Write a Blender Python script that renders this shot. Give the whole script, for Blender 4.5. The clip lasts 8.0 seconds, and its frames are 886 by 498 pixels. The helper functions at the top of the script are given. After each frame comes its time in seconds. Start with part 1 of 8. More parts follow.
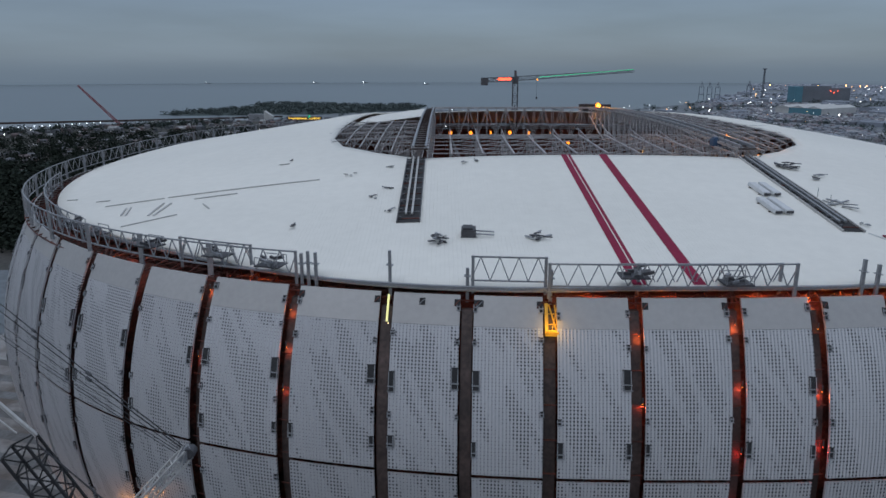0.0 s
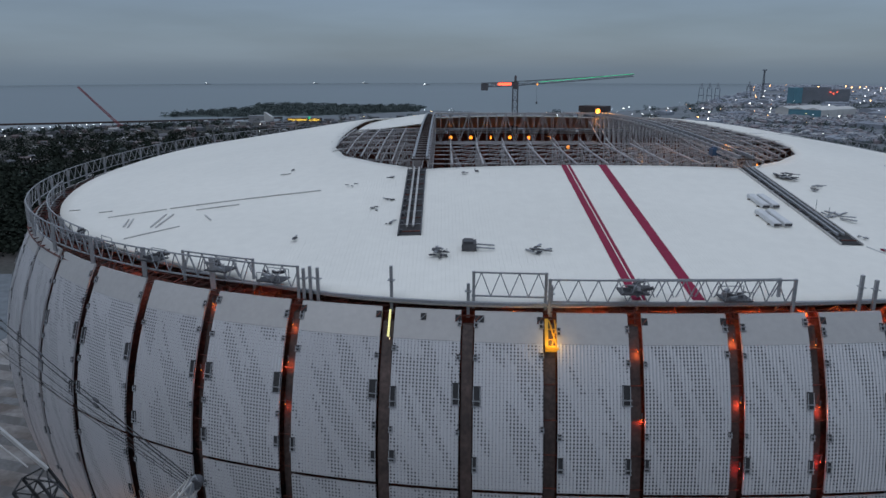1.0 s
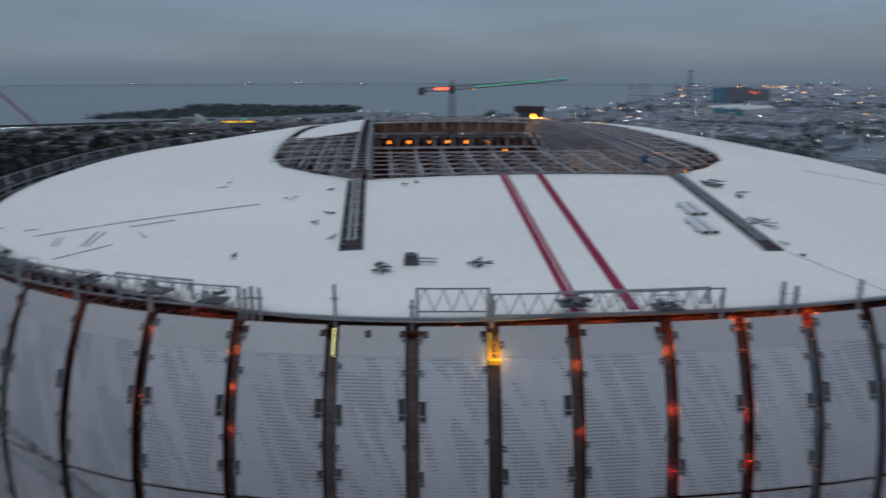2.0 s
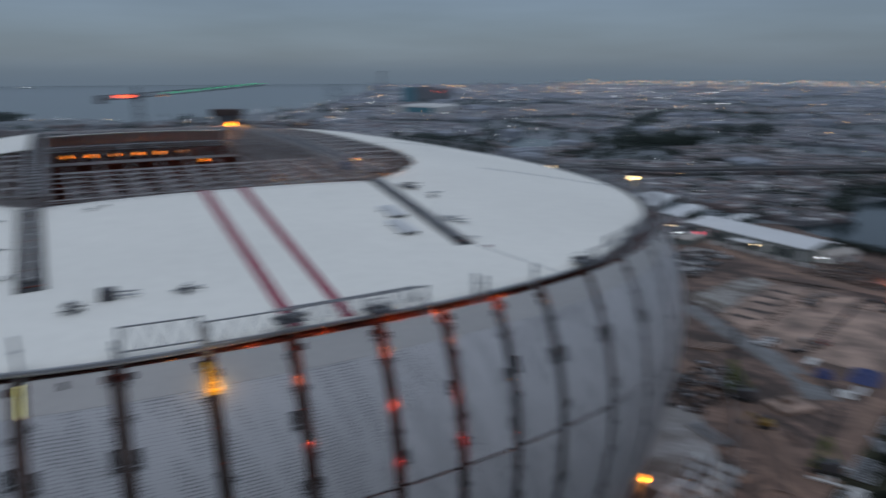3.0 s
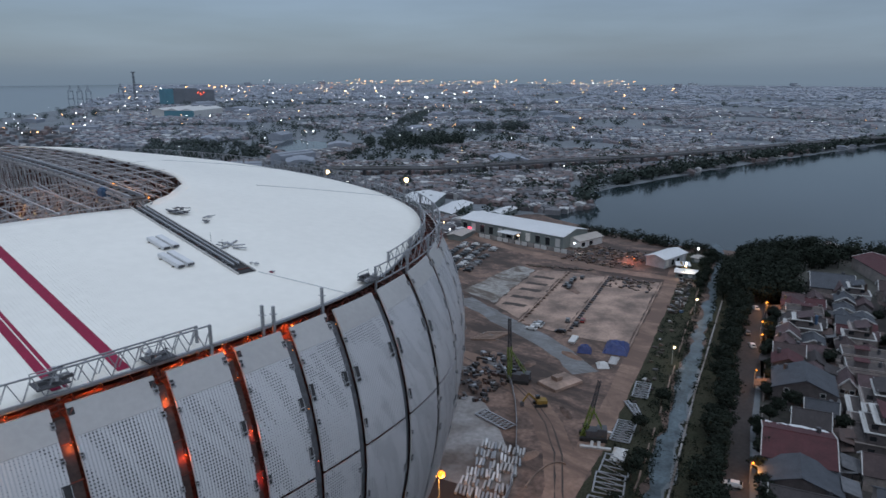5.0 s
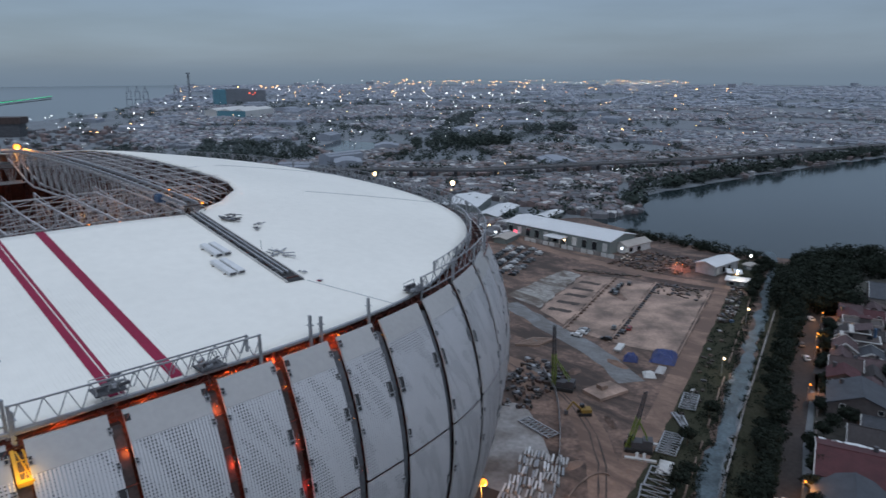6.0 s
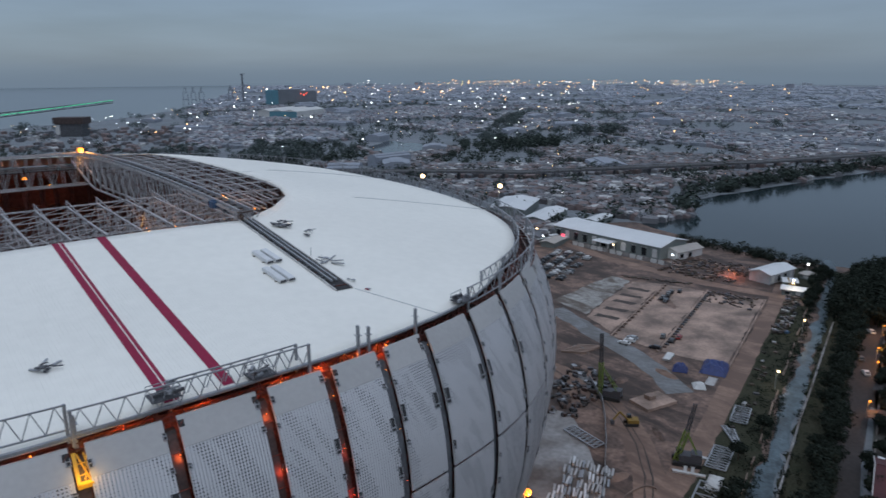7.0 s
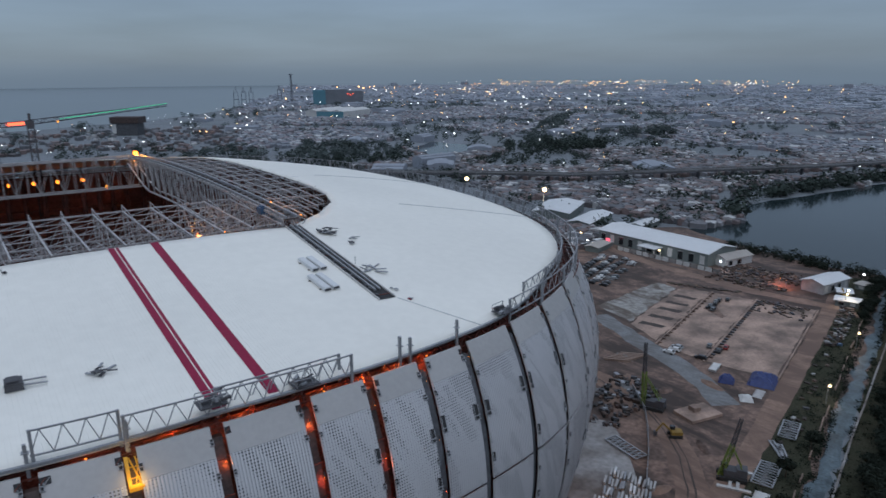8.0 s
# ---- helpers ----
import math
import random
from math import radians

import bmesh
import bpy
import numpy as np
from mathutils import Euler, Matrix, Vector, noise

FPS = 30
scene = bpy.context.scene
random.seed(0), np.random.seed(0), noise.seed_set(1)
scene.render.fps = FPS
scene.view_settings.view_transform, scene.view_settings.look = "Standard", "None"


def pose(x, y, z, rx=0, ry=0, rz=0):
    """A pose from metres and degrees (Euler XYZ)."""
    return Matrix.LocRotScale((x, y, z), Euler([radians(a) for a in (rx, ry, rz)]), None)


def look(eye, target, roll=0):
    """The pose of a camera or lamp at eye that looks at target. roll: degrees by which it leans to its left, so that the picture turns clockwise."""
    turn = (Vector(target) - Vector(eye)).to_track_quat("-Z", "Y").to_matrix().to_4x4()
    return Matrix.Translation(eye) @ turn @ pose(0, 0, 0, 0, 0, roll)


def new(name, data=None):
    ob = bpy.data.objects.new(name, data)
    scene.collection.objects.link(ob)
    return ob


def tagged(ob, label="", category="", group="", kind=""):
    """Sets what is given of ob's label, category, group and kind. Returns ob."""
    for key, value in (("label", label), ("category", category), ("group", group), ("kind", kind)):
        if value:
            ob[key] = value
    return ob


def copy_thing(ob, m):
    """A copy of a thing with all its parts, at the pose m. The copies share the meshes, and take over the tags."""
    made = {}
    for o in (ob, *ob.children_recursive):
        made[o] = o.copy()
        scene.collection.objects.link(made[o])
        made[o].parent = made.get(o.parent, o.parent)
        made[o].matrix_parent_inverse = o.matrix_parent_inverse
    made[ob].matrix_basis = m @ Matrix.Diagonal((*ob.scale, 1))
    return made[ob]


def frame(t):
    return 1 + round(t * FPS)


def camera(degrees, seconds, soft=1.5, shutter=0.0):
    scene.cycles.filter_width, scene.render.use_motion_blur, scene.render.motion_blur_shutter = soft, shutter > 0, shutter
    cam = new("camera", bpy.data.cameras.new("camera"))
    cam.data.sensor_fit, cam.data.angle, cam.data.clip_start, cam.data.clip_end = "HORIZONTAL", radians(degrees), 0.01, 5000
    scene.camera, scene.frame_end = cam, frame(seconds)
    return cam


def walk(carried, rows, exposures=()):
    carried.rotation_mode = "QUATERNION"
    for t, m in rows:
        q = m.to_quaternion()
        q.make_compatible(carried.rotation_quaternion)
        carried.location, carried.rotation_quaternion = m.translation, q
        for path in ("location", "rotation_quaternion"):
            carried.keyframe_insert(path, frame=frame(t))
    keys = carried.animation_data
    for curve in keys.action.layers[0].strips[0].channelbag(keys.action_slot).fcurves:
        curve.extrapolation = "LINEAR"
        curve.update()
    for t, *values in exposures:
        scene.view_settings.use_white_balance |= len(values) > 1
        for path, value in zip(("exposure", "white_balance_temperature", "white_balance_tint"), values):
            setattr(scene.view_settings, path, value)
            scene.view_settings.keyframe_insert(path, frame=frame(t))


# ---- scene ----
cam = camera(65.1, 8.0, soft=1.5, shutter=0.9)
# seconds, place, heading to the right of north, pitch, lean
ROWS = [
    (0, 0.00, 0.00, 88.00, 0.00, -14.52, -0.03),
    (0.5, -0.06, -0.10, 88.83, 0.01, -14.53, -0.03),
    (1, -0.12, -0.19, 89.74, 0.01, -14.49, -0.01),
    (1.2, -0.16, -0.24, 90.12, 0.20, -14.49, 0.01),
    (2.3, -0.47, -0.53, 92.26, 10.43, -14.55, -0.00),
    (2.5, -0.45, -0.66, 92.64, 15.25, -14.55, -0.04),
    (2.7, -0.34, -0.88, 93.00, 20.10, -14.53, -0.07),
    (2.9, -0.15, -1.12, 93.34, 25.60, -14.51, 0.01),
    (3, -0.07, -1.21, 93.49, 29.08, -14.46, -0.01),
    (3.1, -0.01, -1.27, 93.64, 32.90, -14.49, 0.18),
    (3.3, 0.01, -1.28, 93.94, 40.55, -14.48, 0.27),
    (3.4, -0.03, -1.23, 94.10, 44.51, -14.44, 0.10),
    (3.5, -0.08, -1.14, 94.26, 46.27, -14.45, 0.14),
    (3.6, -0.11, -1.05, 94.41, 48.33, -14.47, 0.02),
    (3.8, -0.12, -0.86, 94.71, 48.85, -14.47, -0.05),
    (4, -0.14, -0.72, 95.02, 48.94, -14.47, 0.09),
    (5.5, -0.20, -0.39, 97.54, 46.00, -14.52, -0.02),
    (6, -0.16, -0.22, 98.37, 43.81, -14.52, -0.07),
    (6.5, -0.11, -0.04, 99.14, 41.91, -14.53, -0.13),
    (7, -0.11, 0.08, 99.94, 39.86, -14.51, -0.20),
    (7.5, -0.08, 0.12, 100.81, 37.82, -14.52, -0.21),
    (8, -0.09, -0.04, 101.70, 36.18, -14.52, -0.23),
]
walk(cam, [(t, Matrix.Translation((x, y, z)) @ pose(0, 0, 0, 90 + pitch, 0, -yaw) @ pose(0, 0, 0, 0, 0, roll)) for t, x, y, z, yaw, pitch, roll in ROWS],
     exposures=[(0, -0.08, 6330, 10), (1.2, -0.08, 6330, 10), (2.5, -0.24, 6280, 10), (3.0, -0.25, 6330, 10), (3.6, -0.08, 6330, 10), (4.0, 0.05, 6350, 10), (5.5, 0.21, 6250, 10), (7.0, 0.13, 6250, 10), (8.0, 0.06, 6200, 10)])

# ---- light: overcast dusk, brighter overhead than at the horizon ----
world = bpy.data.worlds.new("dusk_sky")
scene.world = world
world.use_nodes = True
wn, wl = world.node_tree.nodes, world.node_tree.links
wn.clear()
w_out = wn.new("ShaderNodeOutputWorld")
w_bg = wn.new("ShaderNodeBackground")
w_co = wn.new("ShaderNodeTexCoord")
w_xyz = wn.new("ShaderNodeSeparateXYZ")
w_ramp = wn.new("ShaderNodeValToRGB")
w_sky = wn.new("ShaderNodeTexSky")
w_sky.sky_type = "NISHITA"
w_sky.sun_disc = False
w_sky.sun_elevation, w_sky.sun_rotation = radians(24), radians(200)
w_map = wn.new("ShaderNodeMapping")
w_map.inputs["Scale"].default_value = (1.0, 1.0, 7.0)
w_noise = wn.new("ShaderNodeTexNoise")
w_noise.inputs["Scale"].default_value = 3.0
w_noise.inputs["Detail"].default_value = 5.0
w_cl = wn.new("ShaderNodeMapRange")
w_cl.inputs["From Min"].default_value, w_cl.inputs["From Max"].default_value = 0.35, 0.7
w_cl.inputs["To Min"].default_value, w_cl.inputs["To Max"].default_value = 0.90, 1.13
w_mul = wn.new("ShaderNodeMix")
w_mul.data_type, w_mul.blend_type = "RGBA", "MULTIPLY"
w_mul.inputs["Factor"].default_value = 1.0
w_add = wn.new("ShaderNodeMix")
w_add.data_type, w_add.blend_type = "RGBA", "MIX"
w_add.inputs["Factor"].default_value = 0.012
ramp = w_ramp.color_ramp
ramp.elements[0].position, ramp.elements[0].color = 0.0, (0.146, 0.194, 0.248, 1)
ramp.elements[1].position, ramp.elements[1].color = 1.0, (0.595, 0.680, 0.815, 1)
for at, colour in ((0.02, (0.147, 0.197, 0.256, 1)), (0.12, (0.176, 0.234, 0.320, 1)), (0.30, (0.300, 0.374, 0.484, 1))):
    e = ramp.elements.new(at)
    e.color = colour
wl.new(w_co.outputs["Generated"], w_xyz.inputs[0])
wl.new(w_xyz.outputs["Z"], w_ramp.inputs["Fac"])
wl.new(w_co.outputs["Generated"], w_map.inputs["Vector"])
wl.new(w_map.outputs[0], w_noise.inputs["Vector"])
wl.new(w_noise.outputs["Fac"], w_cl.inputs["Value"])
wl.new(w_ramp.outputs["Color"], w_mul.inputs["A"])
wl.new(w_cl.outputs["Result"], w_mul.inputs["B"])
wl.new(w_mul.outputs["Result"], w_add.inputs["A"])
wl.new(w_sky.outputs["Color"], w_add.inputs["B"])
wl.new(w_add.outputs["Result"], w_bg.inputs["Color"])
wl.new(w_bg.outputs[0], w_out.inputs[0])
w_bg.inputs["Strength"].default_value = 1.0

sun = new("sun", bpy.data.lights.new("sun", "SUN"))
sun.data.energy, sun.data.angle, sun.data.color = 0.38, radians(40), (1.0, 0.97, 0.94)
sun.matrix_world = look((0, 0, 200), (75, 60, 0))
scene.view_settings.exposure = 0.0

# ---- materials ----
def material(name, base, rough=0.7, metal=0.0, vary=0.15, scale=1.0, bump=0.0, fine=8.0, second=None, spread=0.5, island=0.0, emit=None, power=0.0, coords="Object", piece=0.0):
    """A surface with stains at one scale, grain at a finer one, and a relief."""
    m = bpy.data.materials.new(name)
    m.use_nodes = True
    n, l = m.node_tree.nodes, m.node_tree.links
    b = n["Principled BSDF"]
    b.inputs["Roughness"].default_value, b.inputs["Metallic"].default_value = rough, metal
    if emit:
        b.inputs["Base Color"].default_value = (*base, 1)
        b.inputs["Emission Color"].default_value = (*emit, 1)
        b.inputs["Emission Strength"].default_value = power
        return m
    co = n.new("ShaderNodeTexCoord")
    big, small = n.new("ShaderNodeTexNoise"), n.new("ShaderNodeTexNoise")
    big.inputs["Scale"].default_value, big.inputs["Detail"].default_value = scale, 5
    small.inputs["Scale"].default_value, small.inputs["Detail"].default_value = scale * fine, 4
    l.new(co.outputs[coords], big.inputs["Vector"])
    l.new(co.outputs[coords], small.inputs["Vector"])
    ramp = n.new("ShaderNodeValToRGB")
    two = second or tuple(c * (1 - 2 * vary) for c in base)
    ramp.color_ramp.elements[0].position, ramp.color_ramp.elements[0].color = 0.5 - spread / 2, (*two, 1)
    ramp.color_ramp.elements[1].position, ramp.color_ramp.elements[1].color = 0.5 + spread / 2, (*base, 1)
    l.new(big.outputs["Fac"], ramp.inputs["Fac"])
    rng = n.new("ShaderNodeMapRange")
    rng.inputs["From Min"].default_value, rng.inputs["From Max"].default_value = 0.3, 0.7
    rng.inputs["To Min"].default_value, rng.inputs["To Max"].default_value = 1 - vary, 1 + vary
    l.new(small.outputs["Fac"], rng.inputs["Value"])
    mix = n.new("ShaderNodeMix")
    mix.data_type, mix.blend_type = "RGBA", "MULTIPLY"
    mix.inputs["Factor"].default_value = 1.0
    l.new(ramp.outputs["Color"], mix.inputs["A"])
    l.new(rng.outputs["Result"], mix.inputs["B"])
    last = mix.outputs["Result"]
    for amount, node, socket in ((island, "ShaderNodeNewGeometry", "Random Per Island"), (piece, "ShaderNodeObjectInfo", "Random")):
        if amount:
            g = n.new(node)
            hue = n.new("ShaderNodeMapRange")
            hue.inputs["To Min"].default_value, hue.inputs["To Max"].default_value = 1 - amount, 1 + amount
            l.new(g.outputs[socket], hue.inputs["Value"])
            mx = n.new("ShaderNodeMix")
            mx.data_type, mx.blend_type = "RGBA", "MULTIPLY"
            mx.inputs["Factor"].default_value = 1.0
            l.new(last, mx.inputs["A"])
            l.new(hue.outputs["Result"], mx.inputs["B"])
            last = mx.outputs["Result"]
    l.new(last, b.inputs["Base Color"])
    if bump:
        bp = n.new("ShaderNodeBump")
        bp.inputs["Strength"].default_value, bp.inputs["Distance"].default_value = bump, 0.05
        l.new(small.outputs["Fac"], bp.inputs["Height"])
        l.new(bp.outputs["Normal"], b.inputs["Normal"])
    return m


def colours_by_island(m, stops):
    """Gives the joined pieces of a mesh one of several paints each."""
    n, l = m.node_tree.nodes, m.node_tree.links
    b = n["Principled BSDF"]
    g = n.new("ShaderNodeNewGeometry")
    r = n.new("ShaderNodeValToRGB")
    r.color_ramp.interpolation = "CONSTANT"
    els = r.color_ramp.elements
    els[0].position, els[0].color = 0, (*stops[0], 1)
    els[1].position, els[1].color = 1 / len(stops), (*stops[1], 1)
    for i, c in enumerate(stops[2:], 2):
        e = els.new(i / len(stops))
        e.color = (*c, 1)
    l.new(g.outputs["Random Per Island"], r.inputs["Fac"])
    old = b.inputs["Base Color"].links[0].from_socket
    mx = n.new("ShaderNodeMix")
    mx.data_type, mx.blend_type = "RGBA", "MULTIPLY"
    mx.inputs["Factor"].default_value = 1.0
    l.new(old, mx.inputs["A"])
    l.new(r.outputs["Color"], mx.inputs["B"])
    l.new(mx.outputs["Result"], b.inputs["Base Color"])
    return m


def maths(m, op, a, b=None, c=None):
    node = m.node_tree.nodes.new("ShaderNodeMath")
    node.operation = op
    for i, v in enumerate((a, b, c)):
        if v is None:
            continue
        if isinstance(v, (int, float)):
            node.inputs[i].default_value = v
        else:
            m.node_tree.links.new(v, node.inputs[i])
    return node.outputs[0]


def ribbed(m, axis, period, depth, coords="Object"):
    """Adds standing seams across one axis to a sheet-metal surface."""
    n, l = m.node_tree.nodes, m.node_tree.links
    b = n["Principled BSDF"]
    co, xyz = n.new("ShaderNodeTexCoord"), n.new("ShaderNodeSeparateXYZ")
    l.new(co.outputs[coords], xyz.inputs[0])
    f = maths(m, "FRACT", maths(m, "MULTIPLY", xyz.outputs[axis], 1 / period))
    seam = maths(m, "LESS_THAN", maths(m, "ABSOLUTE", maths(m, "SUBTRACT", f, 0.5)), 0.12)
    bp = n.new("ShaderNodeBump")
    bp.inputs["Strength"].default_value, bp.inputs["Distance"].default_value = 1.0, depth
    l.new(seam, bp.inputs["Height"])
    l.new(bp.outputs["Normal"], b.inputs["Normal"])
    return m


def perforated(m):
    """Rows of punched holes in slanting fields, and fine folds, over a panel measured in metres by its UV map."""
    n, l = m.node_tree.nodes, m.node_tree.links
    b = n["Principled BSDF"]
    uv, xyz = n.new("ShaderNodeUVMap"), n.new("ShaderNodeSeparateXYZ")
    l.new(uv.outputs[0], xyz.inputs[0])
    px, py = maths(m, "MULTIPLY", xyz.outputs["X"], 1 / 0.36), maths(m, "MULTIPLY", xyz.outputs["Y"], 1 / 0.36)
    cx, cy = maths(m, "FLOOR", px), maths(m, "FLOOR", py)
    dx = maths(m, "ABSOLUTE", maths(m, "SUBTRACT", maths(m, "FRACT", px), 0.5))
    dy = maths(m, "ABSOLUTE", maths(m, "SUBTRACT", maths(m, "FRACT", py), 0.5))
    far = maths(m, "MAXIMUM", dx, dy)
    cell = n.new("ShaderNodeCombineXYZ")
    info = n.new("ShaderNodeObjectInfo")
    l.new(maths(m, "ADD", maths(m, "MULTIPLY", cx, 0.36), maths(m, "MULTIPLY", cy, 0.16)), cell.inputs["X"])
    l.new(maths(m, "MULTIPLY", cy, 0.07), cell.inputs["Y"])
    l.new(maths(m, "MULTIPLY", info.outputs["Random"], 60.0), cell.inputs["Z"])
    field = n.new("ShaderNodeTexNoise")
    field.inputs["Scale"].default_value, field.inputs["Detail"].default_value = 0.62, 1.0
    l.new(cell.outputs[0], field.inputs["Vector"])
    size = maths(m, "MULTIPLY", maths(m, "GREATER_THAN", field.outputs["Fac"], 0.51), 0.23)
    small = maths(m, "MULTIPLY", maths(m, "GREATER_THAN", field.outputs["Fac"], 0.33), 0.10)
    hole = maths(m, "LESS_THAN", far, maths(m, "MAXIMUM", size, small))
    old = b.inputs["Base Color"].links[0].from_socket
    mx = n.new("ShaderNodeMix")
    mx.data_type = "RGBA"
    l.new(hole, mx.inputs["Factor"])
    l.new(old, mx.inputs["A"])
    mx.inputs["B"].default_value = (0.075, 0.077, 0.082, 1)
    l.new(mx.outputs["Result"], b.inputs["Base Color"])
    fold = maths(m, "SINE", maths(m, "MULTIPLY", xyz.outputs["X"], 2 * math.pi / 0.36))
    bp = n.new("ShaderNodeBump")
    bp.inputs["Strength"].default_value, bp.inputs["Distance"].default_value = 0.8, 0.03
    l.new(maths(m, "SUBTRACT", fold, maths(m, "MULTIPLY", hole, 3.0)), bp.inputs["Height"])
    l.new(bp.outputs["Normal"], b.inputs["Normal"])
    return m


def lamp_glow(name, colour, power):
    m = material(name, colour, emit=colour, power=power)
    m.cycles.emission_sampling = "NONE"
    return m


ROOF_WHITE = ribbed(material("white_roof_sheet", (0.80, 0.782, 0.725), 0.7, vary=0.025, scale=0.03, fine=20, second=(0.72, 0.705, 0.655)), "X", 0.5, 0.05)
PANEL = perforated(material("perforated_aluminium", (0.455, 0.452, 0.468), 0.5, 0.25, vary=0.04, scale=0.15, fine=30, piece=0.05))
CAP = material("plain_aluminium_sheet", (0.40, 0.39, 0.385), 0.5, 0.2, vary=0.04, scale=0.2, piece=0.04)
STEEL = material("galvanised_steel", (0.33, 0.34, 0.36), 0.5, 0.35, vary=0.12, scale=0.5)
STEEL_PALE = material("pale_painted_steel", (0.50, 0.49, 0.48), 0.6, 0.1, vary=0.12, scale=0.4)
STEEL_DARK = material("dark_steel", (0.09, 0.09, 0.10), 0.6, 0.3, vary=0.2, scale=0.6)
COLUMN = material("grey_brown_column_paint", (0.085, 0.056, 0.05), 0.6, 0.1, vary=0.35, scale=0.35, fine=6)
COLUMN_BLUE = material("blue_grey_column_paint", (0.10, 0.104, 0.116), 0.6, 0.1, vary=0.3, scale=0.3, fine=6)
FRAME = material("weathered_frame_steel", (0.48, 0.46, 0.465), 0.6, 0.1, vary=0.22, scale=0.4)
SHELL = material("dark_red_inner_wall", (0.15, 0.05, 0.035), 0.8, vary=0.4, scale=0.35, second=(0.03, 0.02, 0.018), spread=0.25)
PRIMER = material("red_primer_steel", (0.20, 0.05, 0.032), 0.6, 0.1, vary=0.35, scale=0.2, second=(0.035, 0.025, 0.024))
# painted shade of channels and cut-outs; also the dark ropes and jib
DARK = material("hole_shade_and_dark_steel", (0.03, 0.03, 0.033), 0.8, vary=0.2, scale=0.4)
RED = material("red_coated_sheet", (0.25, 0.009, 0.048), 0.9, vary=0.1, scale=0.3)

CONCRETE = material("pale_concrete", (0.388, 0.272, 0.215), 0.85, vary=0.18, scale=0.09, fine=11, second=(0.135, 0.098, 0.080), spread=0.30, bump=0.2)
STANDS = material("red_brown_stands", (0.26, 0.125, 0.105), 0.9, vary=0.2, scale=0.1)
LAMP_ORANGE = lamp_glow("sodium_lamp", (1.0, 0.33, 0.03), 1.7)
LAMP_WARM = lamp_glow("warm_lamp", (1.0, 0.70, 0.36), 4.5)
LAMP_CITY = lamp_glow("city_lamp", (1.0, 0.50, 0.17), 9.5)
LAMP_CITY_WHITE = lamp_glow("city_white_lamp", (0.95, 0.93, 0.88), 8.0)
LAMP_WHITE = lamp_glow("white_lamp", (0.92, 0.97, 1.0), 4.0)
LAMP_GREEN = lamp_glow("green_led", (0.06, 0.75, 0.32), 0.6)
LAMP_RED = lamp_glow("red_led", (1.0, 0.10, 0.04), 3.0)
GROUND = material("dusty_ground", (0.060, 0.052, 0.050), 0.95, vary=0.3, scale=0.02, fine=25, second=(0.05, 0.055, 0.045), bump=0.2)


def earth(name, dry, damp, wet, scale, grit=0.3):
    """Churned ground: dry crust, damp soil and wet mud in warped blotches, streaked by wheels, with clods."""
    m = material(name, dry, 0.95, vary=grit, scale=scale * 3.2, fine=5, second=damp, spread=0.2, bump=0.6)
    n, l = m.node_tree.nodes, m.node_tree.links
    b = n["Principled BSDF"]
    co, mp, tex, rmp = n.new("ShaderNodeTexCoord"), n.new("ShaderNodeMapping"), n.new("ShaderNodeTexNoise"), n.new("ShaderNodeMapRange")
    mp.inputs["Rotation"].default_value = (0, 0, radians(62))
    mp.inputs["Scale"].default_value = (1.0, 0.42, 1.0)
    tex.inputs["Scale"].default_value, tex.inputs["Detail"].default_value, tex.inputs["Distortion"].default_value = scale, 8.0, 1.1
    tex.inputs["Roughness"].default_value = 0.68
    rmp.inputs["From Min"].default_value, rmp.inputs["From Max"].default_value = 0.43, 0.57
    l.new(co.outputs["Object"], mp.inputs["Vector"])
    l.new(mp.outputs[0], tex.inputs["Vector"])
    l.new(tex.outputs["Fac"], rmp.inputs["Value"])
    mx = n.new("ShaderNodeMix")
    mx.data_type = "RGBA"
    l.new(rmp.outputs["Result"], mx.inputs["Factor"])
    l.new(b.inputs["Base Color"].links[0].from_socket, mx.inputs["A"])
    mx.inputs["B"].default_value = (*wet, 1)
    l.new(mx.outputs["Result"], b.inputs["Base Color"])
    return m


DIRT = earth("red_brown_dirt", (0.190, 0.124, 0.098), (0.100, 0.068, 0.056), (0.048, 0.034, 0.029), 0.05, 0.34)
ROAD_DIRT = earth("packed_dirt_road", (0.240, 0.158, 0.121), (0.188, 0.122, 0.093), (0.128, 0.083, 0.065), 0.06, 0.16)
GRAVEL = earth("grey_gravel", (0.190, 0.197, 0.205), (0.155, 0.157, 0.160), (0.118, 0.112, 0.110), 0.08, 0.2)
YARD_GREY = earth("broken_yard_concrete", (0.310, 0.300, 0.282), (0.215, 0.205, 0.192), (0.100, 0.080, 0.067), 0.11, 0.3)
ASPHALT = material("asphalt", (0.048, 0.040, 0.039), 0.85, vary=0.2, scale=0.1)
GRASS = material("dark_grass", (0.034, 0.038, 0.025), 1.0, vary=0.4, scale=0.15, fine=14, second=(0.048, 0.046, 0.033))
WATER = material("still_water", (0.017, 0.027, 0.031), 0.10, vary=0.05, scale=0.02, fine=30, bump=0.012)
CANAL_WATER = material("pale_canal_water", (0.11, 0.148, 0.172), 0.45, vary=0.22, scale=0.16, second=(0.035, 0.046, 0.052), spread=0.4, bump=0.05)
SEA = material("sea_water", (0.094, 0.122, 0.136), 0.30, vary=0.06, scale=0.002, fine=60, bump=0.02)
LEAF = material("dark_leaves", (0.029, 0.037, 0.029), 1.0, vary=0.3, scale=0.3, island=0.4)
# two paler copies of LEAF: distance haze is put into the leaf colour
FAR_LEAF = material("hazed_leaves", (0.098, 0.120, 0.118), 1.0, vary=0.2, scale=0.05, island=0.25)
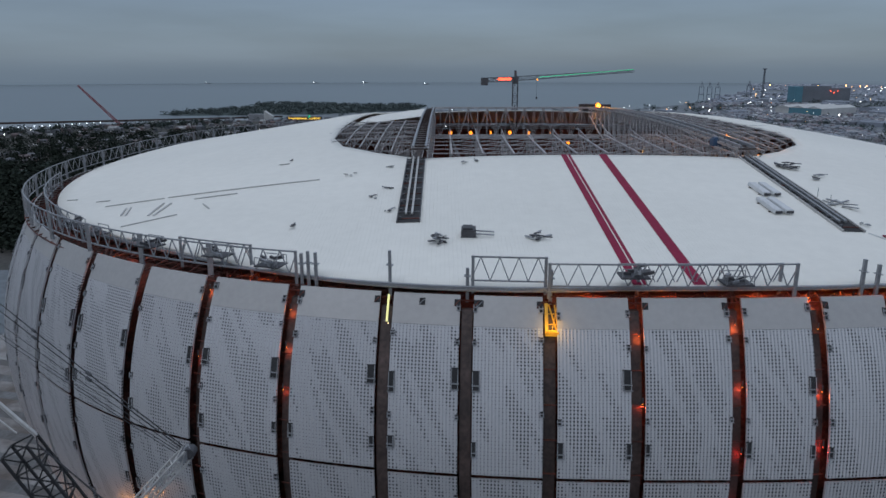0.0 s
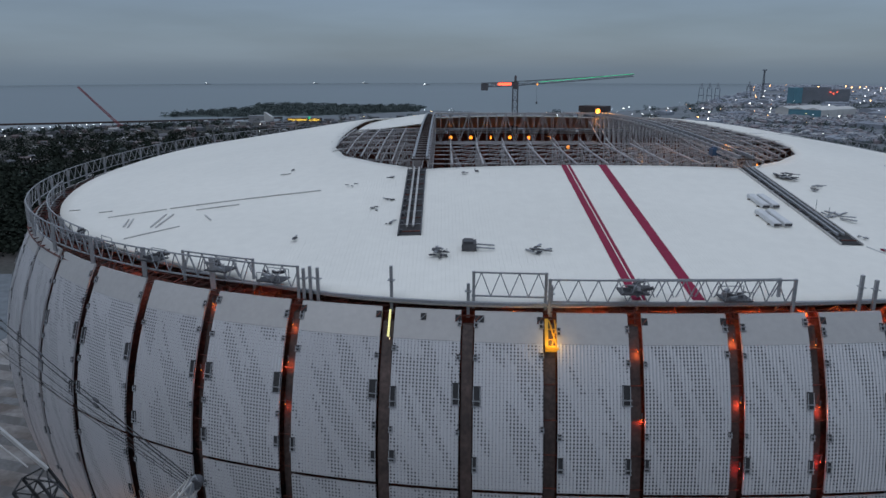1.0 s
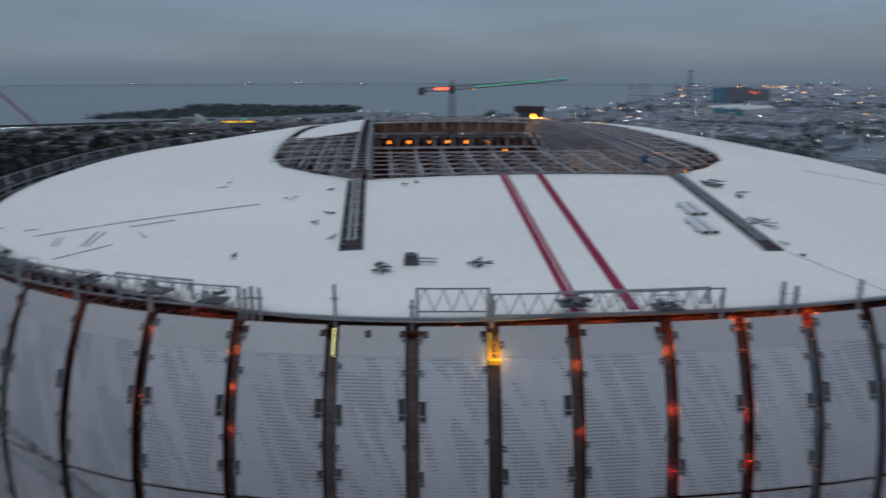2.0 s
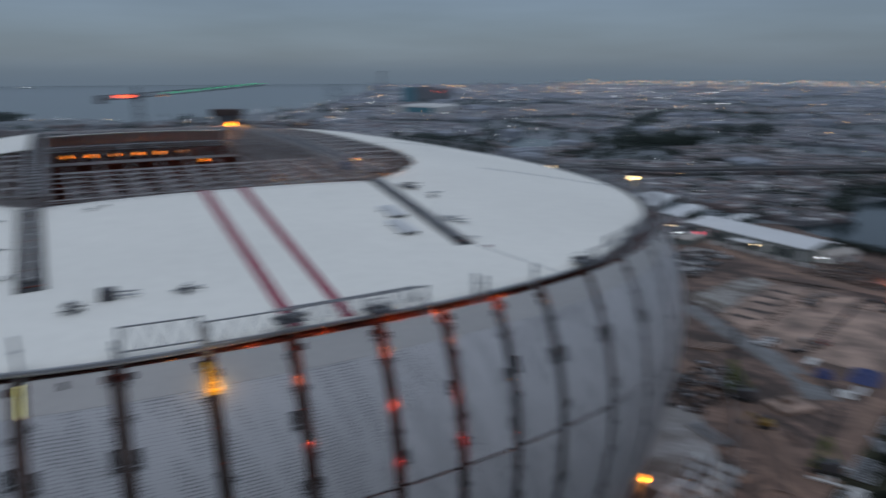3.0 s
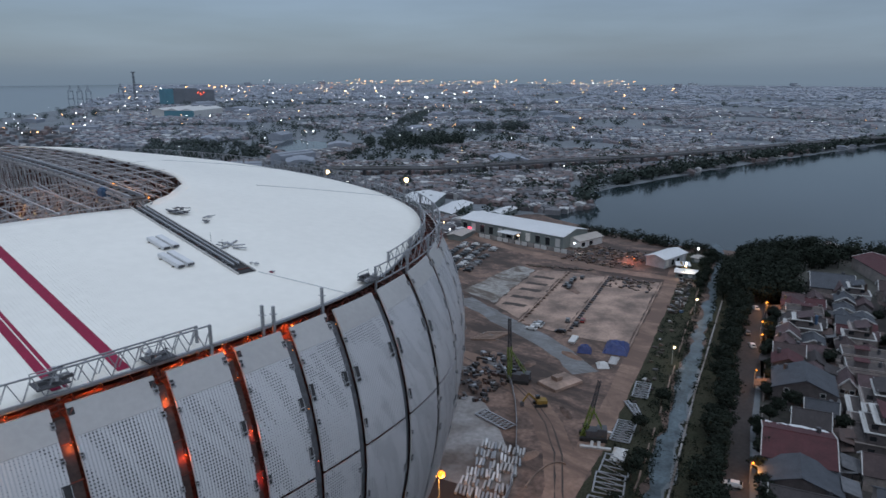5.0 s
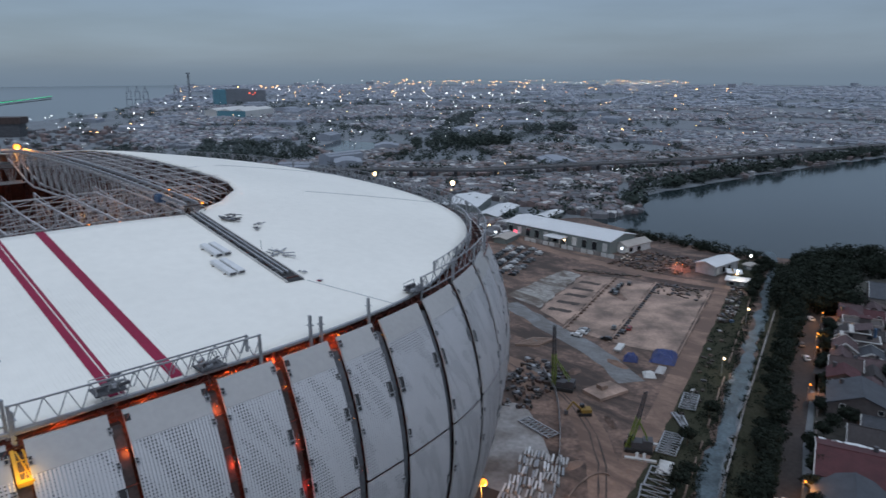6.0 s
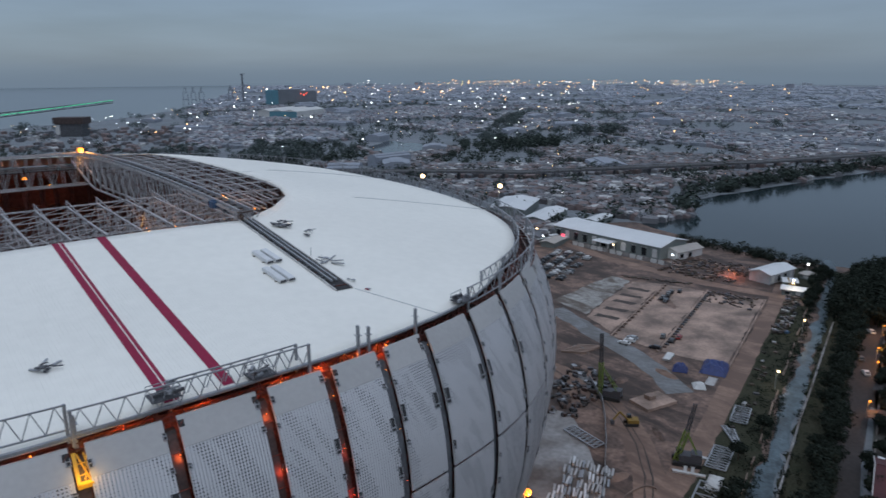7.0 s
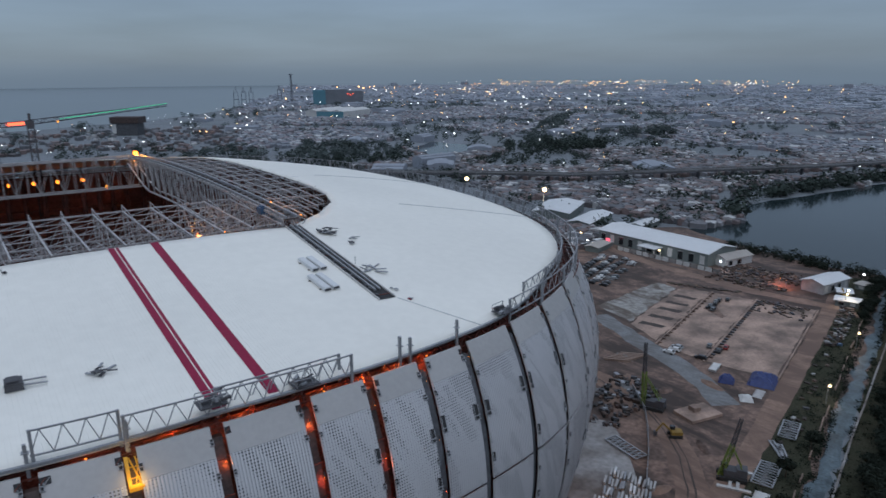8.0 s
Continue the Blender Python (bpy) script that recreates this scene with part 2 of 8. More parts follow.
MID_LEAF = material("part_hazed_leaves", (0.058, 0.074, 0.066), 1.0, vary=0.25, scale=0.1, island=0.3)
CANAL_WATER.node_tree.nodes["Principled BSDF"].inputs["Specular IOR Level"].default_value = 0.15
for leafy in (LEAF, MID_LEAF, FAR_LEAF, GRASS, WATER):
    leafy.node_tree.nodes["Principled BSDF"].inputs["Specular IOR Level"].default_value = 0.15 if leafy is WATER else 0.05
BARK = material("bark", (0.09, 0.07, 0.05), 0.9, vary=0.3, scale=2)
APRON = material("pale_grey_apron_concrete", (0.30, 0.292, 0.288), 0.9, vary=0.18, scale=0.07, fine=10, second=(0.125, 0.105, 0.094), spread=0.26)

# ---- building helpers ----
class Shape:
    """Points and faces of one mesh."""

    def __init__(self):
        self.v, self.f = [], []

    def quad(self, a, b, c, d):
        i = len(self.v)
        self.v += [a, b, c, d]
        self.f.append((i, i + 1, i + 2, i + 3))

    def box(self, x0, y0, z0, x1, y1, z1, m=None):
        i = len(self.v)
        pts = [(x0, y0, z0), (x1, y0, z0), (x1, y1, z0), (x0, y1, z0), (x0, y0, z1), (x1, y0, z1), (x1, y1, z1), (x0, y1, z1)]
        self.v += [tuple(m @ Vector(p)) for p in pts] if m else pts
        self.f += [tuple(i + k for k in q) for q in ((0, 3, 2, 1), (4, 5, 6, 7), (0, 1, 5, 4), (1, 2, 6, 5), (2, 3, 7, 6), (3, 0, 4, 7))]

    def beam(self, a, b, w, h=None, up=(0, 0, 1)):
        a, b, h = Vector(a), Vector(b), h or w
        d = (b - a)
        if d.length < 1e-4:
            return
        d.normalize()
        s = d.cross(Vector(up))
        if s.length < 1e-3:
            s = d.cross(Vector((1, 0, 0)))
        s.normalize()
        t = s.cross(d)
        s, t = s * w / 2, t * h / 2
        i = len(self.v)
        self.v += [tuple(p) for p in (a - s - t, a + s - t, a + s + t, a - s + t, b - s - t, b + s - t, b + s + t, b - s + t)]
        self.f += [tuple(i + k for k in q) for q in ((0, 3, 2, 1), (4, 5, 6, 7), (0, 1, 5, 4), (1, 2, 6, 5), (2, 3, 7, 6), (3, 0, 4, 7))]

    def rail(self, pts, w, h=None):
        """One bent bar through all the points."""
        pts, h, i0 = [Vector(p) for p in pts], h or w, len(self.v)
        for k, p in enumerate(pts):
            d = (pts[min(k + 1, len(pts) - 1)] - pts[max(k - 1, 0)]).normalized()
            s = d.cross(Vector((0, 0, 1))).normalized()
            t = s.cross(d)
            self.v += [tuple(p + s * (a * w / 2) + t * (b * h / 2)) for a, b in ((-1, -1), (1, -1), (1, 1), (-1, 1))]
            if k:
                i = i0 + 4 * k
                self.f += [(i - 4 + e, i - 4 + (e + 1) % 4, i + (e + 1) % 4, i + e) for e in range(4)]
        i = len(self.v) - 4
        self.f += [(i0 + 3, i0 + 2, i0 + 1, i0), (i, i + 1, i + 2, i + 3)]

    def prism(self, poly, z0, z1):
        i, n = len(self.v), len(poly)
        self.v += [(x, y, z0) for x, y in poly] + [(x, y, z1) for x, y in poly]
        self.f += [tuple(i + n + k for k in range(n))]
        self.f += [(i + k, i + (k + 1) % n, i + n + (k + 1) % n, i + n + k) for k in range(n)]

    def tube(self, a, b, r0, r1=None, n=8):
        a, b, r1 = Vector(a), Vector(b), r0 if r1 is None else r1
        d = (b - a).normalized()
        s = d.orthogonal().normalized()
        t = d.cross(s)
        i = len(self.v)
        for p, r in ((a, r0), (b, r1)):
            self.v += [tuple(p + (s * math.cos(k * math.tau / n) + t * math.sin(k * math.tau / n)) * r) for k in range(n)]
        self.f += [(i + k, i + (k + 1) % n, i + n + (k + 1) % n, i + n + k) for k in range(n)]
        self.f += [tuple(i + k for k in reversed(range(n))), tuple(i + n + k for k in range(n))]

    def ball(self, c, r, n=8, m=5):
        i = len(self.v)
        for j in range(m + 1):
            p = math.pi * j / m
            self.v += [(c[0] + r * math.sin(p) * math.cos(k * math.tau / n), c[1] + r * math.sin(p) * math.sin(k * math.tau / n), c[2] + r * math.cos(p)) for k in range(n)]
        self.f += [(i + j * n + k, i + (j + 1) * n + k, i + (j + 1) * n + (k + 1) % n, i + j * n + (k + 1) % n) for j in range(m) for k in range(n)]

    def mesh(self, name, mat, smooth=False):
        me = bpy.data.meshes.new(name)
        me.from_pydata(self.v, [], self.f)
        me.materials.append(mat)
        if smooth:
            me.shade_smooth()
        return me


def part(name, shape, mat, parent=None, label="", smooth=False):
    ob = new(name, shape.mesh(name, mat, smooth) if isinstance(shape, Shape) else shape)
    if parent:
        ob.parent = parent
    if label:
        ob["label"] = label
    return ob


def thing(name, label, category, group="", kind="", at=None):
    ob = new(name)
    ob.empty_display_size = 0.5
    if at:
        ob.matrix_world = at
    return tagged(ob, label, category, group, kind)


def setting(name, shape, mat, label, category, smooth=False):
    return tagged(part(name, shape, mat, smooth=smooth), label, category, kind="structure")


def lamp_light(at, colour, watts, radius=0.3):
    ob = new("lamp_light", bpy.data.lights.new("lamp_light", "POINT"))
    ob.data.energy, ob.data.color, ob.data.shadow_soft_size = watts, colour, radius
    ob.location = at
    return ob


# ---- the stadium's plan: a rounded oval ----
CX, CY, RX, RY, POW = 25.0, 184.0, 110.0, 114.0, 2.4
RIM_Z = 65.6


def drawn_in(u):
    """The east side is flatter than the oval: it stays back by up to six metres."""
    return u if u < 60 else u - 6.0 * ((u - 60) / 50) ** 2


def oval(a, grow=0.0):
    c, s = math.cos(a), math.sin(a)
    return (CX + drawn_in((RX + grow) * math.copysign(abs(c) ** (2 / POW), c)), CY + (RY + grow) * math.copysign(abs(s) ** (2 / POW), s))


def oval_table():
    rows, total, last = [], 0.0, None
    for k in range(7201):
        a = -math.pi / 2 + k * math.tau / 7200
        p = oval(a)
        if last:
            total += math.hypot(p[0] - last[0], p[1] - last[1])
        rows.append((total, a))
        last = p
    return rows


ARC = oval_table()
GIRTH = ARC[-1][0]


def along(s, out=0.0, z=0.0):
    """The place s metres round the rim, anticlockwise from the front's middle, moved outwards."""
    s %= GIRTH
    lo = int(np.interp(s, ARC_S, ARC_I))
    a = ARC[lo][1] + (ARC[lo + 1][1] - ARC[lo][1]) * (s - ARC[lo][0]) / max(1e-9, ARC[lo + 1][0] - ARC[lo][0])
    p, q = oval(a - 0.002), oval(a + 0.002)
    x, y = oval(a)
    tx, ty = q[0] - p[0], q[1] - p[1]
    ln = math.hypot(tx, ty)
    return Vector((x + ty / ln * out, y - tx / ln * out, z))


ARC_S = np.array([r[0] for r in ARC])
ARC_I = np.minimum(np.arange(len(ARC)), len(ARC) - 2)


def rho(x, y):
    u = x - CX
    if u > 60:
        u = 60 + (1 - math.sqrt(max(0.0, 1 - 0.0096 * (u - 60)))) / 0.0048
    return (abs(u / RX) ** POW + abs((y - CY) / RY) ** POW) ** (1 / POW)


def roof_z(x, y):
    r = rho(x, y)
    return RIM_Z + 18.8 * (1 - r) if r > 0.5 else RIM_Z + 9.4 + 3 * (0.5 - r)


HEIGHTS = [65, 60, 55, 50, 45, 40, 34, 27, 18, 8, 0]
BULGE = np.polyfit(HEIGHTS, [1.38, 4.77, 7.25, 9.17, 10.3, 10.45, 9.86, 7.88, 3.39, -2.86, -6.26], 5)
EAST_BULGE = np.polyfit(HEIGHTS, [-0.2, 2.51, 4.15, 5.24, 5.69, 5.54, 4.46, 2.84, 0.46, -2.56, -4.74], 5)
WEST_BULGE = np.polyfit(HEIGHTS, [-0.45, 2.16, 4.24, 5.54, 6.05, 6.33, 5.76, 3.93, 0.98, -2.74, -5.49], 5)


def bulge(z):
    return float(np.polyval(BULGE, z))


def tri(s):
    """A wave over a quarter of the rim, nil at the front, the sides and the back."""
    s = (s + GIRTH / 2) % GIRTH - GIRTH / 2
    q, a = GIRTH / 4, abs(s)
    w = a if a < 95 else 95 * (q - a) / (q - 95) if a < 2 * q - 95 else -(2 * q - a)
    return math.copysign(w, s)


def skin(s, z, back=0.0):
    """A place on the facade: gaps lean towards the front as they go down, and the corners bulge less."""
    lean = min((64.8 - z) / 16.1, 1.9)
    w = (s + GIRTH / 2) % GIRTH - GIRTH / 2
    front = max(0.0, 1 - abs(w) / 110)
    o = bulge(z)
    a = min(1, max(0, (w - 40) / 45 if w > 0 else (-w - 50) / 55))
    o += (float(np.polyval(EAST_BULGE if w > 0 else WEST_BULGE, z)) - o) * a * a * (3 - 2 * a)
    return along(s - lean * ((0.077 if w > 0 else 0.052) * tri(s) + 0.94 * front), o - back, z)


def inset(s):
    """How far the roof's edge stays back from the rim: nothing at the front, a walkway's width elsewhere."""
    a = min(1, max(0, (abs((s + GIRTH / 2) % GIRTH - GIRTH / 2) - 36) / 34))
    b = min(1, max(0, (abs((s + GIRTH / 2) % GIRTH - GIRTH / 2) - 85) / 55))
    c = max(0.0, 1 - ((s + GIRTH / 2) % GIRTH - GIRTH / 2 + 23) ** 2 / 300)
    return -0.75 * c + 3.6 * a * a * (3 - 2 * a) + 2.2 * b * b * (3 - 2 * b)

# ---- the stadium ----
stadium = thing("stadium", "oval stadium under construction, white roof, bulging grey perforated facade", "stadium")
FRONT_GAPS = [-108.4, -96.65, -84.85, -73.45, -62.15, -52.0, -41.35, -30.8, -22.3, -13.8, -5.05, 5.2, 13.7, 21.95, 29.9, 40.15, 50.5, 62.45, 72.9]
REST = 49
GAPS = FRONT_GAPS + [72.9 + (GIRTH - 108.4 - 72.9) * k / REST for k in range(1, REST)]
SEAMS = [(64.9, 62.2), (62.17, 48.75), (48.35, 27.2), (26.8, 3.0)]
GAP = 1.45


def wall_sheet(s0, s1, z_top, z_low, rows, thick=0.25):
    """A curved facade sheet with returned edges; its UV map is in metres."""
    cols = 3
    sh, uvs = Shape(), []
    run = [0.0]
    zs = [z_top + (z_low - z_top) * r / rows for r in range(rows + 1)]
    for a, b in zip(zs, zs[1:]):
        run.append(run[-1] + math.hypot(a - b, bulge(a) - bulge(b)))
    for lay in (0.0, -thick):
        for r, z in enumerate(zs):
            for c in range(cols + 1):
                s = s0 + (s1 - s0) * c / cols
                sh.v.append(tuple(skin(s, z, -lay)))
                uvs.append((s - s0, run[-1] - run[r]))
    n = cols + 1
    for r in range(rows):
        for c in range(cols):
            sh.f.append((r * n + c, (r + 1) * n + c, (r + 1) * n + c + 1, r * n + c + 1))
    k = (rows + 1) * n
    edges = []
    for r in range(rows):
        edges.append((r * n, k + r * n, k + (r + 1) * n, (r + 1) * n))
        edges.append((r * n + cols, (r + 1) * n + cols, k + (r + 1) * n + cols, k + r * n + cols))
    for c in range(cols):
        edges.append((c, c + 1, k + c + 1, k + c))
        edges.append((rows * n + c, k + rows * n + c, k + rows * n + c + 1, rows * n + c + 1))
    for e in edges:
        i = len(sh.v)
        sh.v += [sh.v[a] for a in e]
        uvs += [uvs[a] for a in e]
        sh.f.append((i, i + 1, i + 2, i + 3))
    return sh, uvs


def add_uv(me, uvs):
    layer = me.uv_layers.new(name="UVMap")
    idx = np.empty(len(me.loops), dtype=np.int32)
    me.loops.foreach_get("vertex_index", idx)
    layer.data.foreach_set("uv", np.array(uvs, dtype=np.float32)[idx].ravel())


def facade():
    for k, s0 in enumerate(GAPS):
        s1 = GAPS[(k + 1) % len(GAPS)]
        if s1 < s0:
            s1 += GIRTH
        a, b = s0 + GAP / 2, s1 - GAP / 2
        for tier, (z1, z0) in enumerate(SEAMS):
            sh, uvs = wall_sheet(a, b, z1, z0, (2, 8, 9, 9)[tier])
            name, mat = ("cap_sheet", CAP) if tier == 0 else ("facade_panel", PANEL)
            me = sh.mesh(name, mat, True)
            add_uv(me, uvs)
            part(name, me, mat, stadium)


def ribbon(s, z_top, z_low, back, wide, deep, step=3.0):
    """An upright box member in one piece that follows the facade's curve, set behind it."""
    sh = Shape()
    n = max(2, int((z_top - z_low) / step))
    for k in range(n + 1):
        z = z_top + (z_low - z_top) * k / n
        p, q = skin(s, z, back), skin(s, z, back + deep)
        t = (along(s + 0.5, 0, 0) - along(s - 0.5, 0, 0)) * wide / 2
        sh.v += [tuple(p - t), tuple(p + t), tuple(q + t), tuple(q - t)]
        if k:
            i = 4 * k
            sh.f += [(i - 4 + e, i + e, i + (e + 1) % 4, i - 4 + (e + 1) % 4) for e in range(4)]
    sh.f += [(0, 1, 2, 3), (4 * n + 3, 4 * n + 2, 4 * n + 1, 4 * n)]
    return sh


facade()
rng = random.Random(5)
for k, s in enumerate(GAPS):
    warm = -56 < s < -36 or -16 < s < 16
    part("column", ribbon(s, 63.5, 3, 1.1 if warm or s < -56 or s > 260 else 0.5, 1.2 if warm else 1.15, 0.7), COLUMN if s < 20 or s > 260 else COLUMN_BLUE, stadium, "grey-brown painted steel column" if warm else "grey painted steel column")
    if not warm and k % 3:
        continue
    sh = Shape()
    n = 12
    for j in range(n):
        za, zb = 64.8 - j * 3.2, 64.8 - (j + 1) * 3.2
        for side in (-0.62, 0.62):
            sh.beam(skin(s + side, za, 2.2), skin(s + side, zb, 2.2), 0.22)
        sh.beam(skin(s - 0.62, za, 2.0), skin(s + 0.62, zb, 2.0), 0.13)
        sh.beam(skin(s - 0.7, za, 0.7), skin(s + 0.7, za, 0.7), 0.10)
    part("rib_lattice", sh, PRIMER, stadium, "red-primed lattice rib")

# access notches with short rails beside the gaps: proud plates painted hole-dark
notch_heights = [(63.7, 0.55, 0.7), (61.0, 0.55, 0.55), (57.4, 0.95, 2.1), (54.2, 0.5, 0.6), (51.2, 0.75, 1.5), (46.0, 0.5, 0.6), (42.0, 0.6, 1.2), (37.0, 0.5, 0.6)]
for k, s in enumerate(GAPS[:22] + GAPS[-3:]):
    for z, w, h in notch_heights:
        for side in (-1, 1):
            if rng.random() < 0.24:
                continue
            zz, hh, ww = z + rng.uniform(-0.5, 0.5), h * rng.uniform(0.65, 1.0), w * rng.uniform(0.65, 1.0)
            mid = s + side * (GAP / 2 + ww / 2 - 0.05)
            sh = Shape()
            outw = along(mid, 1, 0) - along(mid, 0, 0)
            for za, zb in ((zz + hh / 2, zz - hh / 2),):
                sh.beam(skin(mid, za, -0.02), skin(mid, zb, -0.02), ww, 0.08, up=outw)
            br = part("edge_bracket", sh, DARK, stadium, "dark plate painted as a shaded cut-out at a panel's edge")
            sh = Shape()
            for f in (-0.42, 0.42):
                sh.beam(skin(mid + ww * f, zz + hh * 0.46, -0.12), skin(mid + ww * f, zz - hh * 0.5, -0.12), 0.07)
            for f in ((-0.5, -0.22) if hh > 1 else (-0.5, 0.1)):
                sh.beam(skin(mid - ww * 0.55, zz + hh * f, -0.14), skin(mid + ww * 0.6, zz + hh * f, -0.14), 0.10)
            part("guard_bar", sh, STEEL, br)
# small cut-outs in the cap sheets beside the gaps, their shade painted on plates
for s, side in ((-30.8, -1), (-22.3, 1), (-22.3, -1), (-13.8, -1), (-5.05, 1), (5.2, -1), (13.7, 1), (-41.35, 1), (29.9, -1), (21.95, 1), (-27.0, 0), (-20.9, 0)):
    mid = s + side * (GAP / 2 + 0.3)
    outw = along(mid, 1, 0) - along(mid, 0, 0)
    sh = Shape()
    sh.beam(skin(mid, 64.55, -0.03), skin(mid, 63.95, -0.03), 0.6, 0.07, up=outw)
    nt = part("cap_notch", sh, DARK, stadium, "dark square plate painted as a shaded hole in the cap sheet")
    sh = Shape()
    sh.beam(skin(mid - 0.3, 64.0, -0.1), skin(mid + 0.25, 64.5, -0.1), 0.07)
    part("stay", sh, PRIMER if side else STEEL, nt)

# inner shell that carries the facade, seen through the gaps
sh = Shape()
N = 180
rows = [63.8, 58, 52, 46, 40, 32, 24, 14, 3]
for k in range(N):
    a, b = GIRTH * k / N, GIRTH * (k + 1) / N
    for z1, z0 in zip(rows, rows[1:]):
        sh.quad(tuple(skin(a, z1, 4.2)), tuple(skin(a, z0, 4.2)), tuple(skin(b, z0, 4.2)), tuple(skin(b, z1, 4.2)))
part("inner_shell", sh, SHELL, stadium, "red-primed inner wall behind the facade")

# rim: roof fascia, gutter beam and lattice under the roof's edge
for k in range(64):
    a, b = GIRTH * k / 64, GIRTH * (k + 1) / 64
    sh = Shape()
    ps = [a + (b - a) * j / 3 for j in range(4)]
    sh.rail([along(p, 0.1 - inset(p), RIM_Z - 0.02) for p in ps], 0.4, 0.32)
    part("rim_beam", sh, STEEL, stadium)
sh = Shape()
for k in range(240):
    a, b = GIRTH * k / 240, GIRTH * (k + 1) / 240
    i, j = inset(a), inset(b)
    sh.beam(along(a, 0.6, 64.2), along(b, -0.9 - j, 64.9), 0.12)
    sh.beam(along(a, 0.7, 64.1), along(b, 0.7, 64.1), 0.16)
    sh.beam(along(a, -0.9 - i, 64.9), along(a, 0.7, 64.1), 0.14)
    sh.beam(along(a, -1.0 - i, 64.9), along(a, -1.4 - i, 62.5), 0.16)
    sh.beam(along(a, -0.5 - i / 2, 64.5), along(b, -0.5 - j / 2, 64.5), 0.14)
tagged(part("gutter_lattice", sh, PRIMER, stadium, "red-primed lattice under the roof's edge"), kind="stuff")

# ---- the roof and its opening ----
# opening outline: straight near edge between the rails, chamfers to the side tips
OPEN = [(-4, 119.5), (52, 119.5), (61, 126), (68, 134), (70.5, 142), (71.5, 160), (72, 185), (71.5, 205), (68, 228), (60, 240), (52, 246), (-4, 246), (-12, 240), (-20, 228), (-23, 205), (-23.5, 185), (-23, 160), (-22, 142), (-19, 133), (-12, 125.5)]


def ray_edge(ang):
    """Where a ray from the plan's middle leaves the opening."""
    d = Vector((math.cos(ang), math.sin(ang)))
    best = None
    for p, q in zip(OPEN, OPEN[1:] + OPEN[:1]):
        e = Vector((q[0] - p[0], q[1] - p[1]))
        w = Vector((p[0] - CX, p[1] - CY))
        den = d.x * e.y - d.y * e.x
        if abs(den) < 1e-9:
            continue
        t, u = (w.x * e.y - w.y * e.x) / den, (w.x * d.y - w.y * d.x) / den
        if t > 0 and -1e-6 <= u <= 1 + 1e-6 and (best is None or t < best):
            best = t
    return CX + d.x * best, CY + d.y * best


def ray_rim(ang):
    d = (math.cos(ang), math.sin(ang))
    t, far = 60.0, 160.0
    for _ in range(40):
        mid = (t + far) / 2
        t, far = (mid, far) if rho(CX + d[0] * mid, CY + d[1] * mid) < 1 else (t, mid)
    t -= inset(((ang + math.pi / 2) % math.tau) / math.tau * GIRTH)
    return CX + d[0] * t, CY + d[1] * t


angles = sorted({round(k * math.tau / 240, 5) for k in range(240)} | {round(math.atan2(y - CY, x - CX) % math.tau, 5) for x, y in OPEN})
sh = Shape()
RINGS = 22
for lay in (0.0, -0.35):
    for ang in angles:
        (x0, y0), (x1, y1) = ray_edge(ang), ray_rim(ang)
        for r in range(RINGS + 1):
            f = r / RINGS
            x, y = x0 + (x1 - x0) * f, y0 + (y1 - y0) * f
            sh.v.append((x, y, roof_z(x, y) + lay))
n, k0 = RINGS + 1, len(angles) * (RINGS + 1)
for i in range(len(angles)):
    j = (i + 1) % len(angles)
    for r in range(RINGS):
        sh.f.append((i * n + r, i * n + r + 1, j * n + r + 1, j * n + r))
        sh.f.append((k0 + i * n + r, k0 + j * n + r, k0 + j * n + r + 1, k0 + i * n + r + 1))
    sh.f.append((i * n, j * n, k0 + j * n, k0 + i * n))
    sh.f.append((i * n + RINGS, k0 + i * n + RINGS, k0 + j * n + RINGS, j * n + RINGS))
part("roof", sh, ROOF_WHITE, stadium, "white ribbed sheet roof", smooth=True)


def lattice(sh, a, b, low_a, low_b, bays, chord, web, cross=False):
    """A plane truss between an upper and a lower chord."""
    a, b, la, lb = Vector(a), Vector(b), Vector(low_a), Vector(low_b)
    sh.beam(a, b, chord)
    sh.beam(la, lb, chord)
    for k in range(bays + 1):
        f = k / bays
        sh.beam(a.lerp(b, f), la.lerp(lb, f), web)
        if k < bays:
            g = (k + 1) / bays
            if cross or k % 2 == 0:
                sh.beam(a.lerp(b, f), la.lerp(lb, g), web)
            if cross or k % 2:
                sh.beam(la.lerp(lb, f), a.lerp(b, g), web)


def arch_z(y):
    return 74.6 + 1.6 * (1 - ((y - 182) / 63) ** 2)


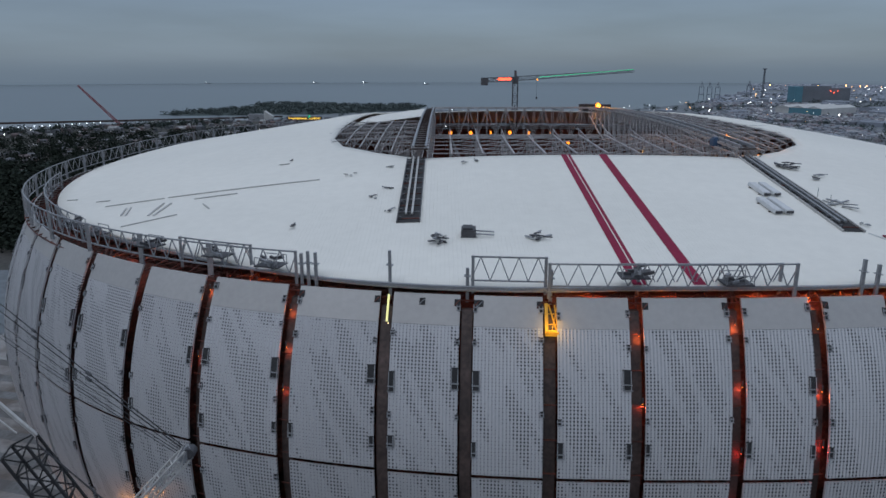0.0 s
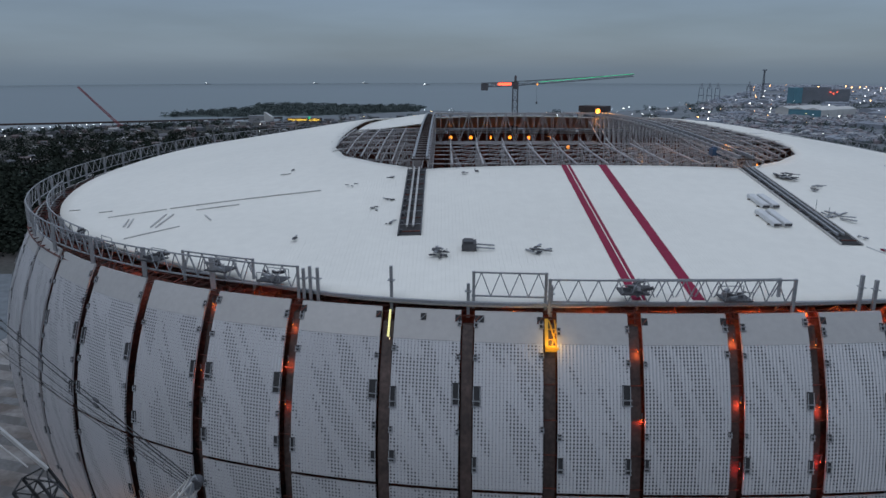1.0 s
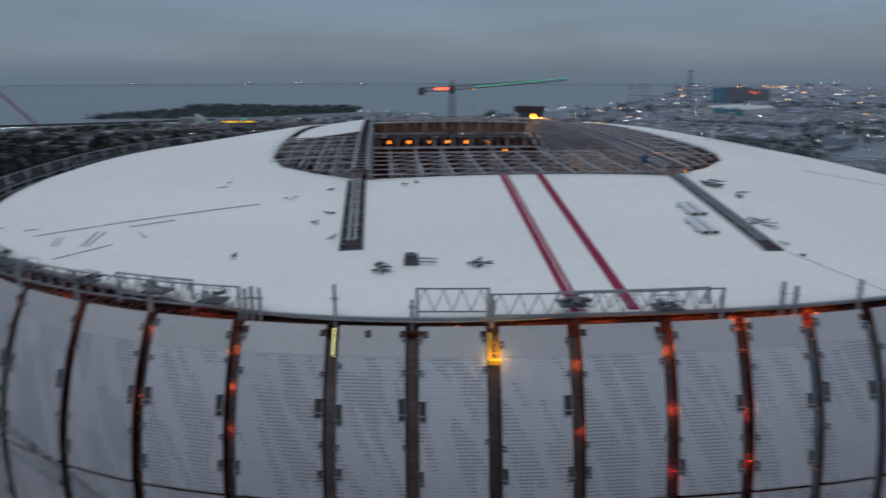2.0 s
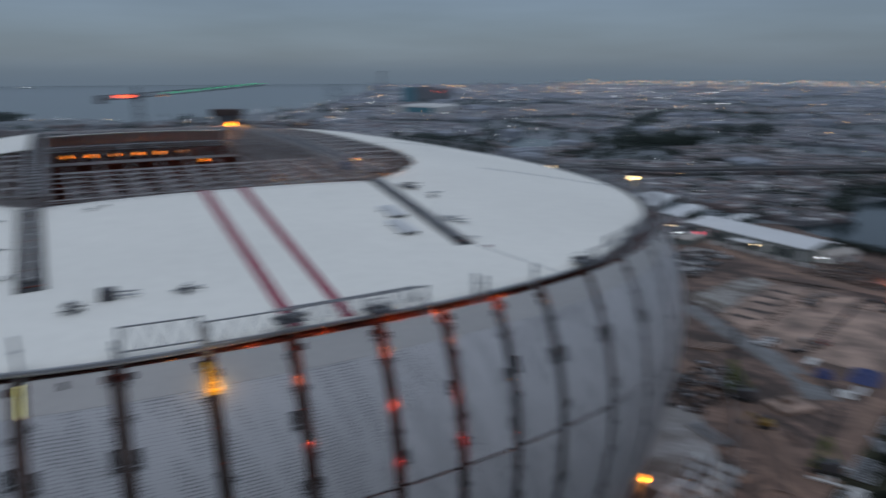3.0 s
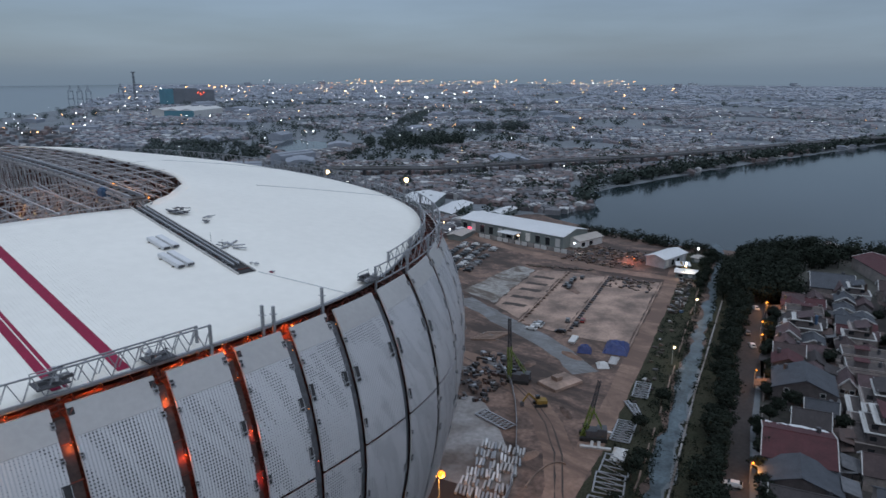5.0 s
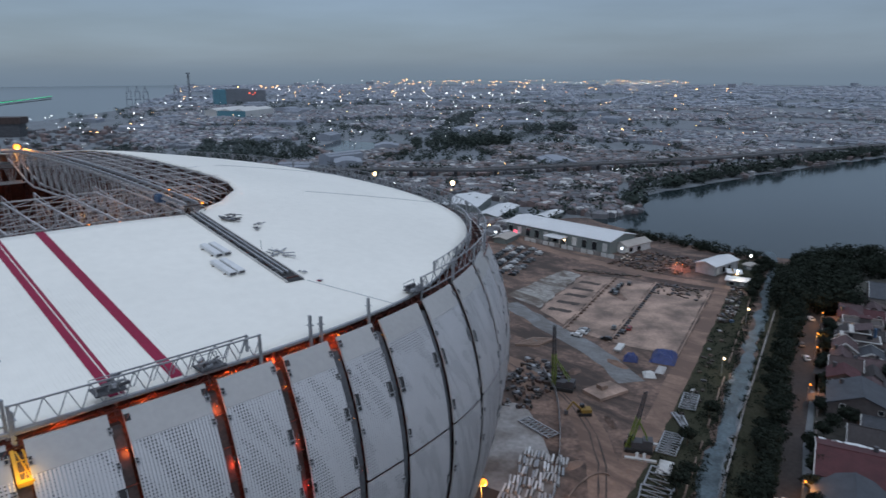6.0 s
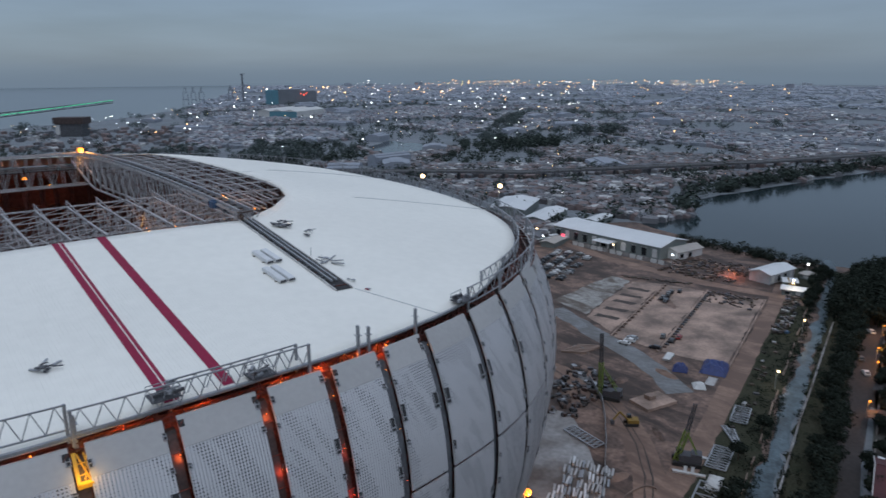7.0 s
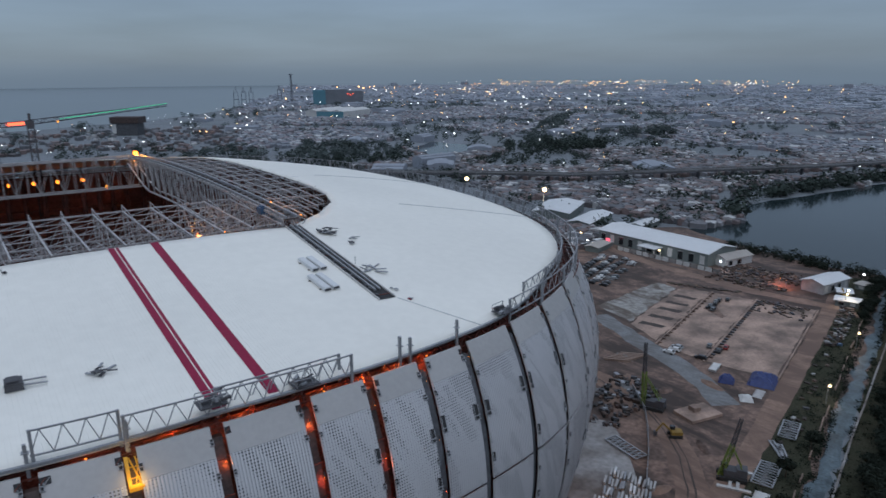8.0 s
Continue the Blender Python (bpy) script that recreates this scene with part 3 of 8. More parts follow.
# two main rail trusses and two cross trusses round the void
for x in (-4.0, 52.0):
    for dx in (-1.3, 1.3):
        deep = lambda y: 9.2 * min(1, (y - 112) / 40, (252 - y) / 30)
        top, low = Shape(), Shape()
        ys = [120 + 124 * k / 20 for k in range(21)]
        top.rail([(x + dx, y, arch_z(y)) for y in ys], 0.45)
        low.rail([(x + dx, y, arch_z(y) - deep(y)) for y in ys], 0.4)
        for ya, yb in zip(ys, ys[1:]):
            ym = (ya + yb) / 2
            for a, b in (((ya, 0), (ya, 1)), ((ya, 1), (ym, 0)), ((ym, 0), (yb, 1))):
                web = Shape()
                web.beam((x + dx, a[0], arch_z(a[0]) - deep(a[0]) * a[1]), (x + dx, b[0], arch_z(b[0]) - deep(b[0]) * b[1]), 0.2)
                part("truss_web", web, FRAME, stadium)
        part("truss_top_chord", top, FRAME, stadium, "arched pale steel top chord")
        part("truss_low_chord", low, FRAME, stadium, "arched pale steel lower chord")
    for dx in (-1.1, 1.1):
        sh = Shape()
        sh.rail([(x + dx, 119 + 126 * k / 40, arch_z(119 + 126 * k / 40) + 0.55) for k in range(41)], 0.35, 0.5)
        part("roof_rail", sh, STEEL, stadium, "steel rail on cross sleepers")
    for k in range(40):
        ya = 119 + 126 * k / 40
        sh = Shape()
        sh.beam((x - 1.5, ya, arch_z(ya) + 0.2), (x + 1.5, ya, arch_z(ya) + 0.2), 0.25)
        part("sleeper", sh, COLUMN, stadium)
for y, dep in ((233.0, 9.5), (236.5, 9.5)):
    for z in (75.6, 75.6 - dep):
        sh = Shape()
        sh.beam((-4, y, z), (52, y, z), 0.42)
        part("cross_truss_chord", sh, FRAME, stadium, "pale steel truss chord beyond the void")
    for k in range(19):
        x = -4 + 56 * k / 18
        for x1 in ((x, x + 56 / 18) if k < 18 else (x,)):
            up = k % 2 and x1 > x
            sh = Shape()
            sh.beam((x, y, 75.6 - dep if up else 75.6), (x1, y, 75.6 if up else 75.6 - dep), 0.15)
            part("cross_truss_web", sh, FRAME, stadium)

# near space frame: ribs along y with purlins and lower diagonals
RIBS = [1.5 + 5.4 * k for k in range(0, 10)]
FAR_Y = 147.0
for x in RIBS:
    sh = Shape()
    lattice(sh, (x, 119.6, 73.9), (x, FAR_Y, 74.6), (x, 121, 71.0), (x, FAR_Y, 69.0), 7, 0.28, 0.15)
    sh.beam((x, FAR_Y, 70.0), (x, FAR_Y, 75.9), 0.24)
    sh.beam((x, 133.0, 73.4), (x, 133.0, 75.2), 0.18)
    sh.beam((x, FAR_Y, 75.8), (x, 133.0, 74.2), 0.12)
    part("frame_rib", sh, FRAME, stadium)
for k in range(6):
    y = 120.4 + (FAR_Y - 120.4) * k / 5
    sh = Shape()
    zt, zb = 73.9 + 0.7 * k / 5, 70.9 - 1.9 * k / 5
    sh.beam((-2.5, y, zt), (50.5, y, zt), 0.16 if k < 5 else 0.28)
    sh.beam((-2.5, y + 0.8, zb), (50.5, y + 0.8, zb), 0.2)
    for x in RIBS:
        sh.beam((x, y, zt), (x + 2.7, y + 0.8, zb), 0.13)
        sh.beam((x + 5.4, y, zt), (x + 2.7, y + 0.8, zb), 0.13)
        if k < 5:
            sh.beam((x, y, zt), (x + 5.4, y + 5.3, zt + 0.1), 0.10)
            sh.beam((x + 2.7, y + 0.8, zb), (x + 5.4, y + 6.1, zb - 0.4), 0.10)
    part("frame_purlin", sh, FRAME, stadium)

# side space frames
for side in (1, -1):
    for k in range(15):
        y = 124 + 118 * k / 14
        near = 48 - (28 * max(0, 142 - y) / 22) if y < 142 else 48 - 18 * max(0, y - 215) / 30
        x0, x1 = 24 + side * 30, 24 + side * max(near, 32)
        if side < 0 and y > 180:
            continue
        sh = Shape()
        lattice(sh, (x0, y, arch_z(y) - 0.6), (x1, y, roof_z(x1, y) - 0.1), (x0, y, arch_z(y) - 3.6), (x1, y, roof_z(x1, y) - 2.2), 7, 0.26, 0.13)
        part("side_rib", sh, FRAME, stadium)
    for f in (0.18, 0.36, 0.54, 0.72, 0.9):
        top, low, sh = [], [], Shape()
        x = 24 + side * (30 + 18 * f)
        y0, y1 = 120 + 22 * f, (240 - 14 * f if side > 0 else 182)
        m = 12
        for k in range(m):
            ya, yb = y0 + (y1 - y0) * k / m, y0 + (y1 - y0) * (k + 1) / m
            za, zb = [(arch_z(y) - 0.6) * (1 - f) + (roof_z(24 + side * 48, y) - 0.1) * f for y in (ya, yb)]
            top.append((x, ya, za))
            low.append((x, ya, za - 2.6))
            sh.beam((x, ya, za), (x, yb, zb - 2.6), 0.11)
            sh.beam((x, ya, za), (x, ya, za - 2.6), 0.11)
        for line, size in ((top, 0.22), (low, 0.2)):
            bar = Shape()
            bar.rail(line, size)
            part("side_purlin", bar, FRAME, stadium)
        tagged(part("side_web", sh, FRAME, stadium), kind="stuff")
# white sheets already laid over the far part of the left side frame
sh = Shape()
m = 14
for k in range(m):
    ya, yb = 178 + 66 * k / m, 178 + 66 * (k + 1) / m
    for j in range(4):
        xa, xb = -22.5 + 17 * j / 4, -22.5 + 17 * (j + 1) / 4
        z = lambda x, y: arch_z(y) + 0.3 - (1 - (x + 22.5) / 17) * 2.2
        sh.quad((xa, ya, z(xa, ya)), (xb, ya, z(xb, ya)), (xb, yb, z(xb, yb)), (xa, yb, z(xa, yb)))
        sh.quad((xa, ya, z(xa, ya) - .3), (xa, yb, z(xa, yb) - .3), (xb, yb, z(xb, yb) - .3), (xb, ya, z(xb, ya) - .3))
part("side_roof_sheet", sh, ROOF_WHITE, stadium, "white sheets laid over the side frame", smooth=True)

# rail channels in the near roof: flat sheets, the recess's shade in their colour
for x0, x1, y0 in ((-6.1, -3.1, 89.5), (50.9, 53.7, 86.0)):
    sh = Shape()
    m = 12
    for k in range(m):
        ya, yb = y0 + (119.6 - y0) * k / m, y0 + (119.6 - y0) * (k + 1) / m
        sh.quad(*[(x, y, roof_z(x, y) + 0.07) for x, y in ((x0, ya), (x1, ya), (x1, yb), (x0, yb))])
    ch = part("rail_channel", sh, DARK, stadium, "flat dark sheet painted as a shaded roof channel")
    for k in range(m):
        y = y0 + (119.6 - y0) * (k + 0.5) / m
        bars = Shape()
        bars.beam((x0, y, roof_z(x0, y) + 0.14), (x1, y, roof_z(x1, y) + 0.14), 0.14, 0.10)
        part("channel_bar", bars, STEEL if k % 2 else PRIMER, ch)
    ys = [y0 + (119.6 - y0) * k / m for k in range(m + 1)]
    for x in (x0, x1):
        curb = Shape()
        curb.rail([(x, y, roof_z(x, y) + 0.15) for y in ys], 0.16, 0.3)
        part("channel_curb", curb, STEEL_PALE if x0 > 0 else STEEL_DARK, ch)
    for e in (-0.42, 0.42):
        mid = Shape()
        mid.rail([((x0 + x1) / 2 + e, y, roof_z((x0 + x1) / 2, y) + 0.34) for y in ys[1:]], 0.28, 0.3)
        part("channel_rail", mid, STEEL_PALE if x0 < 0 else STEEL, ch)
    for k in range(9):
        y = y0 + 1.0 + (117.0 - y0) * k / 9
        stub = Shape()
        stub.box(x0 + 0.15, y, roof_z(x0, y) + 0.04, x0 + 0.5, y + 0.5, roof_z(x0, y) + 0.5)
        part("rail_clamp", stub, STEEL_DARK, ch)

# red strips down the near roof
for xa, w in ((20.25, 1.6), (26.75, 1.35)):
    sh, line = Shape(), Shape()
    m = 16
    for k in range(m):
        ya, yb = 70.6 + 49 * k / m, 70.6 + 49 * (k + 1) / m
        z = lambda y: roof_z(xa, y) + 0.05
        sh.quad((xa, ya, z(ya)), (xa + w, ya, z(ya)), (xa + w, yb, z(yb)), (xa, yb, z(yb)))
        line.quad((xa + w * .62, ya, z(ya) + .01), (xa + w * .62 + 0.14, ya, z(ya) + .01), (xa + w * .62 + 0.14, yb, z(yb) + .01), (xa + w * .62, yb, z(yb) + .01))
    st = part("red_strip", sh, RED, stadium, "dark red coated sheet strip")
    if xa < 22:
        part("strip_joint", line, ROOF_WHITE, st)

# bowl under the roof: stands, columns and pitch
sh = Shape()
N, steps = 72, 26
for k in range(N):
    a, b = k * math.tau / N, (k + 1) * math.tau / N
    for r in range(steps):
        f0, f1 = 0.93 - 0.52 * r / steps, 0.93 - 0.52 * (r + 1) / steps
        z0, z1 = 52 - 47 * r / steps, 52 - 47 * (r + 1) / steps
        P = lambda g, f, z: (CX + (oval(g)[0] - CX) * f, CY + (oval(g)[1] - CY) * f, z)
        sh.quad(P(a, f0, z0), P(b, f0, z0), P(b, f1, z0), P(a, f1, z0))
        sh.quad(P(a, f1, z0), P(b, f1, z0), P(b, f1, z1), P(a, f1, z1))
    sh.quad(P(a, 0.93, 64), P(b, 0.93, 64), P(b, 0.93, 52), P(a, 0.93, 52))
part("stand_bowl", sh, STANDS, stadium, "dark stepped concrete stands")
sh = Shape()
sh.prism([oval(k * math.tau / 48, -60) for k in range(48)], 0.1, 5.0)
part("pitch", sh, GRASS, stadium)
for k in range(18):
    x = -20 + 90 * k / 17
    sh = Shape()
    sh.tube((x, 262 + 6 * math.sin(k), 30), (x, 262 + 6 * math.sin(k), 66), 0.8)
    part("inner_column", sh, PRIMER, stadium, "red-primed round column")

# ---- things on the rim and the roof ----
def gantry(s0, s1, out, z, tall, label, chord=0.16, web=0.10, bay=1.05):
    """A walkway truss along the rim, in the bays between its end posts."""
    g = thing("gantry_truss", label, "truss", "gantry trusses round the roof rim")
    n = max(2, round((s1 - s0) / bay))
    top, low = Shape(), Shape()
    P = lambda f, h: along(s0 + (s1 - s0) * f, out - inset(s0 + (s1 - s0) * f) * 0.0, z + h)
    for k in range(n):
        a, b = k / n, (k + 1) / n
        diag = Shape()
        diag.beam(P(a, tall if k % 2 else 0), P(b, 0 if k % 2 else tall), web)
        part("web", diag, STEEL, g)
    top.rail([P(k / n, tall) for k in range(n + 1)], chord)
    low.rail([P(k / n, 0) for k in range(n + 1)], chord)
    part("top_chord", top, STEEL, g)
    part("bottom_chord", low, STEEL, g)
    for f in (0.18 / (s1 - s0), 1 - 0.18 / (s1 - s0)):
        post = Shape()
        post.beam(P(f, -1.4), P(f, tall + 0.1), 0.3)
        part("post", post, STEEL, g)
    return g


WHITE_T = "galvanised walkway truss standing on the roof's edge"
gantry(-22.0, -14.0, 0.4, 66.3, 2.6, WHITE_T)
gantry(-14.0, 12.0, 0.9, 66.0, 2.4, "long galvanised walkway truss over the facade")
gantry(-4.2, 11.6, -1.4, 65.6, 2.2, "second parallel walkway truss behind the front one")
s = -41.4
for n, step in enumerate((11.5, 11.0, 11.0, 12.0, 12.0, 12.0)):
    gantry(s - step, s, 0.5, 66.0, 2.5, WHITE_T)
    s -= step
gantry(-59.5, -48.5, -1.6, 65.7, 2.5, "second parallel walkway truss behind the front one")
for k in range(24):
    gantry(-109 - 10.6 * (k + 1), -109 - 10.6 * k, 0.5, 65.6, 2.7, "galvanised walkway truss along the curved rim", bay=1.8)
for k in range(5):
    gantry(-84 - 10.6 * (k + 1), -84 - 10.6 * k, -2.6, 65.4, 2.4, "inner galvanised walkway truss beside the roof sheets", bay=1.8)
for k in range(23):
    gantry(42 + 10.8 * k, 42 + 10.8 * (k + 1), 0.4, 65.5, 2.5, "galvanised walkway truss along the curved rim", bay=1.3)
for k in range(12):
    gantry(52 + 10.8 * k, 52 + 10.8 * (k + 1), -2.7, 65.3, 2.3, "inner galvanised walkway truss beside the roof sheets", bay=1.3)

# bare posts on the rim
for s, tall in ((19.5, 3.0), (21.2, 2.4), (29.8, 2.6), (-30.8, 3.6), (-39.3, 2.9), (-40.2, 3.0), (-41.0, 2.7), (-22.4, 2.0), (-13.6, 2.0)):
    p = thing("rim_post", "bare galvanised steel post on the roof's edge", "post", "rim posts")
    sh, fl = Shape(), Shape()
    sh.beam(along(s, 0.3, 63.8), along(s, 0.3, RIM_Z + tall), 0.34)
    fl.beam(along(s, 0.3, RIM_Z + tall * 0.55), along(s + 0.01, 0.3, RIM_Z + tall * 0.55 + 0.08), 0.7)
    part("shaft", sh, STEEL, p)
    part("flange", fl, STEEL, p)


def platform(s, out, z, seed):
    """A small work platform with a load of tools, tubes and rails."""
    r = random.Random(seed)
    p = thing("work_platform", "cluttered dark steel work platform hung on the walkway truss", "platform", "work platforms")
    deck = Shape()
    deck.beam(along(s - 1.5, out, z), along(s + 1.5, out, z), 2.4, 0.14)
    part("deck", deck, STEEL_DARK, p)
    for e in (1.1, -1.1):
        for f in (-1.4, 1.4):
            post = Shape()
            post.beam(along(s + f, out + e, z), along(s + f, out + e, z + 1.0), 0.08)
            part("rail_post", post, STEEL, p)
        rail = Shape()
        rail.beam(along(s - 1.4, out + e, z + 1.0), along(s + 1.4, out + e, z + 1.0), 0.08)
        part("handrail", rail, STEEL, p)
    for k in range(7):
        sh = Shape()
        a = along(s + r.uniform(-1.3, 1.0), out + r.uniform(-0.9, 0.9), z + 0.2 + r.random() * 0.5)
        sh.beam(a, a + Vector((r.uniform(-1.4, 1.4), r.uniform(-0.6, 0.6), r.uniform(-0.1, 0.4))), r.uniform(0.15, 0.45))
        part("load", sh, STEEL_DARK if k % 3 else STEEL, p)
    return p


for k, (s, out, z) in enumerate(((-5.0, 0.2, 67.0), (5.9, 0.1, 66.2), (-52.4, -0.4, 67.0), (-63.4, -0.4, 67.0), (-77, -1.6, 66.6), (-84, -1.6, 66.6), (-45, 0, 66.6), (41.4, -0.2, 66.3))):
    platform(s, out, z, k)


def on_roof(x, y, up=0.0):
    return Vector((x, y, roof_z(x, y) + up))


def heap(x, y, size, count, mat, label, category, seed, flatness=0.3, long=1.0):
    """A loose pile of sticks, sheets and rags on the roof."""
    r = random.Random(seed)
    h = thing("material_heap", label, category, "material heaps on the roof")
    for k in range(count):
        sh = Shape()
        a = on_roof(x + r.uniform(-size, size), y + r.uniform(-size, size), 0.12 + r.random() * flatness)
        ang = r.uniform(0, math.tau)
        ln = size * r.uniform(0.5, 1.3) * long
        b = a + Vector((math.cos(ang) * ln, math.sin(ang) * ln, r.uniform(-0.02, 0.1)))
        b.z = max(b.z, roof_z(b.x, b.y) + 0.1)
        sh.beam(a, b, r.uniform(0.08, 0.5), 0.12)
        part("piece", sh, mat if k % 3 else STEEL, h)
    return h


heap(-0.3, 83.0, 0.75, 26, STEEL_DARK, "dark heap of steel offcuts on the white roof", "scrap", 1, 0.8)
heap(11.8, 83.0, 0.7, 11, STEEL_DARK, "grey tangle of slings and steel on the roof", "scrap", 2, 0.5, 1.5)
heap(56.9, 114.9, 1.3, 26, STEEL_DARK, "dark tarpaulin heap with sheet offcuts on the roof", "scrap", 3, 0.5)
heap(58.5, 108.2, 0.6, 7, STEEL_DARK, "small heap of dark offcuts", "scrap", 4)
heap(60.3, 110.5, 0.6, 5, STEEL, "thin tubes and a dark bag", "scrap", 5, 0.1, 1.8)
heap(55.9, 96.2, 1.0, 9, STEEL, "long grey offcuts beside the rail channel", "scrap", 6, 0.2, 2.0)
heap(55.2, 88.4, 0.5, 5, STEEL, "small grey steel offcuts on the roof", "scrap", 7)
heap(55.8, 84.5, 0.4, 4, RED, "small reddish offcuts on the roof", "scrap", 8, 0.1)
heap(50.6, 124.0, 0.9, 9, STEEL_DARK, "dark bundle at the head of the rail channel", "scrap", 9, 0.8)
for k, (x, y, n) in enumerate(((-9, 115, 5), (-8.5, 104, 5), (-10.5, 100, 4), (-7.6, 94, 4), (3, 116, 4), (5.4, 116.5, 3), (-15, 112, 3), (-20, 90, 3), (-27, 125, 3))):
    heap(x, y, 0.55, n, STEEL_DARK, "scattered dark fixings on the roof", "scrap", 20 + k, 0.2)


def cart(x, y, turn):
    """A squat winch box with two tubes sticking out."""
    c = thing("winch_box", "grey steel winch box with two protruding tubes on the roof", "winch", at=Matrix.Translation(on_roof(x, y)) @ pose(0, 0, 0, 9, 0, turn))
    b = Shape()
    b.box(-0.9, -0.8, 0.1, 0.9, 0.8, 1.0)
    b.box(-0.7, -0.6, 1.0, 0.5, 0.6, 1.25)
    part("box", b, STEEL_DARK, c)
    for e in (-0.5, 0.5):
        t = Shape()
        t.tube((0.8, e, 0.5), (3.2, e * 1.1, 0.35), 0.11)
        part("tube", t, STEEL, c)
    for e in (-0.6, 0.6):
        f = Shape()
        f.box(-1.0, e - 0.08, 0.0, 1.0, e + 0.08, 0.12)
        part("skid", f, STEEL, c)
    return c


cart(3.2, 84.6, -3)


WRAP = material("pale_wrapping", (0.62, 0.63, 0.64), 0.5, vary=0.06, scale=0.8)


def bundle(x, y, turn, ln, seed):
    """Wrapped roof sheets strapped on bearers."""
    c = thing("sheet_bundle", "bundle of white wrapped roof sheets lying on bearers", "roof sheets", "sheet bundles", at=Matrix.Translation(on_roof(x, y)) @ pose(0, 0, 0, 9, 0, turn))
    for e in (-0.75, 0.75):
        b = Shape()
        b.box(e - 0.55, -ln / 2, 0.15, e + 0.55, ln / 2, 0.60)
        b.box(e - 0.45, -ln / 2 + 0.1, 0.60, e + 0.45, ln / 2 - 0.1, 0.68)
        part("pack", b, WRAP, c, "pale wrapped pack")
        en = Shape()
        en.box(e - 0.5, -ln / 2 - 0.03, 0.2, e + 0.5, -ln / 2 - 0.004, 0.55)
        part("open_end", en, STEEL_DARK, c, "dark open end")
    for f in (-0.3, 0.3):
        s = Shape()
        s.box(-1.6, ln * f - 0.1, 0.0, 1.6, ln * f + 0.1, 0.15)
        part("bearer", s, BARK, c)
    return c


bundle(45.8, 94.4, 3, 5.6, 1)
bundle(47.4, 101.4, 3, 5.0, 2)


def plank(x0, y0, x1, y1, w, mat, label="thin grey steel profile lying on the white roof"):
    sh = Shape()
    n = 6
    sh.rail([on_roof(x0 + (x1 - x0) * k / n, y0 + (y1 - y0) * k / n, 0.1) for k in range(n + 1)], w, 0.14)
    return tagged(part("steel_profile", sh, mat), label, "steel profile", "profiles on the roof")


# profiles on the left part of the roof
for row in ((-53.0, 107.2, -44, 108.2, 0.2), (-43.5, 108.4, -19.8, 110.7, 0.28), (-63.4, 115.4, -61.3, 114.8, 0.3), (-47.8, 100.9, -48.6, 104.7, 0.3), (-47.0, 100.6, -47.9, 104.7, 0.3), (-43.1, 99.4, -43.0, 105.3, 0.35), (-42.2, 99.1, -41.7, 104.9, 0.4),
            (-45.3, 95.2, -38.5, 98.6, 0.16), (-29.0, 122.9, -27.2, 123.0, 0.4), (-56.3, 111.1, -54.0, 111.0, 0.28), (-36.1, 102.8, -34.4, 100.2, 0.3), (-38.5, 106.0, -32, 106.8, 0.2), (-22, 138, -20, 139, 0.35)):
    plank(*row[:4], row[4] * 0.65, STEEL_PALE)
plank(53.9, 85.6, 60.5, 73, 0.03, WRAP, "thin cable lying down the roof slope")
plank(84, 132, 116, 122, 0.07, WRAP, "thin cable lying down the roof slope")
plank(72, 165, 126, 178, 0.05, WRAP, "thin cable lying across the roof")
for y in (96.0, 99.5):
    m = thing("safety_pole", "thin upright pole beside the rail channel", "pole", "safety poles")
    sh = Shape()
    sh.beam(on_roof(54.4, y), on_roof(54.4, y, 1.5), 0.06)
    part("shaft", sh, STEEL, m)

# blue winch cover and welding light at the head of the right rail
c = thing("blue_tarpaulin", "blue tarpaulin over a winch at the rail's head", "tarpaulin")
sh = Shape()
sh.prism([(49.8, 128.6), (51.6, 128.6), (51.8, 130.8), (50.0, 131.0)], 74.2, 75.5)
sh.prism([(50.1, 129.0), (51.3, 129.0), (51.4, 130.5), (50.3, 130.6)], 75.5, 75.8)
BLUE = material("blue_tarpaulin", (0.020, 0.036, 0.15), 0.55, vary=0.2, scale=0.8, bump=0.3)
BLUE_GREY = material("faded_blue_sheet", (0.06, 0.12, 0.22), 0.6, vary=0.2, scale=0.8, bump=0.3)
part("cover", sh, BLUE_GREY, c)


def work_lamp(at, mat, colour, watts, label, r=0.35, arm=1.2, up=True):
    """A site floodlight: bracket, housing and bright glass."""
    w = thing("work_lamp", label, "lamp", "work lamps")
    at = Vector(at)
    b, h, g = Shape(), Shape(), Shape()
    b.beam(at - Vector((0, 0, arm if up else -arm)), at, 0.10)
    h.box(at.x - r * 0.8, at.y, at.z - r * 0.8, at.x + r * 0.8, at.y + r * 0.9, at.z + r * 0.8)
    g.ball(at - Vector((0, r * 0.5, 0)), r)
    part("bracket", b, STEEL_DARK, w)
    part("housing", h, STEEL_DARK, w)
    part("glass", g, mat, w, "glowing lamp glass")
    if watts:
        lamp_light(at - Vector((0, r + 0.9, 0.2)), colour, watts, 0.4)
    return w


ORANGE = (1.0, 0.38, 0.07)
AMBER = (1.0, 0.55, 0.10)
work_lamp((51.4, 235.2, 76.4), LAMP_ORANGE, ORANGE, 1800, "bright orange floodlight above the far corner", 0.9, 1.0)
for x, y, z, w in ((3.0, 277.5, 63.7, 500), (11.0, 277.5, 63.7, 500), (18.6, 277.5, 63.7, 600), (26.4, 277.0, 63.8, 600), (33.9, 277.7, 63.6, 600), (41.9, 277.7, 63.5, 700), (51.2, 286.0, 59.0, 700)):
    work_lamp((x, y, z), LAMP_ORANGE, (1.0, 0.25, 0.12), w * 0.13, "orange work lamp hung over the far stand", 0.75, 4.5, False)
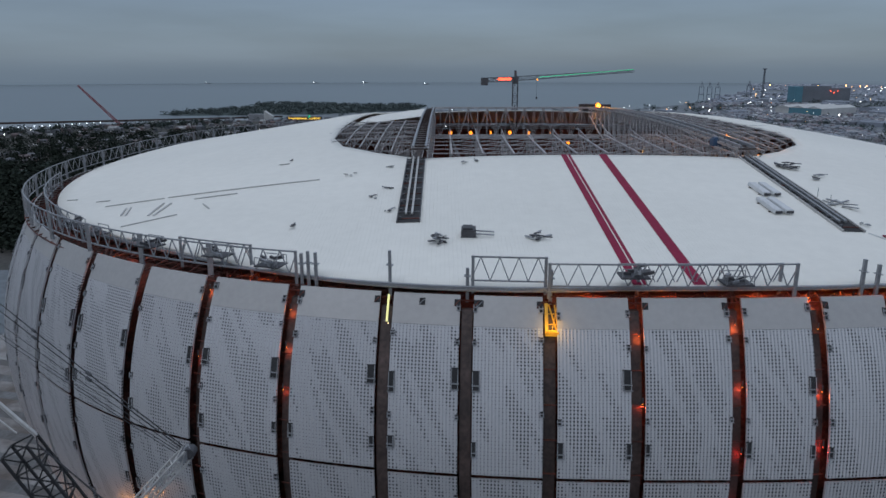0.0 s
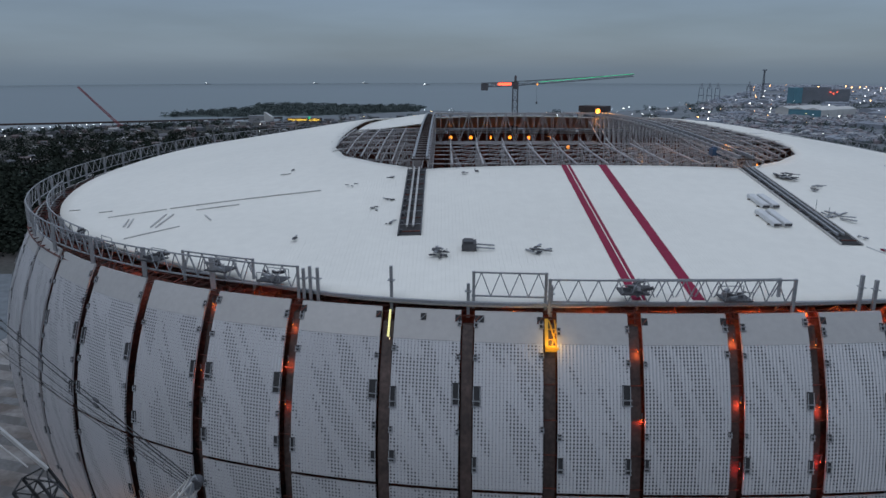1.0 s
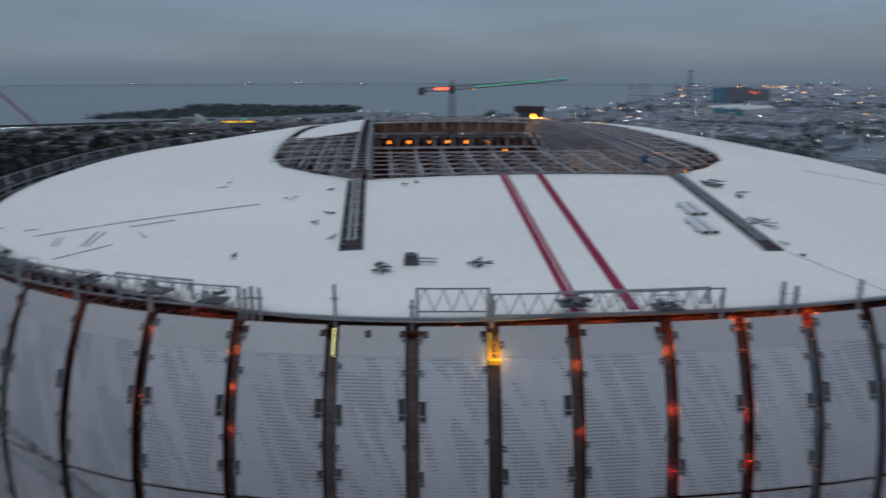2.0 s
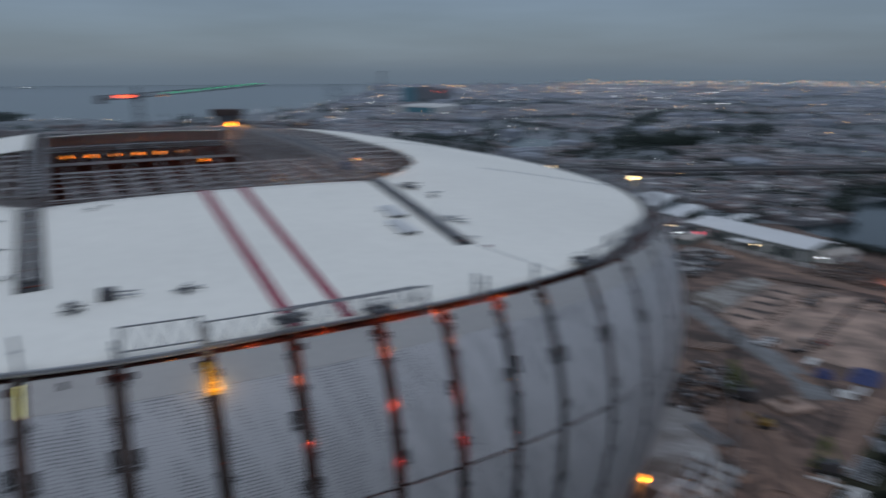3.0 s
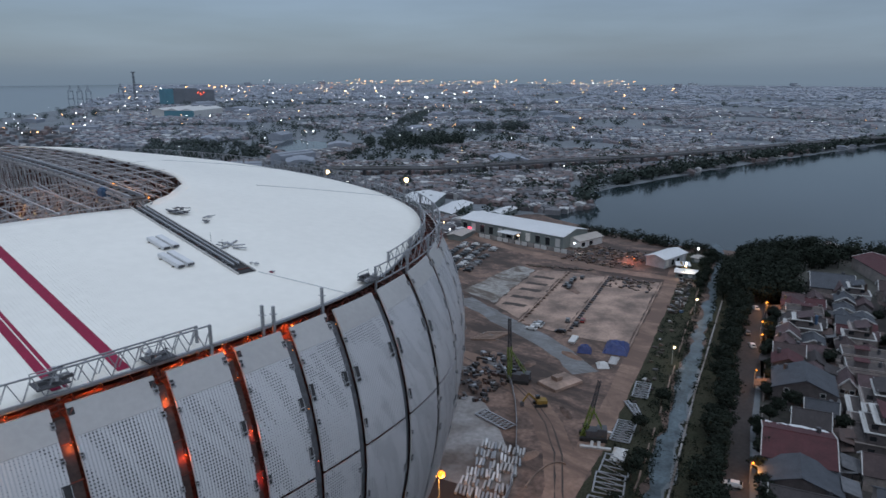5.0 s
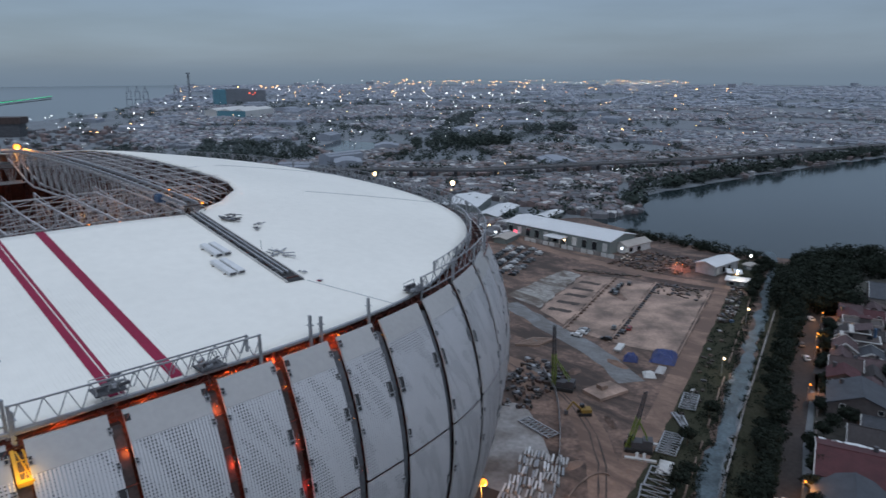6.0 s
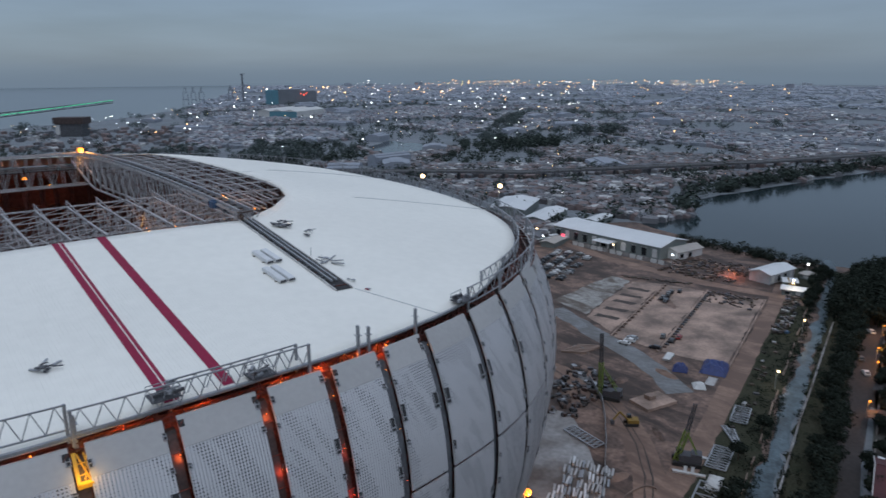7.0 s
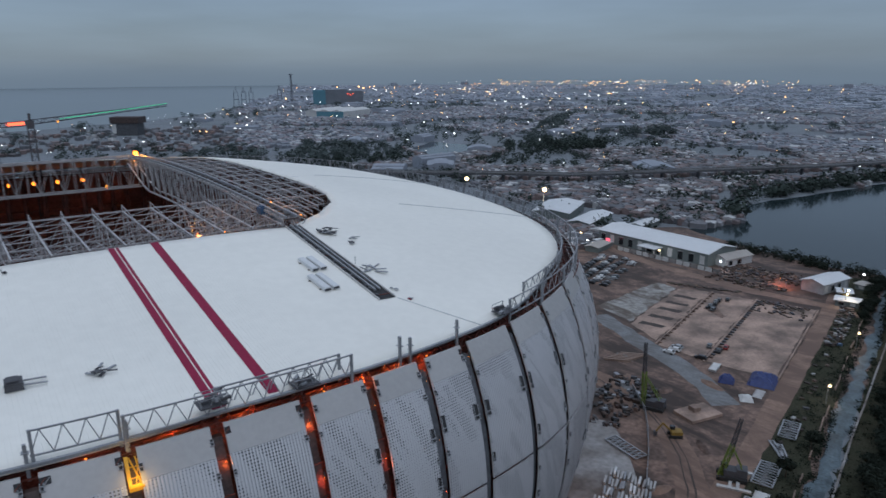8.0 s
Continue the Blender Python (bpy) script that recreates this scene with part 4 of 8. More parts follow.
for x, y, z, w in ((40, 138, 70.2, 500), (44.5, 135, 70.4, 200), (53.2, 131.5, 75.9, 2000), (62, 137, 71.5, 60)):
    work_lamp((x, y, z), LAMP_ORANGE, ORANGE, w, "small orange work lamp in the roof frame", 0.22, 0.8)
EMBER = (1.0, 0.17, 0.03)
# lamps behind the facade gaps and under the rim
for s, z, w, mat, col in ((-13.4, 62.6, 420, LAMP_ORANGE, AMBER), (-31.0, 62.0, 150, LAMP_WARM, (1.0, 0.85, 0.25)), (-52.5, 63.5, 160, LAMP_ORANGE, EMBER), (-42, 62.5, 110, LAMP_ORANGE, EMBER), (-9, 64.2, 130, LAMP_ORANGE, EMBER), (-1, 64.2, 130, LAMP_ORANGE, EMBER),
                          (4.8, 62.5, 200, LAMP_ORANGE, EMBER), (5.2, 57.0, 220, LAMP_ORANGE, (1.0, 0.09, 0.03)), (13.4, 62.0, 200, LAMP_ORANGE, EMBER), (13.4, 56.5, 200, LAMP_ORANGE, (1.0, 0.09, 0.03)), (-5.2, 61.5, 160, LAMP_ORANGE, EMBER), (19, 64.3, 100, LAMP_ORANGE, EMBER), (30, 63.2, 90, LAMP_ORANGE, EMBER),
                          (8.5, 64.3, 130, LAMP_ORANGE, EMBER), (-70, 64.0, 90, LAMP_ORANGE, EMBER), (-47, 64.3, 100, LAMP_ORANGE, EMBER), (-42, 55.0, 90, LAMP_ORANGE, (1.0, 0.09, 0.03)), (21.7, 56, 60, LAMP_ORANGE, EMBER), (-63.6, 60, 60, LAMP_ORANGE, EMBER), (5.2, 51.0, 150, LAMP_RED, (1.0, 0.04, 0.03)), (13.6, 51.5, 170, LAMP_RED, (1.0, 0.04, 0.03)), (5.0, 46.0, 90, LAMP_RED, (1.0, 0.04, 0.03)), (-5.0, 55.5, 140, LAMP_ORANGE, (1.0, 0.09, 0.03)), (-42.0, 59.0, 150, LAMP_ORANGE, (1.0, 0.15, 0.05)), (-52.6, 57.0, 90, LAMP_ORANGE, (1.0, 0.09, 0.03)), (21.8, 62.5, 150, LAMP_ORANGE, EMBER), (21.8, 50, 60, LAMP_RED, (1.0, 0.1, 0.05)), (14, 64.4, 160, LAMP_ORANGE, EMBER), (24.5, 64.4, 120, LAMP_ORANGE, EMBER), (-17.5, 64.4, 90, LAMP_ORANGE, EMBER), (-62.2, 39.6, 320, LAMP_ORANGE, ORANGE), (-65.2, 38.2, 420, LAMP_ORANGE, ORANGE)):
    p = skin(s + (0 if z > 63.9 else 0.45), z, 1.9 if z > 63.9 else 0.45 if z > 44 else -0.6)
    w_l = thing("gap_lamp", "small work lamp behind the facade gap", "lamp", "gap lamps")
    g, h = Shape(), Shape()
    g.ball(p, 0.12 if z > 63.9 else 0.05)
    h.beam(p + Vector((0, 0, 0.1)), p + Vector((0, 0, 0.7)), 0.12)
    part("glass", g, mat, w_l)
    part("bracket", h, STEEL_DARK, w_l)
    lamp_light(p + Vector((0, 0, -0.35)), col, w * (1.6 if z > 63.9 else 0.32), 0.12 if z > 63.9 else 0.03)

# amber-lit ladder cage in one of the gaps
YELLOW = material("yellow_painted_steel", (0.75, 0.42, 0.03), 0.5, vary=0.1, scale=1.0)
cage = thing("ladder_cage", "yellow painted ladder cage hanging in a facade gap", "ladder")
sh = Shape()
sh.beam(skin(-14.15, 64.3, 0.3), skin(-14.15, 61.9, 0.3), 0.34)
for a, b, w in ((-13.9, -13.1, 0.12), (-13.3, -12.95, 0.12), (-13.0, -13.6, 0.07)):
    sh.beam(skin(a, 64.2, 0.3), skin(b, 61.9, 0.3), w)
for z in (62.5, 63.4):
    sh.beam(skin(-14.2, z, 0.3), skin(-13.0, z, 0.3), 0.07)
part("rail", sh, YELLOW, cage)
sh = Shape()
sh.beam(skin(-14.3, 61.7, 0.3), skin(-12.9, 61.7, 0.3), 0.6, 0.45)
part("basket", sh, YELLOW, cage)
lamp_light(skin(-13.6, 62.6, -0.9), AMBER, 110, 0.2)


tube = thing("tube_light", "upright yellow-white tube light in a facade gap", "lamp")
sh = Shape()
sh.tube(skin(-30.62, 64.7, -0.05), skin(-30.62, 62.3, -0.05), 0.11)
part("glass", sh, lamp_glow("yellow_tube", (0.95, 0.88, 0.35), 0.75), tube)
for z in (64.6, 62.3):
    sh = Shape()
    sh.beam(skin(-30.9, z, 0.1), skin(-30.4, z, 0.1), 0.1)
    part("clip", sh, STEEL, tube)

# ---- cranes ----
def lattice_boom(sh, a, b, w0, w1, bays, chord, web):
    a, b = Vector(a), Vector(b)
    d = (b - a).normalized()
    s = d.cross(Vector((0, 0, 1)))
    s = s.normalized() if s.length > 1e-3 else Vector((1, 0, 0))
    t = s.cross(d)
    ring = lambda f: [a.lerp(b, f) + (s * i + t * j) * (w0 + (w1 - w0) * f) / 2 for i, j in ((-1, -1), (1, -1), (1, 1), (-1, 1))]
    for k in range(bays):
        p, q = ring(k / bays), ring((k + 1) / bays)
        for i in range(4):
            sh.beam(p[i], q[i], chord)
            sh.beam(p[i], p[(i + 1) % 4], web)
            sh.beam(p[i] if k % 2 else p[(i + 1) % 4], q[(i + 1) % 4] if k % 2 else q[i], web)


tower = thing("tower_crane", "dark tower crane with a red-lit cab and green jib lights", "crane")
MX, MY = 28.6, 282.0
sh = Shape()
lattice_boom(sh, (MX, MY, 5), (MX, MY, 83), 2.0, 2.0, 30, 0.28, 0.14)
part("mast", sh, STEEL_DARK, tower)
jd = Vector((57.0, 36.0, 0)).normalized()
sh = Shape()
lattice_boom(sh, Vector((MX, MY, 84.4)), Vector((MX, MY, 87.2)) + jd * 66, 1.6, 0.9, 26, 0.16, 0.09)
part("jib", sh, STEEL_DARK, tower)
sh = Shape()
lattice_boom(sh, Vector((MX, MY, 84.2)), Vector((MX, MY, 84.0)) - jd * 16, 1.6, 1.5, 7, 0.2, 0.12)
part("counter_jib", sh, STEEL_DARK, tower)
sh = Shape()
c = Vector((MX, MY, 83.6)) - jd * 15
sh.box(c.x - 1.3, c.y - 1.3, c.z - 1.6, c.x + 1.3, c.y + 1.3, c.z + 1.0)
part("counterweight", sh, STEEL_DARK, tower)
sh = Shape()
sh.box(MX - 1.1, MY - 1.4, 82.3, MX + 1.1, MY + 1.2, 85.0)
sh.beam((MX, MY, 85), (MX, MY, 87.5), 0.8)
part("cab", sh, STEEL_DARK, tower)
sh = Shape()
sh.beam(Vector((MX, MY - 0.9, 84.9)) + jd * 12, Vector((MX, MY - 0.9, 87.9)) + jd * 66, 0.17)
part("light_strip", sh, LAMP_GREEN, tower, "green lit strip")
sh = Shape()
sh.beam(Vector((MX, MY - 1.0, 84.3)) - jd * 8.5, Vector((MX, MY - 1.0, 84.3)) - jd * 2.5, 0.9)
part("lit_sign", sh, LAMP_RED, tower, "red lit sign board")
sh = Shape()
sh.ball(Vector((MX, MY - 0.9, 84.0)) + jd * 11, 0.35)
part("jib_lamp", sh, LAMP_ORANGE, tower)
sh = Shape()
sh.beam(Vector((MX, MY, 84.2)) + jd * 11, Vector((MX, MY, 77)) + jd * 11, 0.08)
sh.box(MX + jd.x * 11 - 0.3, MY + jd.y * 11 - 0.3, 76.2, MX + jd.x * 11 + 0.3, MY + jd.y * 11 + 0.3, 77.2)
part("hook", sh, STEEL_DARK, tower)

# crawler crane at the stadium's near left foot: only its boom head and ropes rise into view
boom = thing("crawler_crane", "tall crawler crane with a pale lattice boom and slack ropes", "crane")
tip = Vector((-12.0, 29.2, 70.6))
foot = Vector((-80.6, -11.6, 2.0))
sh = Shape()
lattice_boom(sh, foot, tip, 1.5, 0.5, 130, 0.08, 0.05)
part("boom", sh, STEEL_PALE, boom)
sh = Shape()
sh.beam(tip + Vector((-0.35, -0.2, -0.3)), tip + Vector((0.15, 0.1, 0.15)), 0.5, 0.35)
part("boom_head", sh, STEEL, boom)
sh = Shape()
sh.tube(tip + Vector((0.1, -0.25, 0.0)), tip + Vector((0.1, 0.25, 0.0)), 0.28, n=12)
part("sheave", sh, STEEL_DARK, boom)
back = Vector((-51.4, 65.5, 0.0))
for k, z in enumerate((72.3, 71.5, 70.1, 69.0, 68.6)):
    sh = Shape()
    a, b = tip + Vector((-0.25 - 0.06 * k, 0, 0.35 - 0.12 * k)), Vector((-38.3, 53.4, z))
    b = a + (b - a) * 1.5
    sag = lambda f: Vector((0, 0, -0.35 * 4 * f * (1 - f)))
    m = 12
    for j in range(m):
        f, g = j / m, (j + 1) / m
        sh.beam(a.lerp(b, f) + sag(f), a.lerp(b, g) + sag(g), 0.045 if k < 2 else 0.026)
    part("rope", sh, DARK, boom)
    for f in ((0.2, 0.37, 0.53, 0.72) if k < 2 else ()):
        sh = Shape()
        p = a.lerp(b, f) + sag(f)
        sh.beam(p, p + (b - a) * 0.012, 0.13)
        part("rope_clamp", sh, STEEL_DARK, boom)
sh = Shape()
lattice_boom(sh, back, back + Vector((0, 0, 73.0)), 1.2, 0.8, 60, 0.14, 0.07)
part("back_mast", sh, STEEL_DARK, boom)
for e in (-3, 1.6):
    sh = Shape()
    sh.box(foot.x - 4, foot.y + e, 0.0, foot.x + 3, foot.y + e + 1.4, 1.5)
    part("track", sh, STEEL_DARK, boom)
sh = Shape()
sh.box(foot.x - 5, foot.y - 1.6, 1.5, foot.x + 2, foot.y + 1.6, 4.0)
part("body", sh, YELLOW, boom)

jib = thing("lattice_jib", "dark lattice crane jib with a luffing mast", "crane")
sh = Shape()
lattice_boom(sh, (-18.4, 27.0, 72.2), (-8.3, 29.2, 50.0), 1.15, 1.15, 24, 0.10, 0.06)
part("boom", sh, DARK, jib)
sh = Shape()
lattice_boom(sh, (-8.3, 29.2, 0.0), (-8.3, 29.2, 50.6), 1.6, 1.2, 40, 0.14, 0.07)
part("tower", sh, STEEL_DARK, jib)
for a, b, g in (((-19.9, 27.2, 75.0), (-17.55, 27.0, 72.7), 0.13), ((-20.1, 27.4, 74.0), (-18.4, 27.0, 72.8), 0.05)):
    sh = Shape()
    sh.beam(a, b, g)
    part("luffing_pole", sh, STEEL_PALE, jib)
sh = Shape()
sh.beam((-17.6, 27.0, 72.3), (-12.6, 27.2, 66.6), 0.05)
part("pendant", sh, STEEL_DARK, jib)

# ---- the land, the water and the far city ----
UX, UY = math.cos(radians(18)), math.sin(radians(18))


def site(u, v, z=0.0):
    """A place in the building site's own grid: u along the canal, v across it."""
    return Vector((141.5 + u * UX - v * UY, 59.5 + u * UY + v * UX, z))


def site_pose(u, v, z=0.0, turn=0.0):
    p = site(u, v, z)
    return pose(p.x, p.y, p.z, 0, 0, 18 + turn)


def flat(name, poly, z, mat, label, category, on_site=False):
    sh = Shape()
    pts = [tuple(site(u, v, z)) if on_site else (u, v, z) for u, v in poly]
    sh.v = pts
    sh.f = [tuple(range(len(pts)))]
    return setting(name, sh, mat, label, category)


def ragged(poly, step=6.0, amount=1.2, seed=1):
    """The same outline with a natural, uneven edge."""
    r, out = random.Random(seed), []
    for p, q in zip(poly, poly[1:] + poly[:1]):
        n = max(1, int(math.hypot(q[0] - p[0], q[1] - p[1]) / step))
        for k in range(n):
            f = k / n
            a = amount if k else amount * 0.3
            out.append((p[0] + (q[0] - p[0]) * f + r.uniform(-a, a), p[1] + (q[1] - p[1]) * f + r.uniform(-a, a)))
    return out


def strip(name, path, width, z, mat, label, category, on_site=True, wobble=0.0, seed=3):
    r = random.Random(seed)
    pts = [Vector((p[0], p[1], 0)) for p in path]
    fine = []
    for p, q in zip(pts, pts[1:]):
        n = max(1, int((q - p).length / 5))
        fine += [p.lerp(q, k / n) for k in range(n)]
    fine.append(pts[-1])
    sh = Shape()
    for k, p in enumerate(fine):
        d = (fine[min(k + 1, len(fine) - 1)] - fine[max(k - 1, 0)]).normalized()
        s = Vector((-d.y, d.x, 0))
        for side in (-1, 1):
            g = p + s * side * (width / 2 + r.uniform(-wobble, wobble))
            w = site(g.x, g.y, z) if on_site else Vector((g.x, g.y, z))
            sh.v.append(tuple(w))
    sh.f = [(2 * k, 2 * k + 2, 2 * k + 3, 2 * k + 1) for k in range(len(fine) - 1)]
    return setting(name, sh, mat, label, category)


# ground colour lightened and blued to carry the haze over the city
CITY = material("city_ground", (0.175, 0.192, 0.215), 0.95, vary=0.2, scale=0.012, fine=18, second=(0.115, 0.132, 0.142))
flat("ground", [(-4900, -600), (4900, -600), (4900, 4900), (-4900, 4900)], 0.0, CITY, "flat built-up land reaching the horizon, haze in its colour", "ground")
SITE_AREA = [(-90, -2), (230, 8), (235, 30), (205, 140), (250, 330), (60, 330), (-90, 200)]
flat("ground_site", ragged(SITE_AREA, 8, 2), 0.03, DIRT, "bare red-brown earth of a building site", "ground", True)
LAKE = [(377, 140), (370, 172), (376, 205), (390, 262), (420, 254), (445, 254), (492, 286), (580, 277), (684, 267), (790, 249), (914, 227), (1100, 190), (1500, 90), (1400, -300), (700, -170), (480, -20), (452, 40), (436, 82), (408, 108), (385, 122)]
flat("lake", ragged(LAKE, 12, 2.5, 4), 0.05, WATER, "calm dark lake reflecting the dusk sky", "water")
flat("ground_lakeside", ragged([(232, 30), (300, 60), (378, 110), (384, 205), (392, 268), (330, 300), (250, 330), (206, 140)], 10, 2, 16), 0.025, DIRT, "trampled brown earth between the sheds and the lake", "ground")
WEST_FIELD = [(-130, 300), (-330, 300), (-860, 930), (-640, 1000), (-430, 1210), (-180, 1300), (-20, 1200), (-60, 640)]
# ground_front is out of view, added dark to cut bounce light on the facade
flat("ground_front", ragged([(-150, -300), (260, -300), (160, 20), (110, 70), (-100, 70), (-150, 40)], 20, 4, 15), 0.02, GROUND, "unseen dark ground added to dim the lower facade", "ground")
flat("west_field", ragged(WEST_FIELD, 20, 6, 14), 0.04, GROUND, "dark overgrown land west of the stadium", "ground")
POND = [(473, 675), (500, 765), (587, 825), (604, 745), (576, 692), (531, 672)]
flat("pond", ragged(POND, 10, 3, 6), 0.05, WATER, "pale pond among trees", "water")
SEA_EDGE = [(-4890, 700), (-900, 960), (-638, 1040), (-430, 1235), (-300, 1310), (-182, 1480), (-60, 1600), (60, 1560), (110, 1420), (230, 1480), (390, 1560), (560, 1750), (720, 1960), (900, 2300), (1300, 3000), (2100, 4890), (-4890, 4890)]
flat("sea", ragged(SEA_EDGE, 60, 12, 8), 0.06, SEA, "grey sea fading into haze", "water")
ISLE = [(-565, 1400), (-480, 1380), (-250, 1420), (-60, 1560), (-40, 1780), (-260, 1820), (-420, 1900), (-500, 1830), (-440, 1700), (-560, 1500)]
flat("headland", ragged(ISLE, 20, 5, 9), 0.4, FAR_LEAF, "low wooded headland in the sea", "ground")

# the building site
strip("canal", [(-60, 2), (0, 1), (60, 0.3), (107, -0.2), (155, -1.4), (180, -0.9), (236, -1), (262, 4)], 4.0, 0.10, CANAL_WATER, "narrow pale canal between overgrown banks", "water", wobble=1.2)
for k, v in enumerate((10.0, -9.0)):
    strip("bank_%d" % (k + 1), [(-60, v), (60, v), (236, v)], 13.0, 0.06, GRASS, "overgrown dark green canal bank", "grass", wobble=1.2, seed=k + 9)
strip("canal_wall_1", [(-60, -1.1), (0, -2.6), (60, -3.2), (83, -4.0), (110, -4.6), (154, -5.8)], 0.5, 0.75, APRON, "pale concrete canal wall", "wall")
strip("haul_road", [(-60, 22), (-10, 20.5), (20, 18.7), (60, 18.3), (172, 17.5), (200, 18)], 6.2, 0.07, ROAD_DIRT, "packed dirt haul road", "road", wobble=0.4)
strip("haul_road_side", [(-30, 17), (-15, 20), (-8, 21.5), (6, 26), (20, 32.5), (32, 41), (41, 49.5), (50, 62), (60, 85), (66, 110)], 8.0, 0.075, ROAD_DIRT, "curved dirt track round the stadium", "road", wobble=0.6)
strip("street", [(-60, -17), (40, -15.5), (95, -17.2), (160, -20)], 7.5, 0.07, ASPHALT, "dim residential street", "road")
flat("yard_1", ragged([(87, 22.5), (172, 22.5), (172, 45.5), (89, 45.5)], 3, 0.45, 6), 0.11, CONCRETE, "pale pinkish concrete yard", "pavement", True)
flat("yard_2", ragged([(90, 47.5), (171, 47.5), (171, 65), (94, 65)], 3, 0.45, 7), 0.11, CONCRETE, "pale concrete yard with parked cars", "pavement", True)
flat("yard_3", ragged([(98, 67), (172, 67), (168, 81), (110, 82)], 3, 0.6, 5), 0.10, CONCRETE, "pale concrete yard with short trenches", "pavement", True)
flat("yard_4", ragged([(112, 83), (168, 82), (173, 92), (150, 97), (123, 102), (117, 92)], 3, 0.7, 2), 0.09, YARD_GREY, "broken grey concrete yard", "pavement", True)
strip("gravel_track", [(112, 97), (104, 86), (95, 74), (84, 58), (76, 47), (68, 39), (58, 31)], 8.6, 0.09, GRAVEL, "blue-grey gravel track", "road", wobble=0.7)
strip("lakeside_road", [(322, 282), (310, 258), (304, 232), (302, 212), (301, 190), (300, 168), (304, 150), (308, 132), (305, 118)], 7.5, 0.065, ROAD_DIRT, "packed dirt road before the site office", "road", on_site=False, wobble=0.9, seed=21)
flat("mud_patch", ragged([(138, 53), (141, 52.5), (150, 58), (163, 59.5), (163, 62), (146, 63)], 2, 0.5, 12), 0.13, DIRT, "brown mud spilt over the concrete yard", "ground", True)


def inside(poly, x, y):
    hit, j = False, len(poly) - 1
    for i in range(len(poly)):
        (xi, yi), (xj, yj) = poly[i], poly[j]
        if (yi > y) != (yj > y) and x < (xj - xi) * (y - yi) / (yj - yi) + xi:
            hit = not hit
        j = i
    return hit


# elevated road
VIADUCT = [(120, 735), (250, 625), (330, 560), (408, 498), (465, 438), (564, 393), (699, 330), (873, 274), (1200, 170)]
via = thing("viaduct", "long grey concrete elevated road on piers", "bridge", kind="structure")
sh, rail, pier = Shape(), Shape(), Shape()
for p, q in zip(VIADUCT, VIADUCT[1:]):
    a, b = Vector((*p, 8.0)), Vector((*q, 8.0))
    sh.beam(a, b, 11.0, 1.4)
    d = (b - a).normalized()
    s = Vector((-d.y, d.x, 0)) * 5.3
    for e in (1, -1):
        rail.beam(a + s * e + Vector((0, 0, 1.2)), b + s * e + Vector((0, 0, 1.2)), 0.35, 1.0)
    n = int((b - a).length / 30)
    for k in range(n):
        c = a.lerp(b, (k + 0.5) / n)
        pier.box(c.x - 1.2, c.y - 1.2, 0, c.x + 1.2, c.y + 1.2, 7.4)
part("deck", sh, COLUMN_BLUE, via)
part("parapet", rail, GRAVEL, via)
tagged(part("pier_row", pier, COLUMN_BLUE, via), kind="stuff")

DITCH = [(585, 650), (760, 815), (1160, 1145), (1195, 1125), (785, 785), (615, 620)]
WOODED = [[(470, 560), (500, 620), (560, 640), (640, 720), (700, 700), (620, 560), (560, 500)], [(420, 640), (480, 700), (500, 820), (420, 900), (350, 800), (340, 680)], [(130, 560), (330, 600), (420, 760), (300, 900), (60, 760), (20, 620)], DITCH, [(640, 640), (690, 700), (740, 680), (700, 600)]]
rc = random.Random(11)


def gable(sh, x, y, w, d, h, rise, turn):
    c, s = math.cos(turn), math.sin(turn)
    i = len(sh.v)
    for px, py, pz in ((-w, -d, 0), (w, -d, 0), (w, d, 0), (-w, d, 0), (-w, -d, h), (w, -d, h), (w, d, h), (-w, d, h), (0, -d, h + rise), (0, d, h + rise)):
        sh.v.append((x + (px * c - py * s) / 2, y + (px * s + py * c) / 2, pz))
    sh.f += [(i, i + 1, i + 5, i + 8, i + 4), (i + 2, i + 3, i + 7, i + 9, i + 6), (i + 1, i + 2, i + 6, i + 5), (i + 3, i, i + 4, i + 7), (i + 4, i + 8, i + 9, i + 7), (i + 8, i + 5, i + 6, i + 9)]


def free(x, y):
    if inside(LAKE, x, y) or inside(SEA_EDGE, x, y) or any(inside(w, x, y) for w in WOODED):
        return False
    if inside(POND, x, y):
        return False
    if x > 470 and y < 300 + (700 - x) * 0.30 and y < 330 and x < 1300 and rc.random() < 0.93:
        return False
    u, v = (x - 141.5) * UX + (y - 59.5) * UY, -(x - 141.5) * UY + (y - 59.5) * UX
    if -100 < u < 262 and -110 < v < 150:
        return False
    if 262 <= u < 340 and 40 < v < 250 and x < 395:
        return False
    if math.hypot(x - CX, y - CY) < 190:
        return False
    for p, q in zip(VIADUCT, VIADUCT[1:]):
        a, b, c = Vector(p), Vector(q), Vector((x, y))
        f = max(0, min(1, (c - a).dot(b - a) / (b - a).length_squared))
        if (a.lerp(b, f) - c).length < 16:
            return False
    return True


def dense_roofs(name, count, r0, r1, a0, a1, size, tall, mat, label):
    """Small pitched houses crowding the plain between two distances and two bearings."""
    sh, made, tries = Shape(), 0, 0
    while made < count and tries < count * 4:
        tries += 1
        r, a = math.sqrt(rc.uniform(r0 * r0, r1 * r1)), radians(rc.uniform(a0, a1))
        x, y = r * math.sin(a), r * math.cos(a)
        if noise.noise(Vector((x * 0.006, y * 0.006, 3.3))) < -0.16 or not free(x, y):
            continue
        k = rc.uniform(0.7, 1.5)
        gable(sh, x, y, size * k, size * k * rc.uniform(0.8, 1.6), tall * rc.uniform(0.6, 1.5), size * 0.18, rc.choice((0.3, 0.3 + math.pi / 2)) + rc.uniform(-0.2, 0.2))
        made += 1
    return tagged(part(name, sh, mat), label, "houses", kind="stuff")


